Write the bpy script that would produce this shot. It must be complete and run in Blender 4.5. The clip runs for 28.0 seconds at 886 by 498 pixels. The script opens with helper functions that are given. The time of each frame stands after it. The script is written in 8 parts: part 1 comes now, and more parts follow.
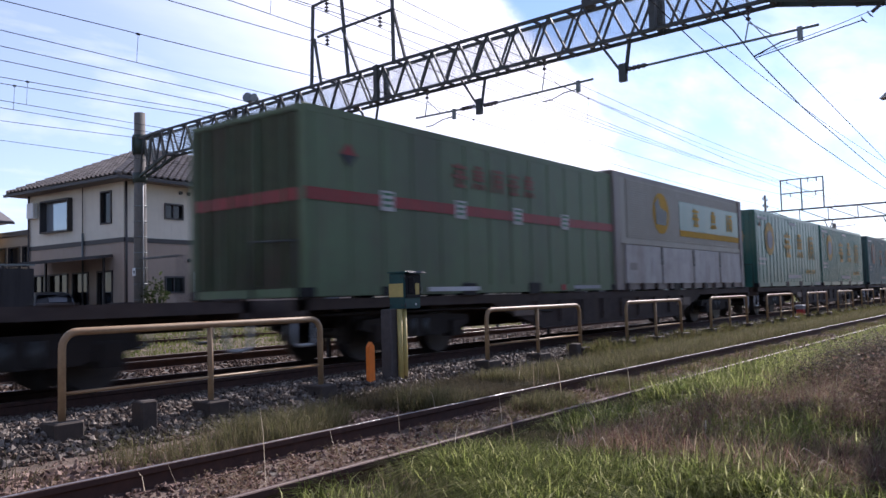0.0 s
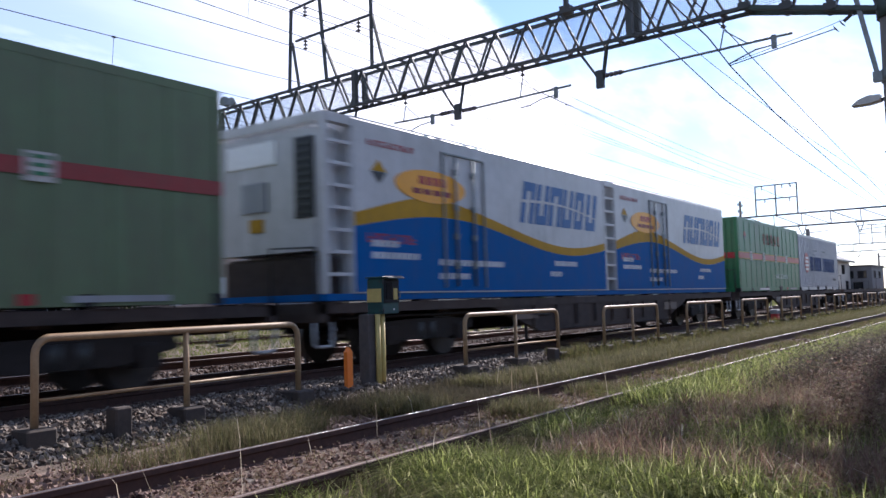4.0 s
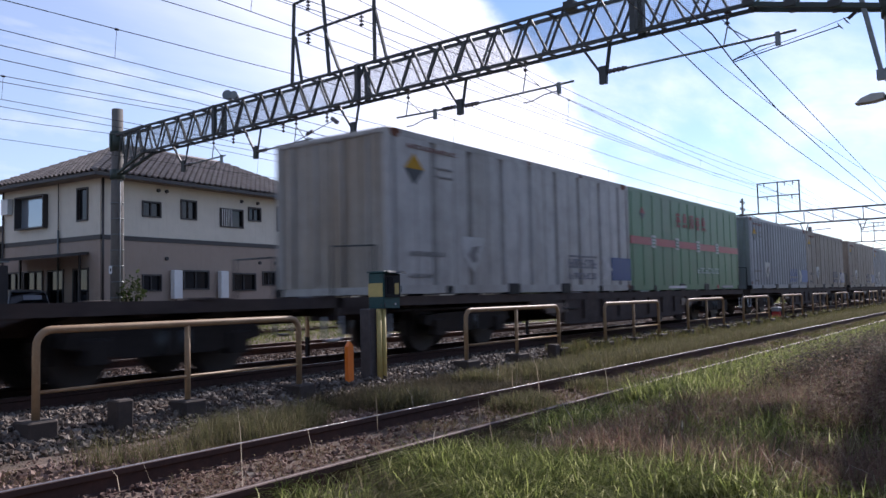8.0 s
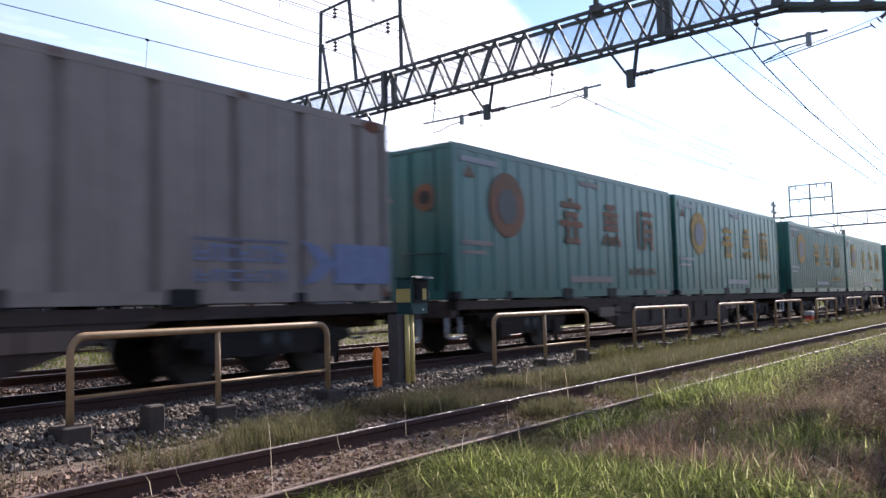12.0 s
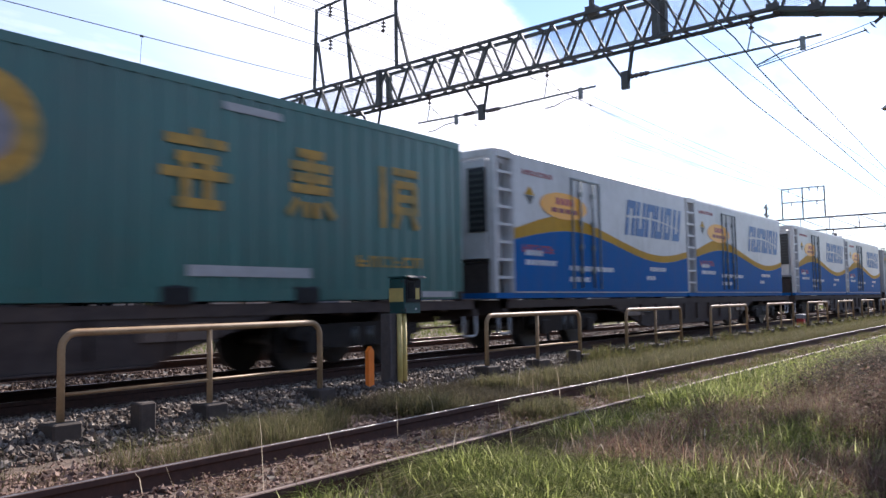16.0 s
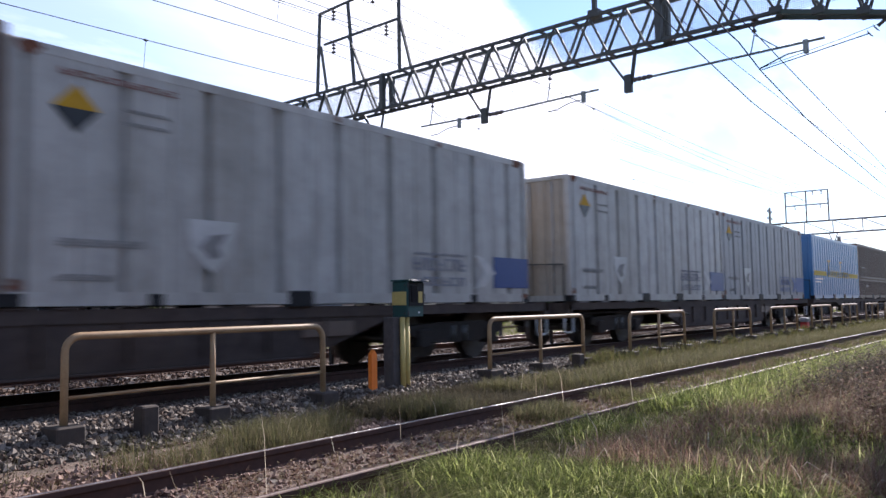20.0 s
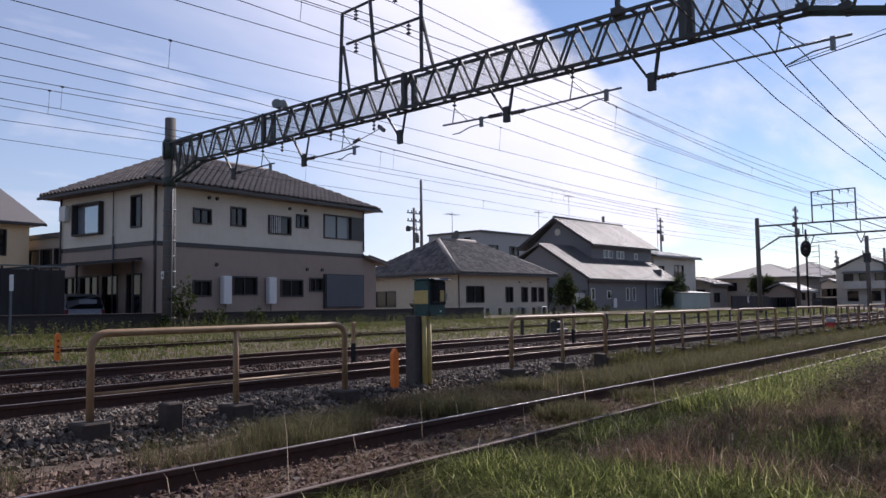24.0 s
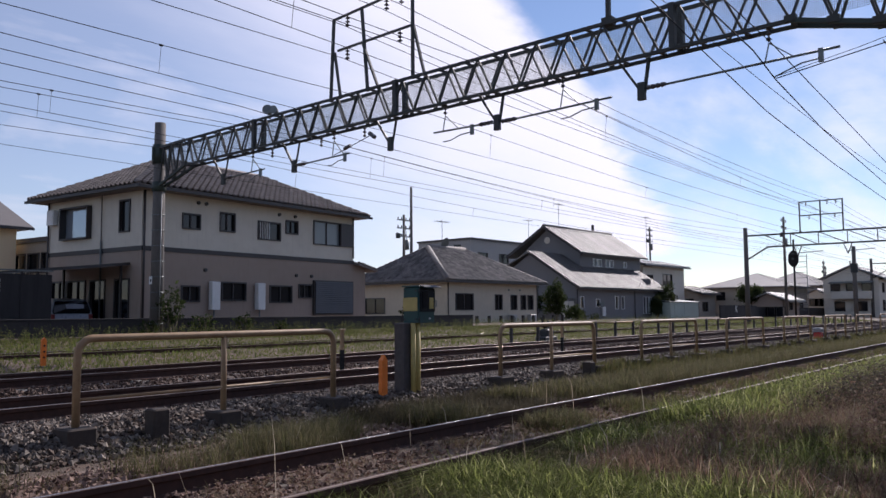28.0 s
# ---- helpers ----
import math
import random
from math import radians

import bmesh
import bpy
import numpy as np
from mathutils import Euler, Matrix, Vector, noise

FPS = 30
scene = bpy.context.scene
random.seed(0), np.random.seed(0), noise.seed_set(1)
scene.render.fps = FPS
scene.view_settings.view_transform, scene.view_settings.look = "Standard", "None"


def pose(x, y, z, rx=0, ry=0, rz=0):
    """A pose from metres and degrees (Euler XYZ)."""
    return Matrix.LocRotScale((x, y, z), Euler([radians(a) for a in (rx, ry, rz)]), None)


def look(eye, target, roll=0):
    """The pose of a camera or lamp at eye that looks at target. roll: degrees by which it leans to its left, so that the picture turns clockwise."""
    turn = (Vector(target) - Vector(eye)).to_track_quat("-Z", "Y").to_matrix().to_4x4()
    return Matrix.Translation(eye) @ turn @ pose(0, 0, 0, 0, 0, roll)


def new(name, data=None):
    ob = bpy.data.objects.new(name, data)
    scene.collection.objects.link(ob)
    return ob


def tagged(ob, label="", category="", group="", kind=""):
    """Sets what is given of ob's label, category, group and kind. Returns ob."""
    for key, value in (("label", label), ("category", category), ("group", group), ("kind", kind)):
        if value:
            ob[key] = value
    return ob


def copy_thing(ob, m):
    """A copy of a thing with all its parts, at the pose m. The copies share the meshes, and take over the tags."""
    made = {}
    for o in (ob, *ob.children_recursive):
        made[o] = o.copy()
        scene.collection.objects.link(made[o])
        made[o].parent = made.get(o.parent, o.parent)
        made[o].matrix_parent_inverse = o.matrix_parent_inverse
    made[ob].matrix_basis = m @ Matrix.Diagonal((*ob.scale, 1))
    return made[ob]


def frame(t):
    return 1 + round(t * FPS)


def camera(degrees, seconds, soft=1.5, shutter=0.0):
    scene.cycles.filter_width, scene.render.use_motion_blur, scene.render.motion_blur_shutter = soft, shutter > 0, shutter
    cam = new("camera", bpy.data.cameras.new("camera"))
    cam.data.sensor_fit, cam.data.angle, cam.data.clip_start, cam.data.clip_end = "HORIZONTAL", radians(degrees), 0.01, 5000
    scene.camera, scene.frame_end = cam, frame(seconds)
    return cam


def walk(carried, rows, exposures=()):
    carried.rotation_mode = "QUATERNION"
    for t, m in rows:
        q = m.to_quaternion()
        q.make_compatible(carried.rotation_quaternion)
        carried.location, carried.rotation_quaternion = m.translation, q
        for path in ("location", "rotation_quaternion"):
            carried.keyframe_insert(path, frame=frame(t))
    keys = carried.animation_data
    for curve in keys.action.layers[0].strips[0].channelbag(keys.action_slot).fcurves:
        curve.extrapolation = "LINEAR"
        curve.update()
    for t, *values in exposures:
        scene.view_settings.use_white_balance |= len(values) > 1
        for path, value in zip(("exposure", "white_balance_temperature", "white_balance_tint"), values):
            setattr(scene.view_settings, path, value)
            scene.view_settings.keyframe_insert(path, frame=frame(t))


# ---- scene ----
EYE = Vector((0, 0, 0.937))

# stops by which the picture is brightened on the way
EXPO = [(0, 0.7, 6000, 23), (1, 1.03, 6050, 20), (3, 1.02, 5950, 20), (6, 0.5, 5950, 20), (7, 0.28, 5900, 21), (8, 0.5, 5950, 21), (9.5, 1.06, 6200, 19), (13.5, 1.14, 6250, 19), (15, 1.18, 6300, 19), (16.5, 1.07, 6150, 19), (18, 0.97, 6100, 19), (19, 1.04, 6100, 19), (20, 1.08, 6050, 19), (21, 0.95, 6050, 19), (23.5, 0.1, 6150, 22), (28, 0.05, 6150, 22)]
cam = camera(57.8, 28.0, shutter=0.25)
# seconds, heading clockwise from +y, tilt up, lean
PATH = [
    (0, 52.91, 3.46, -1.64),
    (0.5, 53.21, 3.57, -1.49),
    (1, 53.44, 3.88, -1.72),
    (1.5, 53.76, 4.05, -1.83),
    (2, 54.09, 4.10, -1.65),
    (2.5, 54.36, 4.10, -1.72),
    (3, 54.57, 4.11, -1.81),
    (3.5, 54.67, 4.02, -1.72),
    (5.5, 53.48, 2.98, -1.80),
    (6, 53.83, 2.98, -1.82),
    (6.5, 54.13, 3.03, -1.85),
    (7, 54.40, 3.05, -1.71),
    (7.5, 54.54, 3.22, -1.54),
    (8, 54.35, 3.43, -1.27),
    (8.5, 53.66, 3.57, -0.93),
    (9, 53.16, 3.63, -0.85),
    (9.5, 52.78, 3.65, -0.82),
    (10, 52.54, 3.59, -1.17),
    (10.5, 52.35, 3.60, -1.34),
    (11, 52.30, 3.71, -1.68),
    (11.5, 52.38, 3.82, -1.83),
    (12, 52.40, 3.86, -1.49),
    (12.5, 52.27, 3.80, -1.31),
    (14.5, 52.38, 3.65, -0.58),
    (15, 52.59, 3.76, -0.53),
    (15.5, 52.75, 3.82, -0.78),
    (16, 52.87, 3.83, -0.97),
    (16.5, 52.96, 3.91, -0.68),
    (17, 53.01, 4.02, -0.45),
    (17.5, 53.03, 4.13, -0.25),
    (18, 53.07, 4.21, -0.17),
    (18.5, 53.12, 4.33, -0.43),
    (19, 53.02, 4.34, -0.93),
    (19.5, 52.82, 4.19, -1.10),
    (20, 52.66, 4.08, -0.97),
    (20.5, 52.56, 4.06, -0.83),
    (21, 52.47, 4.06, -0.84),
    (21.5, 52.33, 4.01, -1.04),
    (23.5, 51.31, 3.97, -0.84),
    (24, 51.10, 4.02, -0.77),
    (24.5, 51.23, 4.32, -0.93),
    (25, 51.53, 4.63, -1.08),
    (25.5, 51.79, 4.92, -1.02),
    (26, 51.98, 5.04, -0.96),
    (26.5, 52.10, 4.95, -0.81),
    (27, 52.03, 4.77, -0.60),
    (27.5, 51.94, 4.60, -0.45),
    (28, 51.84, 4.53, -0.38),
]


def aim(heading, tilt, lean):
    h, p = radians(heading), radians(tilt)
    way = Vector((math.sin(h) * math.cos(p), math.cos(h) * math.cos(p), math.sin(p)))
    return look(EYE, EYE + way * 10, lean)


walk(cam, [(t, aim(h, p, r)) for t, h, p, r in PATH], exposures=EXPO)

# ---- light ----
SUN_HEADING, SUN_HEIGHT = 86.0, 36.5


def make_world():
    w = bpy.data.worlds.new("sky")
    scene.world = w
    w.use_nodes = True
    nt = w.node_tree
    n = nt.nodes
    n.clear()
    out, bg = n.new("ShaderNodeOutputWorld"), n.new("ShaderNodeBackground")
    sky = n.new("ShaderNodeTexSky")
    sky.sky_type, sky.sun_disc = "NISHITA", False
    sky.sun_elevation, sky.sun_rotation = radians(SUN_HEIGHT), radians(SUN_HEADING)
    sky.air_density, sky.dust_density, sky.ozone_density = 1.0, 0.12, 2.6
    tc, sep = n.new("ShaderNodeTexCoord"), n.new("ShaderNodeSeparateXYZ")
    nt.links.new(tc.outputs["Generated"], sep.inputs[0])
    up = n.new("ShaderNodeMath"); up.operation = "MAXIMUM"; up.inputs[1].default_value = 0.0
    nt.links.new(sep.outputs["Z"], up.inputs[0])
    add = n.new("ShaderNodeMath"); add.operation = "ADD"; add.inputs[1].default_value = 0.22
    nt.links.new(up.outputs[0], add.inputs[0])
    comb = n.new("ShaderNodeCombineXYZ")
    for axis in ("X", "Y"):
        d = n.new("ShaderNodeMath"); d.operation = "DIVIDE"
        nt.links.new(sep.outputs[axis], d.inputs[0]); nt.links.new(add.outputs[0], d.inputs[1])
        nt.links.new(d.outputs[0], comb.inputs[axis])
    mp = n.new("ShaderNodeMapping")
    mp.inputs["Location"].default_value = CLOUD_SHIFT
    mp.inputs["Rotation"].default_value = (0, 0, radians(CLOUD_TURN))
    mp.inputs["Scale"].default_value = CLOUD_SCALE
    nt.links.new(comb.outputs[0], mp.inputs[0])
    big, fine = n.new("ShaderNodeTexNoise"), n.new("ShaderNodeTexNoise")
    big.inputs["Scale"].default_value, big.inputs["Detail"].default_value, big.inputs["Roughness"].default_value = 0.9, 6, 0.55
    fine.inputs["Scale"].default_value, fine.inputs["Detail"].default_value, fine.inputs["Roughness"].default_value = 2.6, 8, 0.6
    big.inputs["Distortion"].default_value = 0.5
    for t in (big, fine):
        nt.links.new(mp.outputs[0], t.inputs["Vector"])
    mixn = n.new("ShaderNodeMath"); mixn.operation = "MULTIPLY_ADD"; mixn.inputs[1].default_value = 0.35
    nt.links.new(fine.outputs["Fac"], mixn.inputs[0]); nt.links.new(big.outputs["Fac"], mixn.inputs[2])
    def math_node(op, x, y=None):
        m = n.new("ShaderNodeMath"); m.operation = op
        for k, v in enumerate((x, y)):
            if v is None:
                continue
            if isinstance(v, (int, float)):
                m.inputs[k].default_value = v
            else:
                nt.links.new(v, m.inputs[k])
        return m.outputs[0]

    def span(v, a, b, lo=0.0, hi=1.0):
        m = n.new("ShaderNodeMapRange"); m.interpolation_type = "SMOOTHSTEP"
        for k, w in zip(("From Min", "From Max", "To Min", "To Max"), (a, b, lo, hi)):
            m.inputs[k].default_value = w
        nt.links.new(v, m.inputs["Value"])
        return m.outputs[0]

    def along(axis):
        d = n.new("ShaderNodeVectorMath"); d.operation = "DOT_PRODUCT"
        d.inputs[1].default_value = axis
        nt.links.new(tc.outputs["Generated"], d.inputs[0])
        return d.outputs["Value"]

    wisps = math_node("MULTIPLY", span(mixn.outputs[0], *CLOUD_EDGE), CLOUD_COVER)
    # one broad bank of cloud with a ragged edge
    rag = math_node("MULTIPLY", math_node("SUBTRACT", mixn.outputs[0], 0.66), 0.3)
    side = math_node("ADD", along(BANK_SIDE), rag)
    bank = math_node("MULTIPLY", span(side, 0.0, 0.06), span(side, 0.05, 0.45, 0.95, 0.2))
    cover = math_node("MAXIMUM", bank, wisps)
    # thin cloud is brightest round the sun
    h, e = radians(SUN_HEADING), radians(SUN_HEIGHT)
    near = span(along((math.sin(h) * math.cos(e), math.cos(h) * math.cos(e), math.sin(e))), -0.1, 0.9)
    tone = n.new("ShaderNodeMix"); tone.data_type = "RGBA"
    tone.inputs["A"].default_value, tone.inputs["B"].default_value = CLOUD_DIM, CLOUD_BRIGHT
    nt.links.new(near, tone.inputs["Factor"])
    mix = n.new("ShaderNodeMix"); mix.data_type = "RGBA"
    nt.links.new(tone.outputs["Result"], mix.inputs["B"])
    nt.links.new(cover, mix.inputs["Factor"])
    nt.links.new(sky.outputs[0], mix.inputs["A"])
    nt.links.new(mix.outputs["Result"], bg.inputs["Color"])
    bg.inputs["Strength"].default_value = SKY_STRENGTH
    nt.links.new(bg.outputs[0], out.inputs[0])


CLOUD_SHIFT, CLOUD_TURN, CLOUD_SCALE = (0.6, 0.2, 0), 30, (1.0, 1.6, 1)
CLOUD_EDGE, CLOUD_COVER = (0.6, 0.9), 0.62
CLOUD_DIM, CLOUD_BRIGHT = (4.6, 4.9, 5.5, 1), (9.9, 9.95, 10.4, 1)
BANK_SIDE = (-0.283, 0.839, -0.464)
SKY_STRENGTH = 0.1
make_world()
sun = new("sun", bpy.data.lights.new("sun", "SUN"))
sun.data.energy, sun.data.angle, sun.data.color = 4.6, radians(0.55), (1.0, 0.94, 0.84)
_h, _e = radians(SUN_HEADING), radians(SUN_HEIGHT)
sun.matrix_world = look(Vector((math.sin(_h) * math.cos(_e), math.cos(_h) * math.cos(_e), math.sin(_e))) * 100, (0, 0, 0))


# ---- materials ----
def mat(name, c, rough=0.6, metal=0.0, var=0.25, scale=6.0, c2=None, big=0.6, amount=0.35, bump=0.15, stretch=(1, 1, 1), rand=0.0, spec=0.5, dist=0.01, grime=0.0, island=0.0):
    """Noise at two scales between the colour, its darker and lighter tones and a stain colour c2."""
    m = bpy.data.materials.new(name)
    m.use_nodes = True
    nt = m.node_tree
    n, l = nt.nodes, nt.links
    b = n["Principled BSDF"]
    b.inputs["Metallic"].default_value = metal
    b.inputs["Specular IOR Level"].default_value = spec
    tc, mp = n.new("ShaderNodeTexCoord"), n.new("ShaderNodeMapping")
    mp.inputs["Scale"].default_value = stretch
    l.new(tc.outputs["Object"], mp.inputs[0])
    fine, wide = n.new("ShaderNodeTexNoise"), n.new("ShaderNodeTexNoise")
    fine.inputs["Scale"].default_value, fine.inputs["Detail"].default_value, fine.inputs["Roughness"].default_value = scale, 6, 0.65
    wide.inputs["Scale"].default_value, wide.inputs["Detail"].default_value = big, 4
    for t in (fine, wide):
        l.new(mp.outputs[0], t.inputs["Vector"])
    r1 = n.new("ShaderNodeValToRGB")
    r1.color_ramp.elements[0].position, r1.color_ramp.elements[1].position = 0.3, 0.7
    r1.color_ramp.elements[0].color = (*[v * (1 - var) for v in c], 1)
    r1.color_ramp.elements[1].color = (*[min(1, v * (1 + var)) for v in c], 1)
    l.new(fine.outputs["Fac"], r1.inputs[0])
    r2 = n.new("ShaderNodeValToRGB")
    r2.color_ramp.elements[0].position, r2.color_ramp.elements[1].position = 0.45, 0.72
    r2.color_ramp.elements[0].color, r2.color_ramp.elements[1].color = (0, 0, 0, 1), (amount, amount, amount, 1)
    l.new(wide.outputs["Fac"], r2.inputs[0])
    mix = n.new("ShaderNodeMix"); mix.data_type = "RGBA"
    l.new(r2.outputs[0], mix.inputs["Factor"]); l.new(r1.outputs[0], mix.inputs["A"])
    mix.inputs["B"].default_value = (*(c2 or [v * 0.6 for v in c]), 1)
    last = mix.outputs["Result"]
    if grime:
        # blotches of road film and rust streaks
        blot, drip, dm = n.new("ShaderNodeTexNoise"), n.new("ShaderNodeTexNoise"), n.new("ShaderNodeMapping")
        blot.inputs["Scale"].default_value, blot.inputs["Detail"].default_value, blot.inputs["Roughness"].default_value = 2.2, 8, 0.7
        drip.inputs["Scale"].default_value, drip.inputs["Detail"].default_value = 9.0, 5
        dm.inputs["Scale"].default_value = (1, 1, 0.06)
        l.new(tc.outputs["Object"], blot.inputs["Vector"]); l.new(tc.outputs["Object"], dm.inputs[0]); l.new(dm.outputs[0], drip.inputs["Vector"])
        for tex, lo, hi, tone in ((blot, 0.42, 0.75, (0.09, 0.075, 0.06, 1)), (drip, 0.55, 0.72, (0.1, 0.07, 0.05, 1))):
            r3, mx = n.new("ShaderNodeMapRange"), n.new("ShaderNodeMix")
            mx.data_type = "RGBA"
            for k, w in zip(("From Min", "From Max", "To Min", "To Max"), (lo, hi, 0.0, grime)):
                r3.inputs[k].default_value = w
            l.new(tex.outputs["Fac"], r3.inputs["Value"]); l.new(r3.outputs[0], mx.inputs["Factor"]); l.new(last, mx.inputs["A"])
            mx.inputs["B"].default_value = tone
            last = mx.outputs["Result"]
    if island:
        # each loose piece a little lighter or darker
        ge, h2, m2 = n.new("ShaderNodeNewGeometry"), n.new("ShaderNodeHueSaturation"), n.new("ShaderNodeMapRange")
        m2.inputs["To Min"].default_value, m2.inputs["To Max"].default_value = 1 - island, 1 + island
        l.new(ge.outputs["Random Per Island"], m2.inputs[0]); l.new(m2.outputs[0], h2.inputs["Value"]); l.new(last, h2.inputs["Color"])
        last = h2.outputs[0]
    if rand:
        oi, hs = n.new("ShaderNodeObjectInfo"), n.new("ShaderNodeHueSaturation")
        mr = n.new("ShaderNodeMapRange"); mr.inputs["To Min"].default_value, mr.inputs["To Max"].default_value = 1 - rand, 1 + rand
        l.new(oi.outputs["Random"], mr.inputs[0]); l.new(mr.outputs[0], hs.inputs["Value"]); l.new(last, hs.inputs["Color"])
        last = hs.outputs[0]
    l.new(last, b.inputs["Base Color"])
    rr = n.new("ShaderNodeMapRange")
    rr.inputs["To Min"].default_value, rr.inputs["To Max"].default_value = max(0.03, rough - 0.12), min(1, rough + 0.12)
    l.new(fine.outputs["Fac"], rr.inputs[0]); l.new(rr.outputs[0], b.inputs["Roughness"])
    if bump:
        bp = n.new("ShaderNodeBump")
        bp.inputs["Strength"].default_value, bp.inputs["Distance"].default_value = bump, dist
        l.new(fine.outputs["Fac"], bp.inputs["Height"]); l.new(bp.outputs[0], b.inputs["Normal"])
    return m


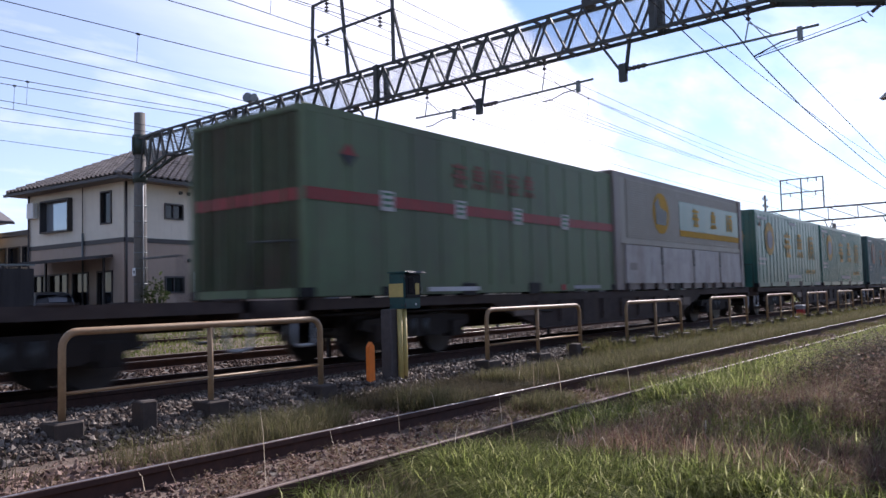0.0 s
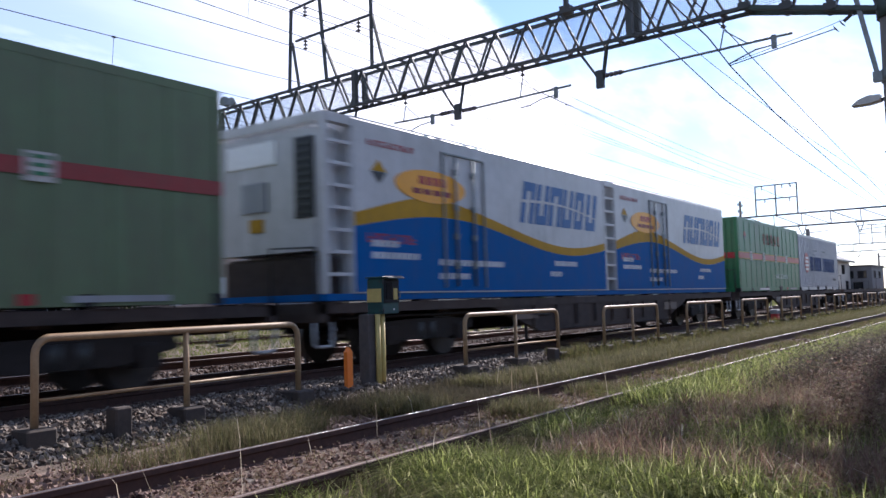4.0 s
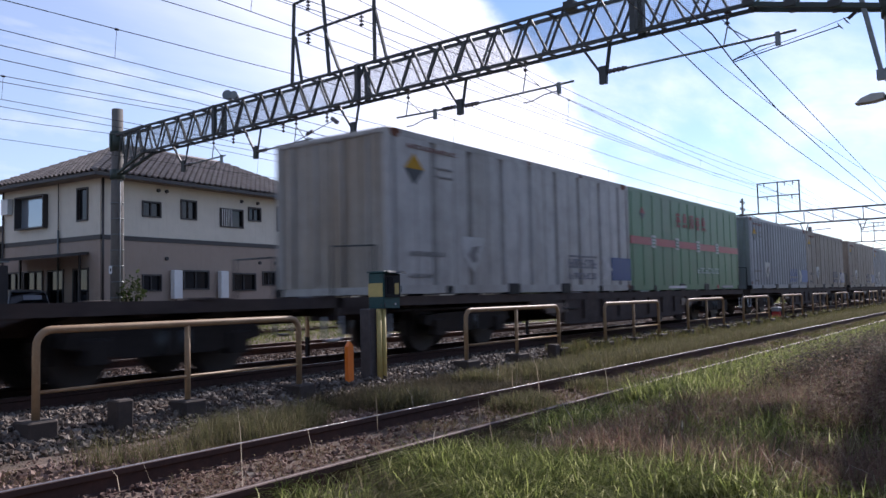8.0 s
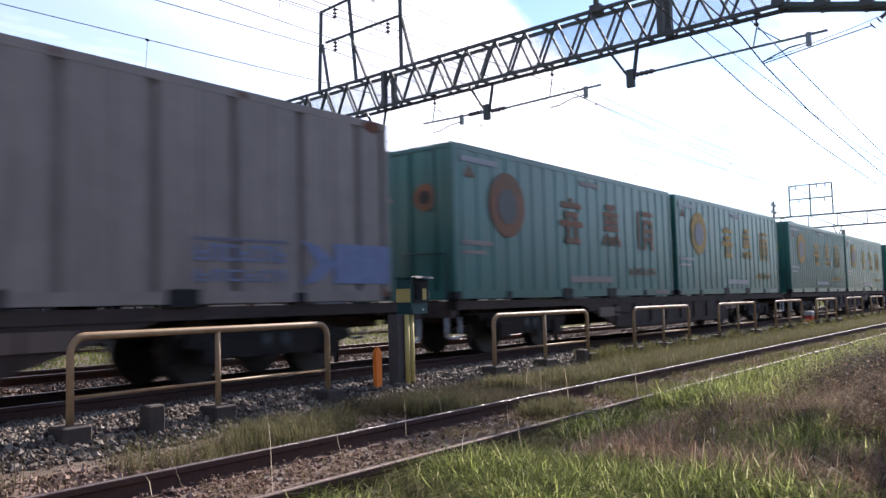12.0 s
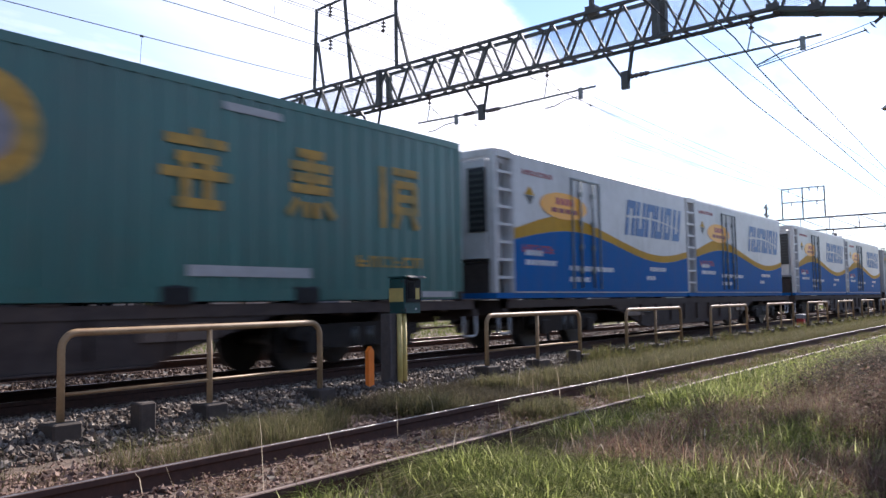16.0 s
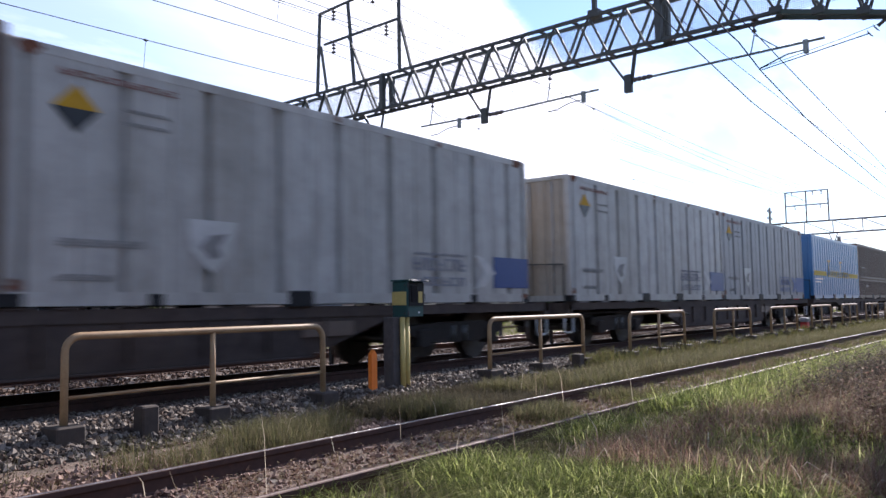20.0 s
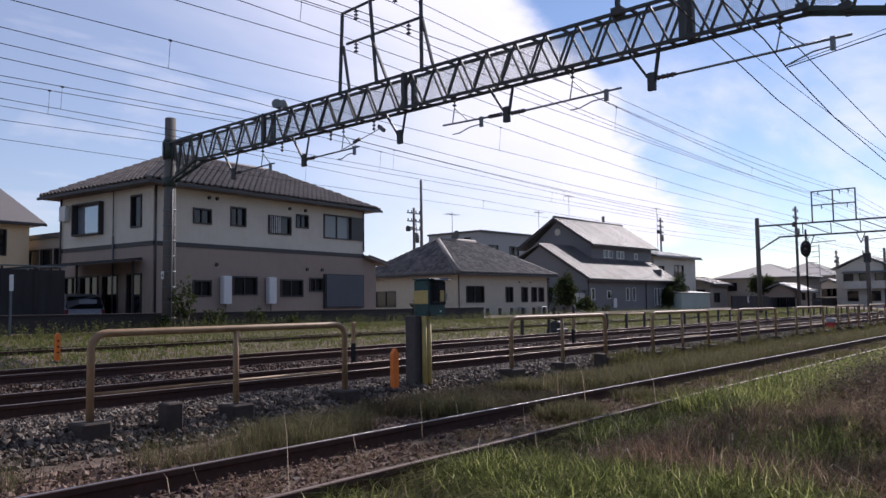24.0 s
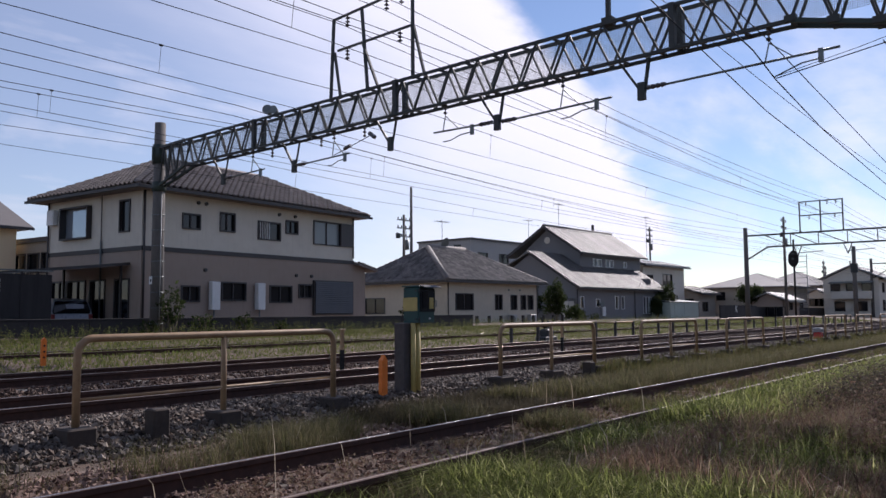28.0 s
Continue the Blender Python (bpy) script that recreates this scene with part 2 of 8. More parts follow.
STREAK = (1, 1, 0.12)
M = {
    "steel_dark": mat("dark_steel", (0.045, 0.05, 0.05), 0.6, 0.3, c2=(0.06, 0.045, 0.035)),
    "galv": mat("galvanised_steel", (0.16, 0.18, 0.18), 0.5, 0.6, c2=(0.12, 0.1, 0.08)),
    "green_steel": mat("green_painted_steel", (0.022, 0.04, 0.032), 0.6, 0.0, c2=(0.04, 0.034, 0.028)),
    "rail_side": mat("rusty_rail", (0.06, 0.028, 0.02), 0.9, 0.0, 0.35, 14, c2=(0.042, 0.019, 0.014), bump=0.4),
    "rail_head": mat("polished_rail_head", (0.2, 0.155, 0.125), 0.36, 0.9, 0.25, 20, stretch=(0.1, 6, 1), bump=0.03),
    "rail_dull": mat("dull_rail_head", (0.36, 0.345, 0.335), 0.3, 0.95, 0.3, 20, c2=(0.2, 0.17, 0.15), stretch=(0.2, 6, 1), bump=0.05),
    "concrete": mat("weathered_concrete", (0.12, 0.112, 0.1), 0.9, 0, 0.2, 18, c2=(0.075, 0.07, 0.062), big=1.4, bump=0.35, rand=0.1),
    "pole": mat("pole_concrete", (0.13, 0.118, 0.105), 0.85, 0, 0.2, 14, c2=(0.07, 0.064, 0.058), bump=0.25, stretch=(1, 1, 0.3)),
    "ballast": mat("ballast_stone", (0.105, 0.09, 0.0788), 0.9, 0, 0.4, 25, c2=(0.06, 0.0413, 0.0315), big=0.8, amount=0.6, bump=0.5),
    "soil": mat("dry_soil_and_gravel", (0.125, 0.085, 0.061), 0.95, 0, 0.55, 12, c2=(0.07, 0.049, 0.034), big=0.35, amount=0.8, bump=0.9, dist=0.03),
    "fence": mat("faded_yellow_pipe", (0.34, 0.225, 0.12), 0.5, 0, 0.15, 20, c2=(0.2, 0.1, 0.05), big=3, amount=0.55, bump=0.1, spec=0.25),
    "orange": mat("orange_plastic", (0.85, 0.2, 0.02), 0.45, 0, 0.08, 10, c2=(0.55, 0.16, 0.04), bump=0.05),
    "yellow": mat("yellow_paint", (0.72, 0.5, 0.07), 0.5, 0, 0.12, 10, c2=(0.4, 0.27, 0.07)),
    "black": mat("black_paint", (0.02, 0.02, 0.021), 0.5, 0, 0.3, 10, spec=0.1),
    "white": mat("white_paint", (0.72, 0.72, 0.7), 0.5, 0, 0.06, 10, c2=(0.5, 0.48, 0.44)),
    "red": mat("red_paint", (0.5, 0.03, 0.03), 0.5, 0, 0.12, 10),
    "wagon": mat("grimy_wagon_steel", (0.054, 0.042, 0.039), 0.75, 0.1, 0.4, 7, c2=(0.07, 0.048, 0.037), amount=0.7, rand=0.15, grime=0.35, spec=0.15),
    "bogie": mat("dark_bogie_dust", (0.0272, 0.024, 0.0224), 0.8, 0.1, 0.3, 9, c2=(0.04, 0.0272, 0.0192), amount=0.6, spec=0.15),
    "wheel": mat("wheel_steel", (0.07, 0.06, 0.055), 0.5, 0.6, 0.3, 9),
    "c_teal": mat("teal_container_paint", (0.018, 0.115, 0.098), 0.34, 0, 0.16, 5, c2=(0.0176, 0.076, 0.068), amount=0.7, stretch=STREAK, rand=0.15, bump=0.07, grime=0.26, spec=0.5),
    "c_green": mat("green_container_paint", (0.008, 0.14, 0.05), 0.45, 0, 0.15, 5, c2=(0.036, 0.096, 0.048), amount=0.6, stretch=STREAK, bump=0.07, grime=0.32, spec=0.4),
    "c_dullgreen": mat("faded_green_container_paint", (0.1, 0.148, 0.074), 0.55, 0, 0.15, 5, c2=(0.06, 0.068, 0.044), amount=0.7, stretch=STREAK, bump=0.05, grime=0.45, spec=0.35),
    "c_white": mat("off_white_container_paint", (0.4, 0.384, 0.357), 0.5, 0, 0.13, 5, c2=(0.25, 0.225, 0.19), amount=0.7, stretch=STREAK, rand=0.08, bump=0.07, grime=0.4, spec=0.35),
    "c_beige": mat("beige_dusty_container_paint", (0.285, 0.243, 0.196), 0.6, 0, 0.13, 5, c2=(0.176, 0.132, 0.088), amount=0.7, stretch=STREAK, bump=0.05, grime=0.4, spec=0.35),
    "c_bluegrey": mat("blue_grey_container_paint", (0.255, 0.272, 0.29), 0.48, 0, 0.13, 5, c2=(0.152, 0.16, 0.168), amount=0.6, stretch=STREAK, bump=0.05, grime=0.25, spec=0.35),
    "c_brown": mat("brown_container_paint", (0.105, 0.068, 0.05), 0.55, 0, 0.18, 5, c2=(0.104, 0.08, 0.064), stretch=STREAK, bump=0.05, grime=0.3),
    "c_mauve": mat("dull_grey_container_paint", (0.225, 0.192, 0.172), 0.55, 0, 0.14, 5, c2=(0.18, 0.15, 0.13), amount=0.6, stretch=STREAK, bump=0.05, grime=0.35, spec=0.35),
    "c_silver": mat("silver_curtain_fabric", (0.255, 0.228, 0.188), 0.5, 0.1, 0.1, 5, c2=(0.2, 0.165, 0.125), amount=0.5, stretch=STREAK, bump=0.04, grime=0.3),
    "c_nx": mat("pale_blue_white_container_paint", (0.368, 0.384, 0.416), 0.42, 0, 0.07, 5, c2=(0.272, 0.28, 0.288), amount=0.5, stretch=STREAK, bump=0.04, grime=0.15, spec=0.35),
    "c_reefer": mat("white_reefer_panel", (0.47, 0.47, 0.465), 0.4, 0, 0.05, 5, c2=(0.36, 0.35, 0.33), amount=0.6, stretch=STREAK, bump=0.02, grime=0.28, spec=0.35),
    "c_blue": mat("bright_blue_container_paint", (0.03, 0.15, 0.345), 0.36, 0, 0.1, 5, c2=(0.032, 0.12, 0.264), stretch=STREAK, bump=0.05, grime=0.15),
    "g_blue": mat("blue_graphic", (0.005, 0.098, 0.3), 0.55, 0, 0.06, 5, c2=(0.014, 0.1, 0.26), grime=0.2, spec=0.03),
    "g_navy": mat("navy_graphic", (0.015, 0.045, 0.17), 0.4, 0, 0.08, 5, spec=0.25),
    "g_fadedblue": mat("faded_blue_graphic", (0.12, 0.165, 0.34), 0.5, 0, 0.1, 5, spec=0.25),
    "g_yellow": mat("yellow_graphic", (0.45, 0.25, 0.022), 0.55, 0, 0.1, 5, grime=0.2, spec=0.06),
    "g_red": mat("red_graphic", (0.33, 0.015, 0.027), 0.4, 0, 0.08, 5, grime=0.3, spec=0.25),
    "g_darkred": mat("faded_dark_red_graphic", (0.25, 0.035, 0.035), 0.5, 0, 0.1, 5, grime=0.4, spec=0.25),
    "g_orange": mat("orange_graphic", (0.75, 0.33, 0.02), 0.4, 0, 0.06, 5, spec=0.25),
    "g_paleletter": mat("faded_pale_lettering", (0.4, 0.5, 0.42), 0.5, 0, 0.1, 5, spec=0.25),
    "g_black": mat("black_graphic", (0.02, 0.022, 0.025), 0.4, 0, 0.1, 5, spec=0.25),
    "g_white": mat("white_graphic", (0.544, 0.552, 0.56), 0.4, 0, 0.05, 5, grime=0.3, spec=0.25),
    "wall_white": mat("white_stucco", (0.64, 0.59, 0.5), 0.9, 0, 0.06, 25, c2=(0.52, 0.47, 0.38), big=0.5, bump=0.2, grime=0.1),
    "wall_cream": mat("cream_stucco", (0.56, 0.5, 0.39), 0.9, 0, 0.06, 25, c2=(0.44, 0.39, 0.31), big=0.5, bump=0.2, grime=0.14),
    "wall_brown": mat("grey_brown_stucco", (0.34, 0.268, 0.218), 0.9, 0, 0.07, 25, c2=(0.27, 0.208, 0.165), big=0.5, bump=0.2, grime=0.12),
    "wall_grey": mat("grey_siding", (0.19, 0.185, 0.187), 0.8, 0, 0.07, 12, c2=(0.155, 0.15, 0.15), big=0.5, bump=0.1),
    "wall_palegrey": mat("pale_grey_render", (0.36, 0.36, 0.35), 0.85, 0, 0.07, 12, c2=(0.3, 0.3, 0.29), big=0.5, bump=0.1),
    "wall_tan": mat("tan_siding", (0.38, 0.325, 0.26), 0.85, 0, 0.07, 12, big=0.5, bump=0.1),
    "trim_dark": mat("dark_brown_trim", (0.035, 0.03, 0.03), 0.5, 0, 0.2, 8),
    "tile_grey": mat("grey_clay_tile", (0.2, 0.178, 0.16), 0.7, 0, 0.4, 9, c2=(0.095, 0.082, 0.074), big=0.9, amount=0.6, rand=0.25, island=0.4),
    "tile_brown": mat("brown_grey_tile", (0.16, 0.135, 0.12), 0.75, 0, 0.3, 9, c2=(0.11, 0.09, 0.08), big=0.5, rand=0.15, island=0.3),
    "tile_slate": mat("glazed_slate_tile", (0.17, 0.162, 0.153), 0.56, 0, 0.35, 9, c2=(0.11, 0.105, 0.1), big=0.5, rand=0.2, spec=0.25, island=0.2),
    "metal_roof": mat("pale_metal_roof", (0.26, 0.265, 0.27), 0.5, 0.2, 0.12, 6),
    "bark": mat("bark", (0.12, 0.09, 0.065), 0.9, 0, 0.3, 10, bump=0.4),
}


def glass(name, tint, rough=0.06):
    m = bpy.data.materials.new(name)
    m.use_nodes = True
    b = m.node_tree.nodes["Principled BSDF"]
    b.inputs["Base Color"].default_value = (*tint, 1)
    b.inputs["Roughness"].default_value, b.inputs["Specular IOR Level"].default_value = rough, 0.45
    return m


M["glass"] = glass("dark_window_glass", (0.012, 0.013, 0.016))
# pale half-metal pane: its colour strengthens the sky reflection
M["glass_sky"] = glass("sky_mirror_glass", (0.42, 0.47, 0.52), 0.03)
M["glass_sky"].node_tree.nodes["Principled BSDF"].inputs["Metallic"].default_value = 0.6
# even pale tint for the brighter panes
M["glass_pale"] = glass("pale_window_glass", (0.22, 0.24, 0.25), 0.1)


def blades(name, tones, soft=0.55):
    """Plant material: one tone for each blade, some light passing through it."""
    m = bpy.data.materials.new(name)
    m.use_nodes = True
    nt = m.node_tree
    n, l = nt.nodes, nt.links
    b, out = n["Principled BSDF"], n["Material Output"]
    geo, ramp = n.new("ShaderNodeNewGeometry"), n.new("ShaderNodeValToRGB")
    el = ramp.color_ramp.elements
    while len(el) < len(tones):
        el.new(0.5)
    for i, c in enumerate(tones):
        el[i].position, el[i].color = i / (len(tones) - 1), (*c, 1)
    l.new(geo.outputs["Random Per Island"], ramp.inputs[0])
    l.new(ramp.outputs[0], b.inputs["Base Color"])
    b.inputs["Roughness"].default_value, b.inputs["Specular IOR Level"].default_value = 0.75, 0.08
    tr, mx = n.new("ShaderNodeBsdfTranslucent"), n.new("ShaderNodeMixShader")
    l.new(ramp.outputs[0], tr.inputs[0])
    mx.inputs[0].default_value = soft
    l.new(b.outputs[0], mx.inputs[1]); l.new(tr.outputs[0], mx.inputs[2]); l.new(mx.outputs[0], out.inputs[0])
    return m


M["grass_lush"] = blades("lush_grass_blades", [(0.045, 0.06, 0.018), (0.1, 0.123, 0.03), (0.18, 0.212, 0.06), (0.3, 0.325, 0.096), (0.46, 0.44, 0.23)], 0.72)
M["grass_far"] = blades("short_far_grass", [(0.052, 0.074, 0.024), (0.115, 0.142, 0.04), (0.175, 0.19, 0.058), (0.14, 0.12, 0.06)])
M["grass_dry"] = blades("dry_weed_blades", [(0.11, 0.072, 0.042), (0.17, 0.12, 0.065), (0.12, 0.11, 0.045), (0.26, 0.19, 0.11)])
M["grass_olive"] = blades("olive_weed_blades", [(0.05, 0.06, 0.022), (0.09, 0.095, 0.03), (0.14, 0.13, 0.048), (0.12, 0.085, 0.05)])
M["weed_red"] = blades("reddish_brown_weeds", [(0.06, 0.034, 0.026), (0.17, 0.098, 0.072), (0.27, 0.165, 0.125), (0.18, 0.15, 0.075), (0.42, 0.32, 0.23)])
M["grass_pale"] = blades("pale_olive_grass", [(0.05, 0.054, 0.023), (0.096, 0.098, 0.043), (0.145, 0.138, 0.063), (0.122, 0.098, 0.059), (0.23, 0.2, 0.118)])
M["weed_dull"] = blades("dull_grey_brown_weeds", [(0.035, 0.032, 0.02), (0.065, 0.056, 0.035), (0.1, 0.088, 0.055), (0.08, 0.065, 0.045)])
M["weed_dark"] = blades("dark_brushwood", [(0.03, 0.025, 0.016), (0.06, 0.045, 0.032), (0.11, 0.075, 0.055), (0.06, 0.065, 0.025)])
M["straw"] = blades("bleached_straw", [(0.34, 0.28, 0.2), (0.6, 0.54, 0.43), (0.27, 0.2, 0.14), (0.52, 0.46, 0.36)])
M["leaves"] = blades("shrub_leaves", [(0.018, 0.028, 0.01), (0.03, 0.044, 0.016), (0.05, 0.068, 0.024), (0.06, 0.064, 0.03)])


# ---- geometry helpers ----
class Geo:
    def __init__(self):
        self.v, self.f, self.s = [], [], []

    def add(self, verts, faces, smooth=False):
        o = len(self.v)
        self.v += [tuple(p) for p in verts]
        self.f += [tuple(i + o for i in f) for f in faces]
        self.s += [smooth] * len(faces)
        return self

    def box(self, x0, x1, y0, y1, z0, z1):
        v = [(x, y, z) for z in (z0, z1) for y in (y0, y1) for x in (x0, x1)]
        return self.add(v, [(0, 2, 3, 1), (4, 5, 7, 6), (0, 1, 5, 4), (1, 3, 7, 5), (3, 2, 6, 7), (2, 0, 4, 6)])

    def bevelbox(self, x0, x1, y0, y1, z0, z1, b):
        """A box with chamfered upright edges and top."""
        ring = [(x0 + b, y0), (x1 - b, y0), (x1, y0 + b), (x1, y1 - b), (x1 - b, y1), (x0 + b, y1), (x0, y1 - b), (x0, y0 + b)]
        cx, cy = (x0 + x1) / 2, (y0 + y1) / 2
        inn = [(x - math.copysign(min(b, abs(x - cx)), x - cx), y - math.copysign(min(b, abs(y - cy)), y - cy)) for x, y in ring]
        v = [(x, y, z0) for x, y in ring] + [(x, y, z1 - b) for x, y in ring] + [(x, y, z1) for x, y in inn]
        f = [tuple(range(7, -1, -1)), tuple(range(16, 24))]
        for k in (0, 8):
            f += [(k + i, k + (i + 1) % 8, k + 8 + (i + 1) % 8, k + 8 + i) for i in range(8)]
        return self.add(v, f)

    def tube(self, p, q, r, n=8, r2=None):
        p, q = Vector(p), Vector(q)
        r2 = r if r2 is None else r2
        w = (q - p).normalized()
        a = w.orthogonal().normalized()
        b = w.cross(a)
        v = []
        for c, rad in ((p, r), (q, r2)):
            v += [c + (a * math.cos(2 * math.pi * i / n) + b * math.sin(2 * math.pi * i / n)) * rad for i in range(n)]
        f = [(i, (i + 1) % n, n + (i + 1) % n, n + i) for i in range(n)]
        self.add(v, f, True)
        o = len(self.v) - 2 * n
        self.f += [tuple(o + i for i in range(n - 1, -1, -1)), tuple(o + n + i for i in range(n))]
        self.s += [False, False]
        return self

    def pipe(self, pts, r, n=8):
        """A bent pipe along the points."""
        pts = [Vector(p) for p in pts]
        v = []
        up = None
        for i, p in enumerate(pts):
            w = (pts[min(i + 1, len(pts) - 1)] - pts[max(i - 1, 0)]).normalized()
            a = w.orthogonal().normalized() if up is None else (up - w * up.dot(w)).normalized()
            up = a
            b = w.cross(a)
            v += [p + (a * math.cos(2 * math.pi * k / n) + b * math.sin(2 * math.pi * k / n)) * r for k in range(n)]
        f = [(i * n + k, i * n + (k + 1) % n, (i + 1) * n + (k + 1) % n, (i + 1) * n + k) for i in range(len(pts) - 1) for k in range(n)]
        self.add(v, f, True)
        o = len(self.v) - len(v)
        self.f += [tuple(o + k for k in range(n - 1, -1, -1)), tuple(len(self.v) - n + k for k in range(n))]
        self.s += [False, False]
        return self

    def bar(self, p, q, w, h):
        """A bar of rectangular section from p to q."""
        p, q = Vector(p), Vector(q)
        d = (q - p).normalized()
        a = d.cross(Vector((0, 0, 1)))
        a = a.normalized() if a.length > 1e-4 else Vector((1, 0, 0))
        b = a.cross(d)
        v = [c + a * sx * w / 2 + b * sy * h / 2 for c in (p, q) for sx, sy in ((-1, -1), (1, -1), (1, 1), (-1, 1))]
        return self.add(v, [(3, 2, 1, 0), (4, 5, 6, 7), (0, 1, 5, 4), (1, 2, 6, 5), (2, 3, 7, 6), (3, 0, 4, 7)])

    def slab(self, ring, w):
        """A flat polygon ring of points, thickened by the vector w."""
        n = len(ring)
        w = Vector(w)
        v = [Vector(p) for p in ring] + [Vector(p) + w for p in ring]
        f = [tuple(range(n - 1, -1, -1)), tuple(range(n, 2 * n))] + [(i, (i + 1) % n, n + (i + 1) % n, n + i) for i in range(n)]
        return self.add(v, f)

    def disc(self, c, r, w, n=20):
        """A disc in the xz plane, thickened along y."""
        return self.slab([(c[0] + r * math.cos(2 * math.pi * i / n), c[1], c[2] + r * math.sin(2 * math.pi * i / n)) for i in range(n)], (0, w, 0))

    def mesh(self, name, material):
        me = bpy.data.meshes.new(name)
        me.from_pydata(self.v, [], self.f)
        me.polygons.foreach_set("use_smooth", self.s)
        me.materials.append(material)
        bm = bmesh.new()
        bm.from_mesh(me)
        bmesh.ops.recalc_face_normals(bm, faces=bm.faces)
        bm.to_mesh(me)
        bm.free()
        return me


def thing(name, label, category, at=(0, 0, 0), rz=0.0, group="", kind=""):
    ob = new(name)
    ob.empty_display_size = 0.3
    ob.matrix_basis = pose(*at, rz=rz)
    return tagged(ob, label, category, group, kind)


def part(name, g, material, parent, label=""):
    ob = new(name, g.mesh(name, M[material] if isinstance(material, str) else material) if isinstance(g, Geo) else g)
    ob.parent = parent
    return tagged(ob, label) if label else ob


def solid(name, g, material, label, category="", group="", kind="", at=(0, 0, 0), rz=0.0):
    ob = new(name, g.mesh(name, M[material]))
    ob.matrix_basis = pose(*at, rz=rz)
    return tagged(ob, label, category, group, kind)


def raw(name, verts, faces, material, smooth=False):
    """A large mesh from arrays."""
    me = bpy.data.meshes.new(name)
    verts, faces = np.asarray(verts, dtype=np.float32), np.asarray(faces, dtype=np.int32)
    k = faces.shape[1]
    me.vertices.add(len(verts)); me.vertices.foreach_set("co", verts.ravel())
    me.loops.add(faces.size); me.loops.foreach_set("vertex_index", faces.ravel())
    me.polygons.add(len(faces))
    me.polygons.foreach_set("loop_start", np.arange(len(faces), dtype=np.int32) * k)
    me.polygons.foreach_set("use_smooth", np.full(len(faces), smooth))
    me.update(calc_edges=True)
    me.materials.append(M[material])
    return me


# ---- ground and tracks ----
SIDING_Y, MAIN_Y, FAR_Y = 4.1, 9.05, 13.0
SIDING_Z = -0.09


def ground_z(y):
    """Height of the bare ground across the line, rail tops of the main tracks being 0."""
    return float(np.interp(y, [-60, -3, 0, 1.6, 2.7, 3.3, 4.9, 5.3, 6.2, 6.5, 6.72, 6.95, 7.3, 7.8, 8.3, 10.6, 11.2, 11.6, 14.6, 15.6, 18, 22, 26, 60, 3000],
                           [-0.6, -0.45, -0.35, -0.28, -0.25, -0.235, -0.235, -0.28, -0.3, -0.26, -0.2, -0.12, -0.1, -0.13, -0.17, -0.17, -0.24, -0.17, -0.17, -0.28, -0.12, 0.08, 0.2, 0.2, 0.2]))


def make_ground():
    xs = np.concatenate([[-3000, -800, -250, -100, -50], np.arange(-30, 60, 0.7), np.arange(60, 160, 4), [200, 300, 500, 900, 1600, 3000]])
    ys = np.concatenate([[-3000, -800, -200, -60, -30, -15, -8], np.arange(-4, 2.8, 0.7), np.arange(2.8, 16, 0.23), np.arange(16, 27, 0.6), [30, 40, 60, 100, 200, 500, 1200, 3000]])
    rng = np.random.default_rng(3)
    z = np.array([ground_z(y) for y in ys])[:, None] + np.zeros((len(ys), len(xs)))
    rough = rng.normal(0, 0.012, z.shape)
    z += np.where(np.abs(ys)[:, None] < 30, rough, 0)
    X, Y = np.meshgrid(xs, ys)
    v = np.stack([X, Y, z], -1).reshape(-1, 3)
    nx, ny = len(xs), len(ys)
    i = (np.arange(ny - 1)[:, None] * nx + np.arange(nx - 1)).ravel()
    ob = new("ground", raw("ground", v, np.stack([i, i + 1, i + nx + 1, i + nx], 1), "soil", True))
    tagged(ob, "dry soil and gravel railway ground with weeds", "ground", kind="structure")


def make_path():
    """Trodden strip of bare earth at the toe of the ballast."""
    v, f = [], []
    for k in range(60):
        x = 1.6 + 0.14 * k
        for j, y in enumerate((5.93, 6.05, 6.2, 6.33)):
            y += 0.07 * noise.noise((x * 0.9, j // 2 * 7.0, 3.3))
            edge = -0.03 if j in (0, 3) else 0.012
            v.append((x, y, ground_z(y) + edge + 0.008 * noise.noise((x * 5, y * 5, 1.0))))
    for k in range(59):
        f += [(k * 4 + j, k * 4 + j + 4, k * 4 + j + 5, k * 4 + j + 1) for j in range(3)]
    tagged(new("footpath", raw("footpath", np.array(v), np.array(f), "trodden", True)), "narrow trodden dirt path beside the ballast", "path", kind="structure")


M["trodden"] = mat("trodden_pale_earth", (0.2, 0.142, 0.108), 0.95, 0, 0.3, 22, c2=(0.13, 0.09, 0.068), big=1.2, amount=0.6, bump=0.5, dist=0.012)
make_ground()
make_path()
X0, X1 = -40.0, 230.0


M["rail_rust"] = mat("rusty_rail_head", (0.2, 0.15, 0.125), 0.5, 0.4, 0.35, 20, c2=(0.09, 0.05, 0.035), stretch=(0.3, 6, 1), bump=0.1, spec=0.2)


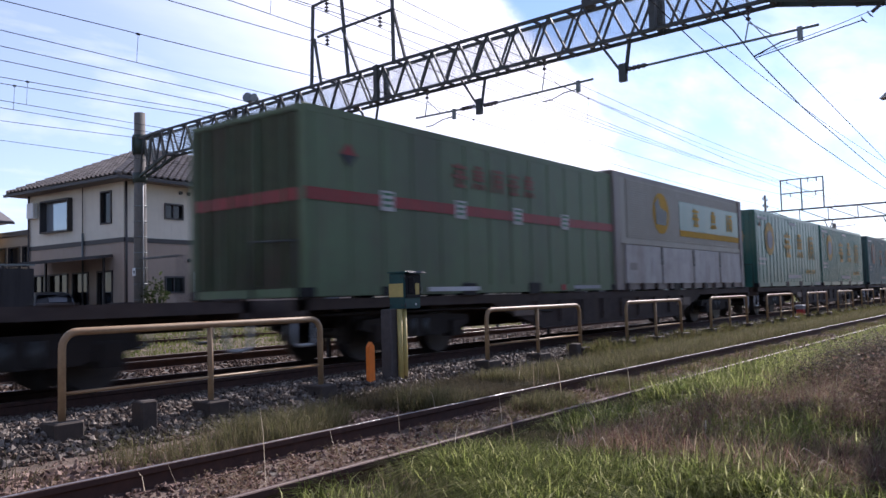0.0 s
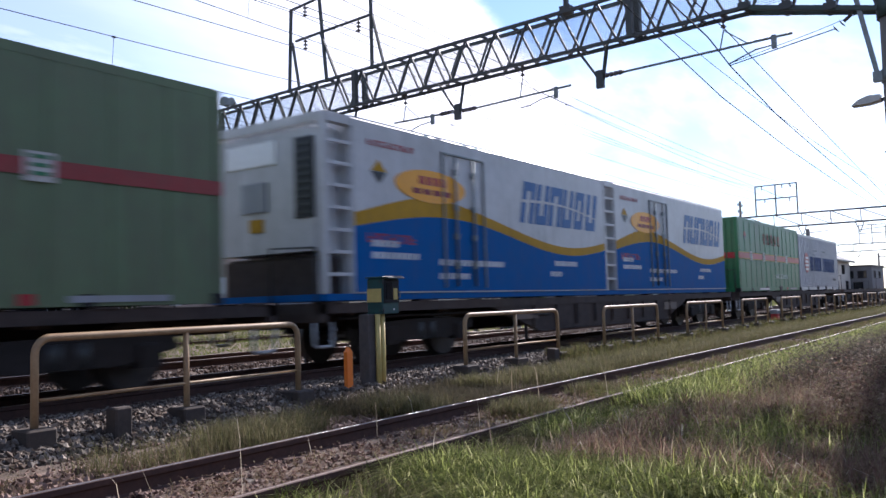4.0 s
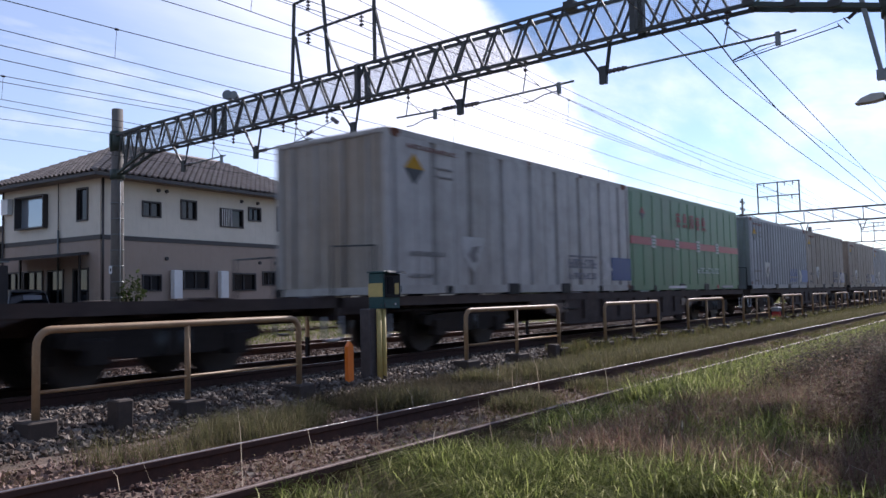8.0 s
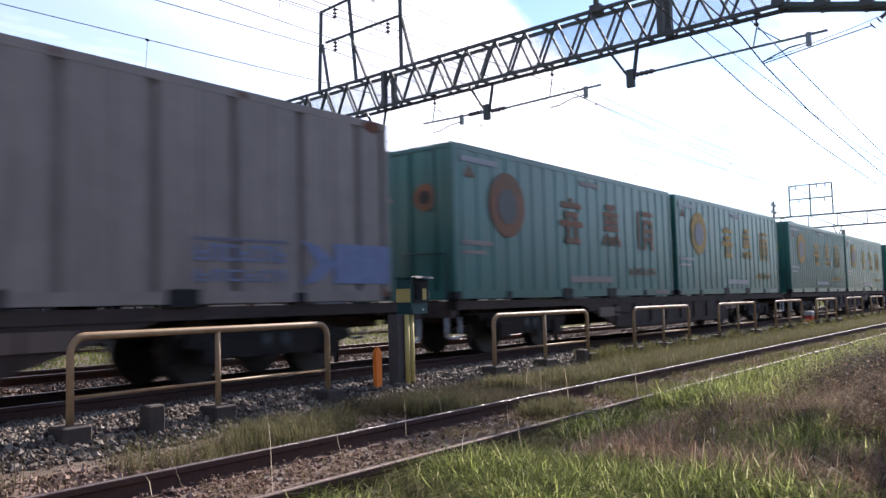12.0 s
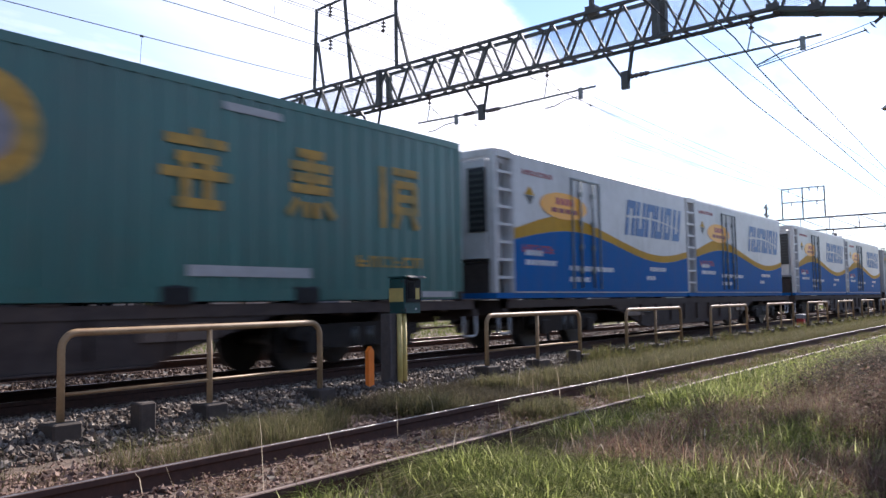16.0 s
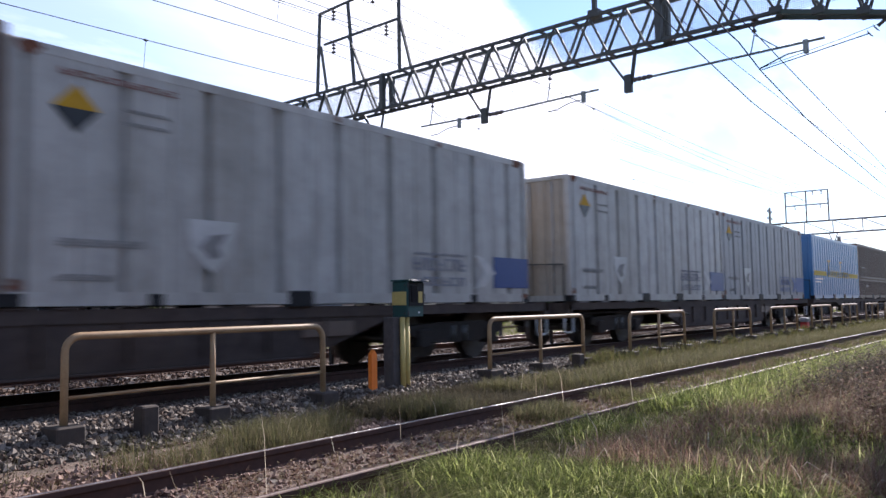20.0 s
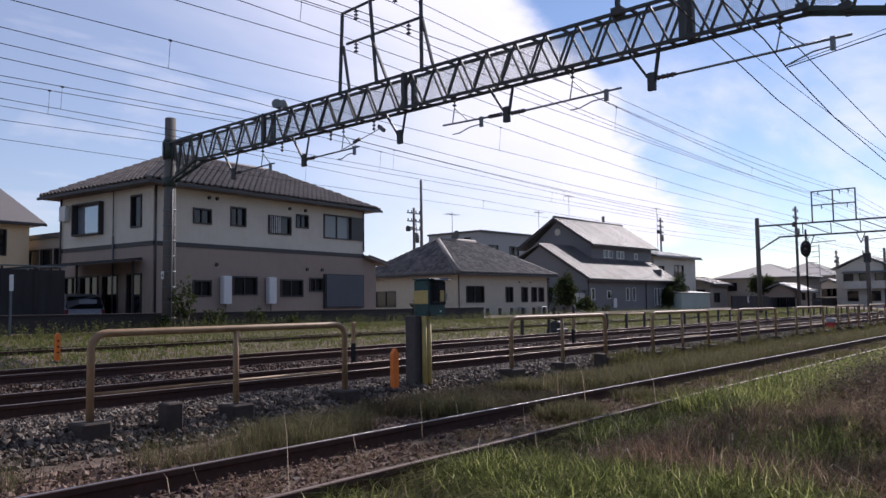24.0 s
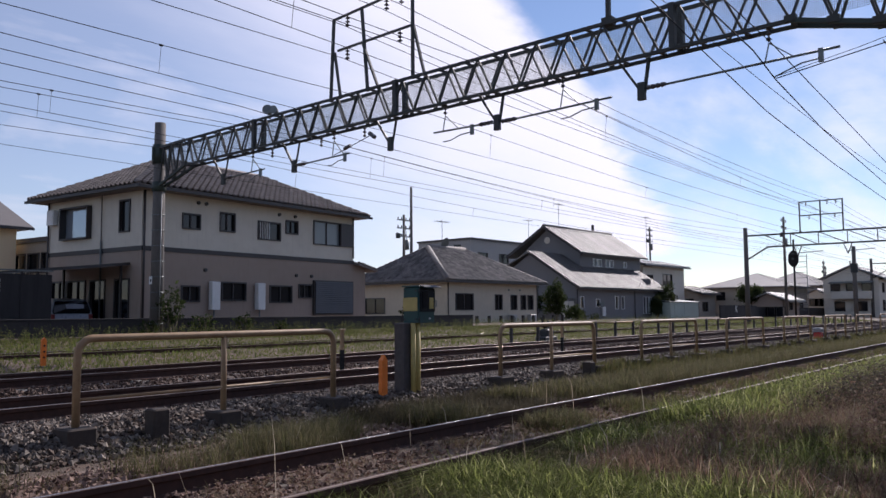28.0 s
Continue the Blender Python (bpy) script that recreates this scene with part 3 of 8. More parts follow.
def rail_mesh(name, material, head=True, X1=230.0, width=0.031):
    g = Geo()
    prof = [(-0.0325, 0), (0.0325, 0), (0.0325, -0.035), (0.01, -0.05), (0.01, -0.12), (0.06, -0.14), (0.06, -0.153), (-0.06, -0.153), (-0.06, -0.14), (-0.01, -0.12), (-0.01, -0.05), (-0.0325, -0.035)]
    if head:
        # crowned and rounded at the corners by wear
        arc = [(-1.0, -0.25), (-0.985, -0.12), (-0.95, -0.03), (-0.88, 0.02), (-0.6, 0.05), (0.0, 0.06), (0.6, 0.05), (0.88, 0.02), (0.95, -0.03), (0.985, -0.12), (1.0, -0.25)]
        v = [(x, y * width, 0.002 + z * width) for x in (X0, X1) for y, z in arc]
        n = len(arc)
        g.add(v, [(i, i + 1, n + i + 1, n + i) for i in range(n - 1)], True)
    else:
        g.slab([(X0, y, z) for y, z in prof], (X1 - X0, 0, 0))
    return g.mesh(name, M[material])


def make_track(y, z, label, shiny, wood, length=230.0):
    t = thing("railway_track", label, "railway track", (0, y, z), group="railway tracks", kind="structure")
    web = rail_mesh("rail", "rail_side", False, length)
    top = rail_mesh("rail_head", "rail_head" if shiny else "rail_dull", True, length, 0.026 if shiny else 0.0085)
    rusty = rail_mesh("rail_head", "rail_rust", True, length, 0.012)
    for s in (-1, 1):
        r = part("rail", web, None, t)
        r.location.y = s * (0.5335 + 0.0325)
        part("rail_head", rusty if s < 0 and not shiny else top, None, r, "worn running surface")
    sl = Geo().bevelbox(-0.1, 0.1, -1.0, 1.0, -0.3, -0.152, 0.02).mesh("sleeper", M["wood_old"] if wood else M["concrete"])
    clip = Geo()
    for s in (-1, 1):
        for d in (-1, 1):
            clip.box(-0.05, 0.05, s * 0.566 + d * 0.105 - 0.035, s * 0.566 + d * 0.105 + 0.035, -0.154, -0.118)
    clip = clip.mesh("rail_clip", M["rail_side"])
    far = Geo()
    for k in range(int((X1 - X0) / 0.62)):
        x = X0 + 0.3 + k * 0.62
        if x > length:
            break
        if 1 < x < 45:
            o = part("sleeper", sl, None, t)
            o.location.x = x
            if x < 24 and y < 12:
                part("rail_clip", clip, None, o)
        else:
            far.bevelbox(x - 0.1, x + 0.1, -1.0, 1.0, -0.3, -0.152, 0.02)
    tagged(part("distant_sleepers", far, "concrete", t), kind="stuff")
    return t


M["wood_old"] = mat("old_sleeper_wood", (0.09, 0.075, 0.06), 0.95, 0, 0.35, 16, c2=(0.13, 0.11, 0.09), stretch=(1, 0.1, 1), bump=0.5, rand=0.2)
make_track(SIDING_Y, SIDING_Z, "weedy siding track with worn rails and buried wooden sleepers", False, True)
make_track(MAIN_Y, 0.0, "ballasted main line track with rusty-sided rails", True, False)
make_track(FAR_Y, 0.0, "ballasted second main line track with rusty-sided rails", True, False)
make_track(19.6, 0.03, "overgrown old siding track in the grass", False, True, 70.0)


# ---- railings, signal box, posts beside the line ----
FENCE_Y = 6.85
M["box_post"] = mat("weathered_post", (0.085, 0.07, 0.064), 0.8, 0, 0.25, 12, c2=(0.05, 0.04, 0.035))
M["box_teal"] = mat("teal_cabinet_paint", (0.014, 0.062, 0.056), 0.55, 0, 0.2, 9, c2=(0.03, 0.05, 0.045))
M["conduit"] = mat("faded_yellow_plastic", (0.5, 0.38, 0.12), 0.55, 0, 0.15, 9, c2=(0.36, 0.26, 0.1))
M["footing"] = mat("dirty_footing_concrete", (0.058, 0.043, 0.034), 0.95, 0, 0.3, 18, c2=(0.036, 0.03, 0.024), big=1.4, bump=0.35)


def make_railing(sunk=0.0, length=3.0, block=0.17):
    t = thing("railing", "faded yellow tubular steel railing on concrete blocks", "railing", (0, FENCE_Y, 0), group="railings along the track")
    z = 0.73
    arc = [(0.14 * (1 - math.cos(a)), 0, z - 0.14 + 0.14 * math.sin(a)) for a in [i * math.pi / 12 for i in range(7)]]
    pts = [(0, 0, -0.12)] + arc + [(length - x, 0, zz) for x, _, zz in reversed(arc)] + [(length, 0, -0.12)]
    part("top_rail", Geo().pipe(pts, 0.034, 12), "fence", t)
    part("lower_rail", Geo().tube((0.03, 0, 0.2), (length - 0.03, 0, 0.2), 0.015, 10), "fence", t)
    part("middle_post", Geo().tube((length / 2, 0, -0.12), (length / 2, 0, z - 0.02), 0.03, 10), "fence", t)
    for x in (0, length / 2, length):
        part("footing_block", Geo().bevelbox(x - block, x + block, -0.14, 0.14, -0.34 - sunk, 0.03 - sunk, 0.015), "footing", t, "grey concrete footing")
    return t


first = make_railing(0.06, 3.07, 0.13)
first.matrix_basis = pose(3.56, FENCE_Y, 0.0)
for x in [10.1] + [15.1 + 5.0 * k for k in range(14)]:
    if x < 11:
        second = make_railing(0.05)
        second.matrix_basis = pose(x, FENCE_Y, 0.0)
    else:
        copy_thing(second, pose(x, FENCE_Y, 0.0, rz=random.uniform(-0.3, 0.3)))


def make_signal_box():
    t = thing("trackside_control_box", "dark green steel control box with yellow band on a post", "control box", (8.0, 6.95, -0.1))
    part("post", Geo().bevelbox(0.03, 0.23, 0.02, 0.2, -0.2, 0.905, 0.012), "box_post", t, "dark brown square post")
    for x, y in ((0.17, -0.02), (0.25, -0.03)):
        part("conduit", Geo().tube((x, y, -0.2), (x, y, 0.9), 0.036, 12), "conduit", t, "faded yellow cable conduit")
    c = part("cabinet", Geo().bevelbox(0.18, 0.53, -0.1, 0.17, 0.906, 1.38, 0.015), "box_teal", t, "dark teal cabinet")
    part("band", Geo().box(0.172, 0.178, -0.085, 0.16, 1.06, 1.24), "conduit", c, "pale yellow band")
    # panel stands proud; its black colour gives the open recess its shade
    b = part("front_door", Geo().bevelbox(0.2, 0.515, -0.118, -0.102, 1.05, 1.36, 0.006), "black", t, "flat black panel, painted shade of the front recess")
    part("window", Geo().box(0.235, 0.36, -0.124, -0.119, 1.1, 1.32), "glass", b)
    part("label_strip", Geo().box(0.39, 0.47, -0.125, -0.119, 1.09, 1.24), "conduit", b, "yellow label strip")
    part("label_bar", Geo().box(0.4, 0.43, -0.109, -0.1005, 0.95, 0.97), "white", c)
    part("latch", Geo().pipe([(0.495, -0.118, 1.12), (0.495, -0.15, 1.12), (0.495, -0.15, 1.2), (0.495, -0.118, 1.2)], 0.008, 6), "galv", b)
    for z in (0.95, 1.33):
        part("hinge", Geo().tube((0.185, -0.112, z - 0.03), (0.185, -0.112, z + 0.03), 0.012, 6), "steel_dark", c)
        for y in (-0.06, 0.13):
            part("bolt", Geo().tube((0.168, y, z), (0.18, y, z), 0.012, 6), "steel_dark", c)
    part("lid", Geo().bevelbox(0.165, 0.545, -0.125, 0.185, 1.382, 1.4, 0.006), "box_teal", t)
    part("rain_hood", Geo().slab([(0.2, -0.19, 1.37), (0.56, -0.19, 1.37), (0.56, -0.125, 1.4), (0.2, -0.125, 1.4)], (0, 0, 0.008)), "steel_dark", t)


make_signal_box()


def make_marker(x, y, z, h):
    t = thing("orange_marker_post", "bright orange plastic marker post with pointed top", "marker post", (x, y, z), group="orange markers")
    g = Geo().slab([(-0.05, -0.03, 0), (0.05, -0.03, 0), (0.05, -0.03, h - 0.06), (0.0, -0.03, h), (-0.05, -0.03, h - 0.06)], (0, 0.06, 0))
    part("blade", g, "orange", t)
    part("foot", Geo().bevelbox(-0.08, 0.08, -0.06, 0.06, -0.06, 0.02, 0.01), "steel_dark", t)
    return t


make_marker(7.6, 6.95, -0.15, 0.55)
m2 = make_marker(8.2, 17.2, -0.15, 0.62)
for z in (0.2, 0.32, 0.44):
    part("reflector", Geo().disc((0, -0.036, z), 0.022, 0.005, 10), "black", m2)


def make_stake(x, y, z):
    t = thing("striped_stake", "faded yellow stake with black lower half and cap", "stake", (x, y, z), group="striped stakes")
    part("lower_half", Geo().bevelbox(-0.035, 0.035, -0.035, 0.035, -0.1, 0.42, 0.005), "black", t)
    part("upper_half", Geo().bevelbox(-0.03, 0.03, -0.03, 0.03, 0.421, 0.8, 0.005), "fence", t)
    part("cap", Geo().bevelbox(-0.06, 0.06, -0.04, 0.04, 0.801, 0.83, 0.005), "fence", t)


make_stake(11.27, 11.4, -0.2)
make_stake(19.9, 11.4, -0.2)
for x, y in ((4.28, 6.74), (12.6, 6.7)):
    solid("concrete_stub", Geo().bevelbox(-0.085, 0.085, -0.085, 0.085, -0.35, 0.13, 0.015), "footing", "weathered square concrete marker stub in ballast", "marker stub", "concrete stubs", at=(x, y, -0.06))


M["footing_pale"] = mat("dull_grey_paint", (0.3, 0.29, 0.29), 0.7, 0, 0.15, 9, c2=(0.2, 0.19, 0.18))


def make_trackside_box():
    t = thing("trackside_lamp_box", "small grey box on a red stand beside the rail", "trackside box", (31.0, 7.3, -0.15))
    part("stand", Geo().bevelbox(-0.17, 0.17, -0.12, 0.12, -0.1, 0.3, 0.02), "red", t, "red painted stand")
    part("housing", Geo().bevelbox(-0.19, 0.19, -0.14, 0.14, 0.302, 0.46, 0.03), "footing_pale", t, "dull grey housing")
    part("door_frame", Geo().box(-0.12, 0.12, -0.146, -0.141, 0.32, 0.42), "galv", t)


make_trackside_box()


def make_board_fence():
    t = thing("board_fence", "low dark board fence with a white letter beyond the tracks", "fence", (70.8, 24.6, 0.1))
    for k in range(8):
        part("board", Geo().box(k * 1.28, k * 1.28 + 1.26, 0, 0.04, 0.05, 1.32), "netting", t)
        part("post", Geo().box(k * 1.28 - 0.05, k * 1.28 + 0.05, 0.041, 0.12, -0.2, 1.36), "netting", t)
    g = Geo().bar((4.0, -0.012, 0.72), (4.0, -0.012, 1.3), 0.1, 0.015).bar((4.05, -0.012, 1.0), (4.42, -0.012, 1.3), 0.015, 0.1)
    part("painted_letter", g.bar((4.05, -0.012, 1.02), (4.42, -0.012, 0.72), 0.015, 0.1), "white", t, "white painted letter")


def make_switch_stand():
    t = thing("point_machine", "dark hand lever point machine in the grass", "point machine", (27.9, 16.7, -0.2))
    part("base", Geo().bevelbox(-0.45, 0.45, -0.25, 0.25, -0.1, 0.16, 0.03), "steel_dark", t)
    part("gear_case", Geo().bevelbox(-0.25, 0.3, -0.2, 0.2, 0.161, 0.46, 0.06), "steel_dark", t)
    part("lever", Geo().bar((0.0, 0, 0.3), (-0.38, 0, 0.95), 0.05, 0.05), "steel_dark", t)
    part("weight", Geo().tube((-0.1, -0.12, 0.62), (-0.1, 0.12, 0.62), 0.12, 12), "bogie", t, "round balance weight")
    part("indicator", Geo().box(0.1, 0.2, -0.03, 0.03, 0.461, 0.78), "steel_dark", t)


make_switch_stand()


# ---- overhead line ----
M["lamp_cover"] = mat("pale_lamp_cover", (0.4, 0.39, 0.36), 0.5, 0, 0.1, 8)
M["wire"] = mat("weathered_wire", (0.035, 0.036, 0.04), 0.8, 0.0, 0.2, 6, bump=0, spec=0.15)


def make_truss(t, y0, y1, z0, z1, depth, step):
    """Box truss from y0 to y1 with zigzag lacing on both faces."""
    for dx in (-depth / 2, depth / 2):
        for z in (z0, z1):
            part("chord", Geo().bar((dx, y0, z), (dx, y1, z), 0.066, 0.066), "steel_dark", t)
    n = int(round((y1 - y0) / step))
    s = (y1 - y0) / n
    lace = {}
    for dx in (-depth / 2, depth / 2):
        for k in range(n):
            ya = y0 + k * s
            off = 0 if dx < 0 else s / 2
            if ya + off + s > y1 + 0.01:
                continue
            for name, a, b in (("up", (z0, 0), (z1, s / 2)), ("down", (z1, s / 2), (z0, s))):
                if name not in lace:
                    lace[name] = Geo().bar((0, a[1], a[0]), (0, b[1], b[0]), 0.042, 0.042).mesh("lacing_bar", M["steel_dark"])
                o = part("lacing_bar", lace[name], None, t)
                o.location = (dx * 0.96, ya + off, 0)
    cross = Geo().bar((-depth / 2, 0, 0), (depth / 2, 0, 0), 0.05, 0.05).mesh("cross_bar", M["steel_dark"])
    for k in range(n + 1):
        for z in (z0, z1):
            o = part("cross_bar", cross, None, t)
            o.location = (0, y0 + k * s, z)


def insulator(r=0.055, n=3):
    g = Geo()
    for k in range(n):
        g.tube((0, 0, -0.08 - 0.1 * k), (0, 0, -0.04 - 0.1 * k), r, 10, r * 0.45)
        g.tube((0, 0, -0.1 - 0.1 * k), (0, 0, -0.08 - 0.1 * k), r * 0.35, 8, r)
    g.tube((0, 0, -0.12 - 0.1 * (n - 1)), (0, 0, 0), 0.016, 6)
    return g


M["porcelain"] = mat("dark_porcelain", (0.07, 0.06, 0.06), 0.25, 0, 0.2, 8)


def make_dropper(t, y, z, z0=6.1):
    """V-shaped support under the truss."""
    part("support_leg", Geo().bar((0, y - 0.06, z), (0.1, y - 0.12, z0), 0.07, 0.05), "steel_dark", t)
    part("support_leg", Geo().bar((0, y + 0.06, z + 0.1), (-0.1, y + 0.42, z0), 0.06, 0.05), "steel_dark", t)
    part("support_foot", Geo().bevelbox(-0.05, 0.05, y - 0.08, y + 0.08, z - 0.14, z + 0.22, 0.01), "steel_dark", t)


def make_arm(t, y0, z0, y1, z1, ybr, yst, zst, yins):
    """Pull-off arm with insulator, bracket, steady arm and the suspension above it."""
    part("arm", Geo().tube((0, y0, z0), (0, y1, z1), 0.024, 8), "galv", t)
    s = 1 if y1 > y0 else -1
    g = Geo()
    for k in range(4):
        g.tube((0, y0 + s * (0.1 * k), z0 + 0.01), (0, y0 + s * (0.1 * k + 0.09), z0 + 0.012), 0.055, 8, 0.035)
    part("rod_insulator", g, "porcelain", t)
    zb = z0 + (z1 - z0) * (ybr - y0) / (y1 - y0)
    part("bracket", Geo().box(-0.03, 0.03, ybr - 0.04, ybr + 0.04, zb - 0.2, zb + 0.04), "galv", t)
    part("steady_arm", Geo().pipe([(0, ybr, zb - 0.13), (0, ybr + (yst - ybr) * 0.4, zb - 0.15), (0, ybr + (yst - ybr) * 0.75, zb - 0.24), (0, yst, zst + 0.02)], 0.014, 6), "galv", t)
    o = part("suspension_insulator", insulator(), "porcelain", t)
    o.location = (0, yins, 6.08)
    za = z0 + (z1 - z0) * (yins - y0) / (y1 - y0)
    part("hanger", Geo().bar((0, yins, 5.74), (0, yins + 0.08, za), 0.02, 0.02), "galv", t)
    part("hanger", Geo().bar((0, yins, 5.74), (0, yins - 0.42, za), 0.02, 0.02), "galv", t)


def make_gantry():
    t = thing("overhead_line_gantry", "dark green steel lattice gantry carrying overhead wires across the tracks", "line gantry", (14.5, 0, 0), -3.58)
    for y, top in ((25.6, 7.8), (1.37, 7.3)):
        part("pole", Geo().tube((0, y, -0.6), (0, y, top), 0.235, 20, 0.19), "pole", t, "round concrete pole")
        part("pole_clamp", Geo().tube((0, y, 6.3), (0, y, 7.0), 0.245, 16), "green_steel", t, "green steel collar")
        part("pole_clamp", Geo().tube((0, y, 5.3), (0, y, 5.65), 0.245, 16), "green_steel", t, "green steel collar")
        part("clamp_bolt", Geo().box(-0.28, -0.2, y - 0.05, y + 0.05, 6.4, 6.9), "green_steel", t)
    make_truss(t, 3.65, 23.6, 6.0, 6.86, 0.36, 0.82)
    # bent ends of the truss down to the poles
    for ya, yb, zb in ((3.65, 1.57, 5.47), (23.6, 25.4, 5.5)):
        for dx in (-0.18, 0.18):
            part("chord", Geo().bar((dx, ya, 6.86), (dx * 0.6, yb, 6.86), 0.09, 0.09), "steel_dark", t)
            part("chord", Geo().bar((dx, ya, 6.0), (dx * 0.6, yb, zb), 0.08, 0.08), "green_steel", t)
            for k in range(3):
                u, w = k / 3, (k + 0.5) / 3
                v = (k + 1) / 3
                za, zm = 6.0 + (zb - 6.0) * u, 6.0 + (zb - 6.0) * v
                part("lacing_bar", Geo().bar((dx * (1 - 0.4 * u), ya + (yb - ya) * u, za), (dx * (1 - 0.4 * w), ya + (yb - ya) * w, 6.86), 0.045, 0.045), "steel_dark", t)
                part("lacing_bar", Geo().bar((dx * (1 - 0.4 * w), ya + (yb - ya) * w, 6.86), (dx * (1 - 0.4 * v), ya + (yb - ya) * v, zm), 0.045, 0.045), "steel_dark", t)
                part("gusset_plate", Geo().box(dx * (1 - 0.4 * u) - 0.06, dx * (1 - 0.4 * u) + 0.06, ya + (yb - ya) * u - 0.1, ya + (yb - ya) * u + 0.1, za - 0.03, za + 0.09), "steel_dark", t)
    for y in (13.45, 5.85, 19.6):
        for dx in (-0.18, 0.18):
            part("joint_post", Geo().box(dx - 0.06, dx + 0.06, y - 0.06, y + 0.06, 5.98, 6.9), "steel_dark", t)
    # guard mesh inside the truss
    g = Geo()
    for k in range(650):
        y = 1.9 + 0.036 * k
        g.box(-0.003, 0.003, y - 0.0022, y + 0.0022, 6.0, 6.83)
    for k in range(23):
        z = 6.02 + 0.037 * k
        g.box(-0.004, 0.004, 1.9, 25.3, z - 0.0022, z + 0.0022)
    tagged(part("guard_mesh", g, "galv", t, "thin wire guard netting"), kind="stuff")
    for y, z in ((6.63, 5.3), (10.3, 5.27), (13.81, 5.28), (17.83, 5.2), (21.52, 5.25)):
        make_dropper(t, y, z, 5.98)
    make_arm(t, 6.5, 5.38, 2.92, 5.41, 3.23, 4.03, 5.08, 4.1)
    make_arm(t, 10.15, 5.3, 7.31, 5.35, 7.67, 8.56, 5.08, 8.49)
    make_arm(t, 10.45, 5.33, 12.28, 5.37, 11.06, 11.97, 5.08, 11.9)
    make_arm(t, 17.7, 5.25, 15.4, 5.3, 15.6, 16.3, 5.05, 16.05)
    make_arm(t, 21.4, 5.3, 19.3, 5.35, 19.5, 20.1, 5.05, 19.9)
    for y in (14.8, 16.6, 18.9):
        o = part("suspension_insulator", insulator(), "porcelain", t)
        o.location = (0, y, 5.96)
    # slack strain insulators under the truss
    part("strain_insulator", Geo().bar((-0.1, 14.3, 5.55), (-0.1, 14.5, 5.7), 0.09, 0.09), "porcelain", t)
    part("strain_rod", Geo().tube((-0.1, 14.5, 5.62), (-0.4, 15.6, 5.2), 0.012, 5), "wire", t)
    part("strain_insulator", Geo().tube((-0.28, 15.05, 5.42), (-0.33, 15.25, 5.34), 0.05, 8), "porcelain", t)
    # mast frame for feeder wires on top
    for y, ytop, top in ((16.2, 16.08, 9.19), (14.68, 14.92, 9.23), (13.0, 13.0, 9.4)):
        part("mast", Geo().bar((0, y, 6.88), (0, ytop, top), 0.07, 0.07), "steel_dark", t)
        part("mast_brace", Geo().bar((0, y - 0.42, 6.88), (0, ytop - 0.04, 8.25), 0.06, 0.06), "steel_dark", t)
    part("feeder_crossarm", Geo().bar((0, 16.1, 9.19), (0, 12.95, 9.34), 0.055, 0.055), "steel_dark", t)
    part("feeder_crossarm", Geo().bar((0, 15.9, 8.27), (0, 12.95, 8.3), 0.055, 0.055), "steel_dark", t)
    for y, z in ((15.5, 9.2), (13.95, 9.27), (13.4, 9.3), (15.5, 8.27), (13.45, 8.28)):
        o = part("feeder_insulator", insulator(0.07), "porcelain", t)
        o.location = (0, y, z - 0.02)
    part("mast", Geo().bar((0, 7.35, 6.88), (0, 7.33, 8.4), 0.085, 0.085), "steel_dark", t)
    part("mast_foot", Geo().box(-0.1, 0.1, 7.22, 7.46, 6.87, 7.03), "steel_dark", t)
    part("signal_horn", Geo().tube((0, 19.04, 7.05), (-0.22, 18.9, 7.1), 0.09, 14, 0.15), "galv", t, "grey round loudspeaker horn")
    part("signal_horn", Geo().tube((0, 18.72, 7.02), (-0.2, 18.62, 7.04), 0.08, 14, 0.13), "galv", t, "grey round loudspeaker horn")
    part("horn_bracket", Geo().bar((0, 19.04, 6.86), (0, 19.04, 7.05), 0.05, 0.05), "galv", t)
    part("lamp_arm", Geo().tube((0, 1.3, 3.96), (0, 1.66, 4.02), 0.03, 8), "galv", t)
    lamp = Geo().slab([(-0.11, y, z) for y, z in ((2.05, 3.95), (1.95, 4.03), (1.8, 4.08), (1.62, 4.07), (1.62, 3.98), (1.78, 3.95))], (0.22, 0, 0))
    part("lamp_head", lamp, "lamp_cover", t, "pale grey street lamp head")
    part("end_strut", Geo().bar((-0.1, 1.63, 4.38), (-0.1, 1.93, 6.0), 0.07, 0.07), "galv", t, "grey steel strut")
    part("strut_collar", Geo().tube((0, 1.37, 4.26), (0, 1.37, 4.46), 0.235, 16), "galv", t)
    part("strut_bracket", Geo().box(-0.14, -0.02, 1.56, 1.7, 4.28, 4.44), "galv", t)
    part("strain_insulator", Geo().tube((0, 1.99, 5.49), (0, 2.1, 5.41), 0.03, 8), "porcelain", t)
    for y, z in ((2.12, 5.39), (2.22, 5.32)):
        part("insulator_disc", Geo().tube((0, y, z), (0, y + 0.02, z - 0.014), 0.085, 12, 0.03), "porcelain", t)
    part("strain_link", Geo().bar((0, 1.95, 5.62), (0, 2.0, 5.48), 0.05, 0.05), "steel_dark", t)
    part("strain_rod", Geo().tube((0, 2.22, 5.32), (0, 4.0, 5.07), 0.01, 5), "wire", t)
    for k in range(6):
        part("step_bolt", Geo().tube((0, 1.2 if k % 2 else 1.54, 2.3 + k * 0.42), (0, 1.12 if k % 2 else 1.62, 2.3 + k * 0.42), 0.012, 6), "galv", t)
    part("cable_conduit", Geo().tube((-0.02, 25.36, 0.3), (-0.02, 25.36, 5.2), 0.018, 8), "lamp_cover", t, "white plastic conduit")
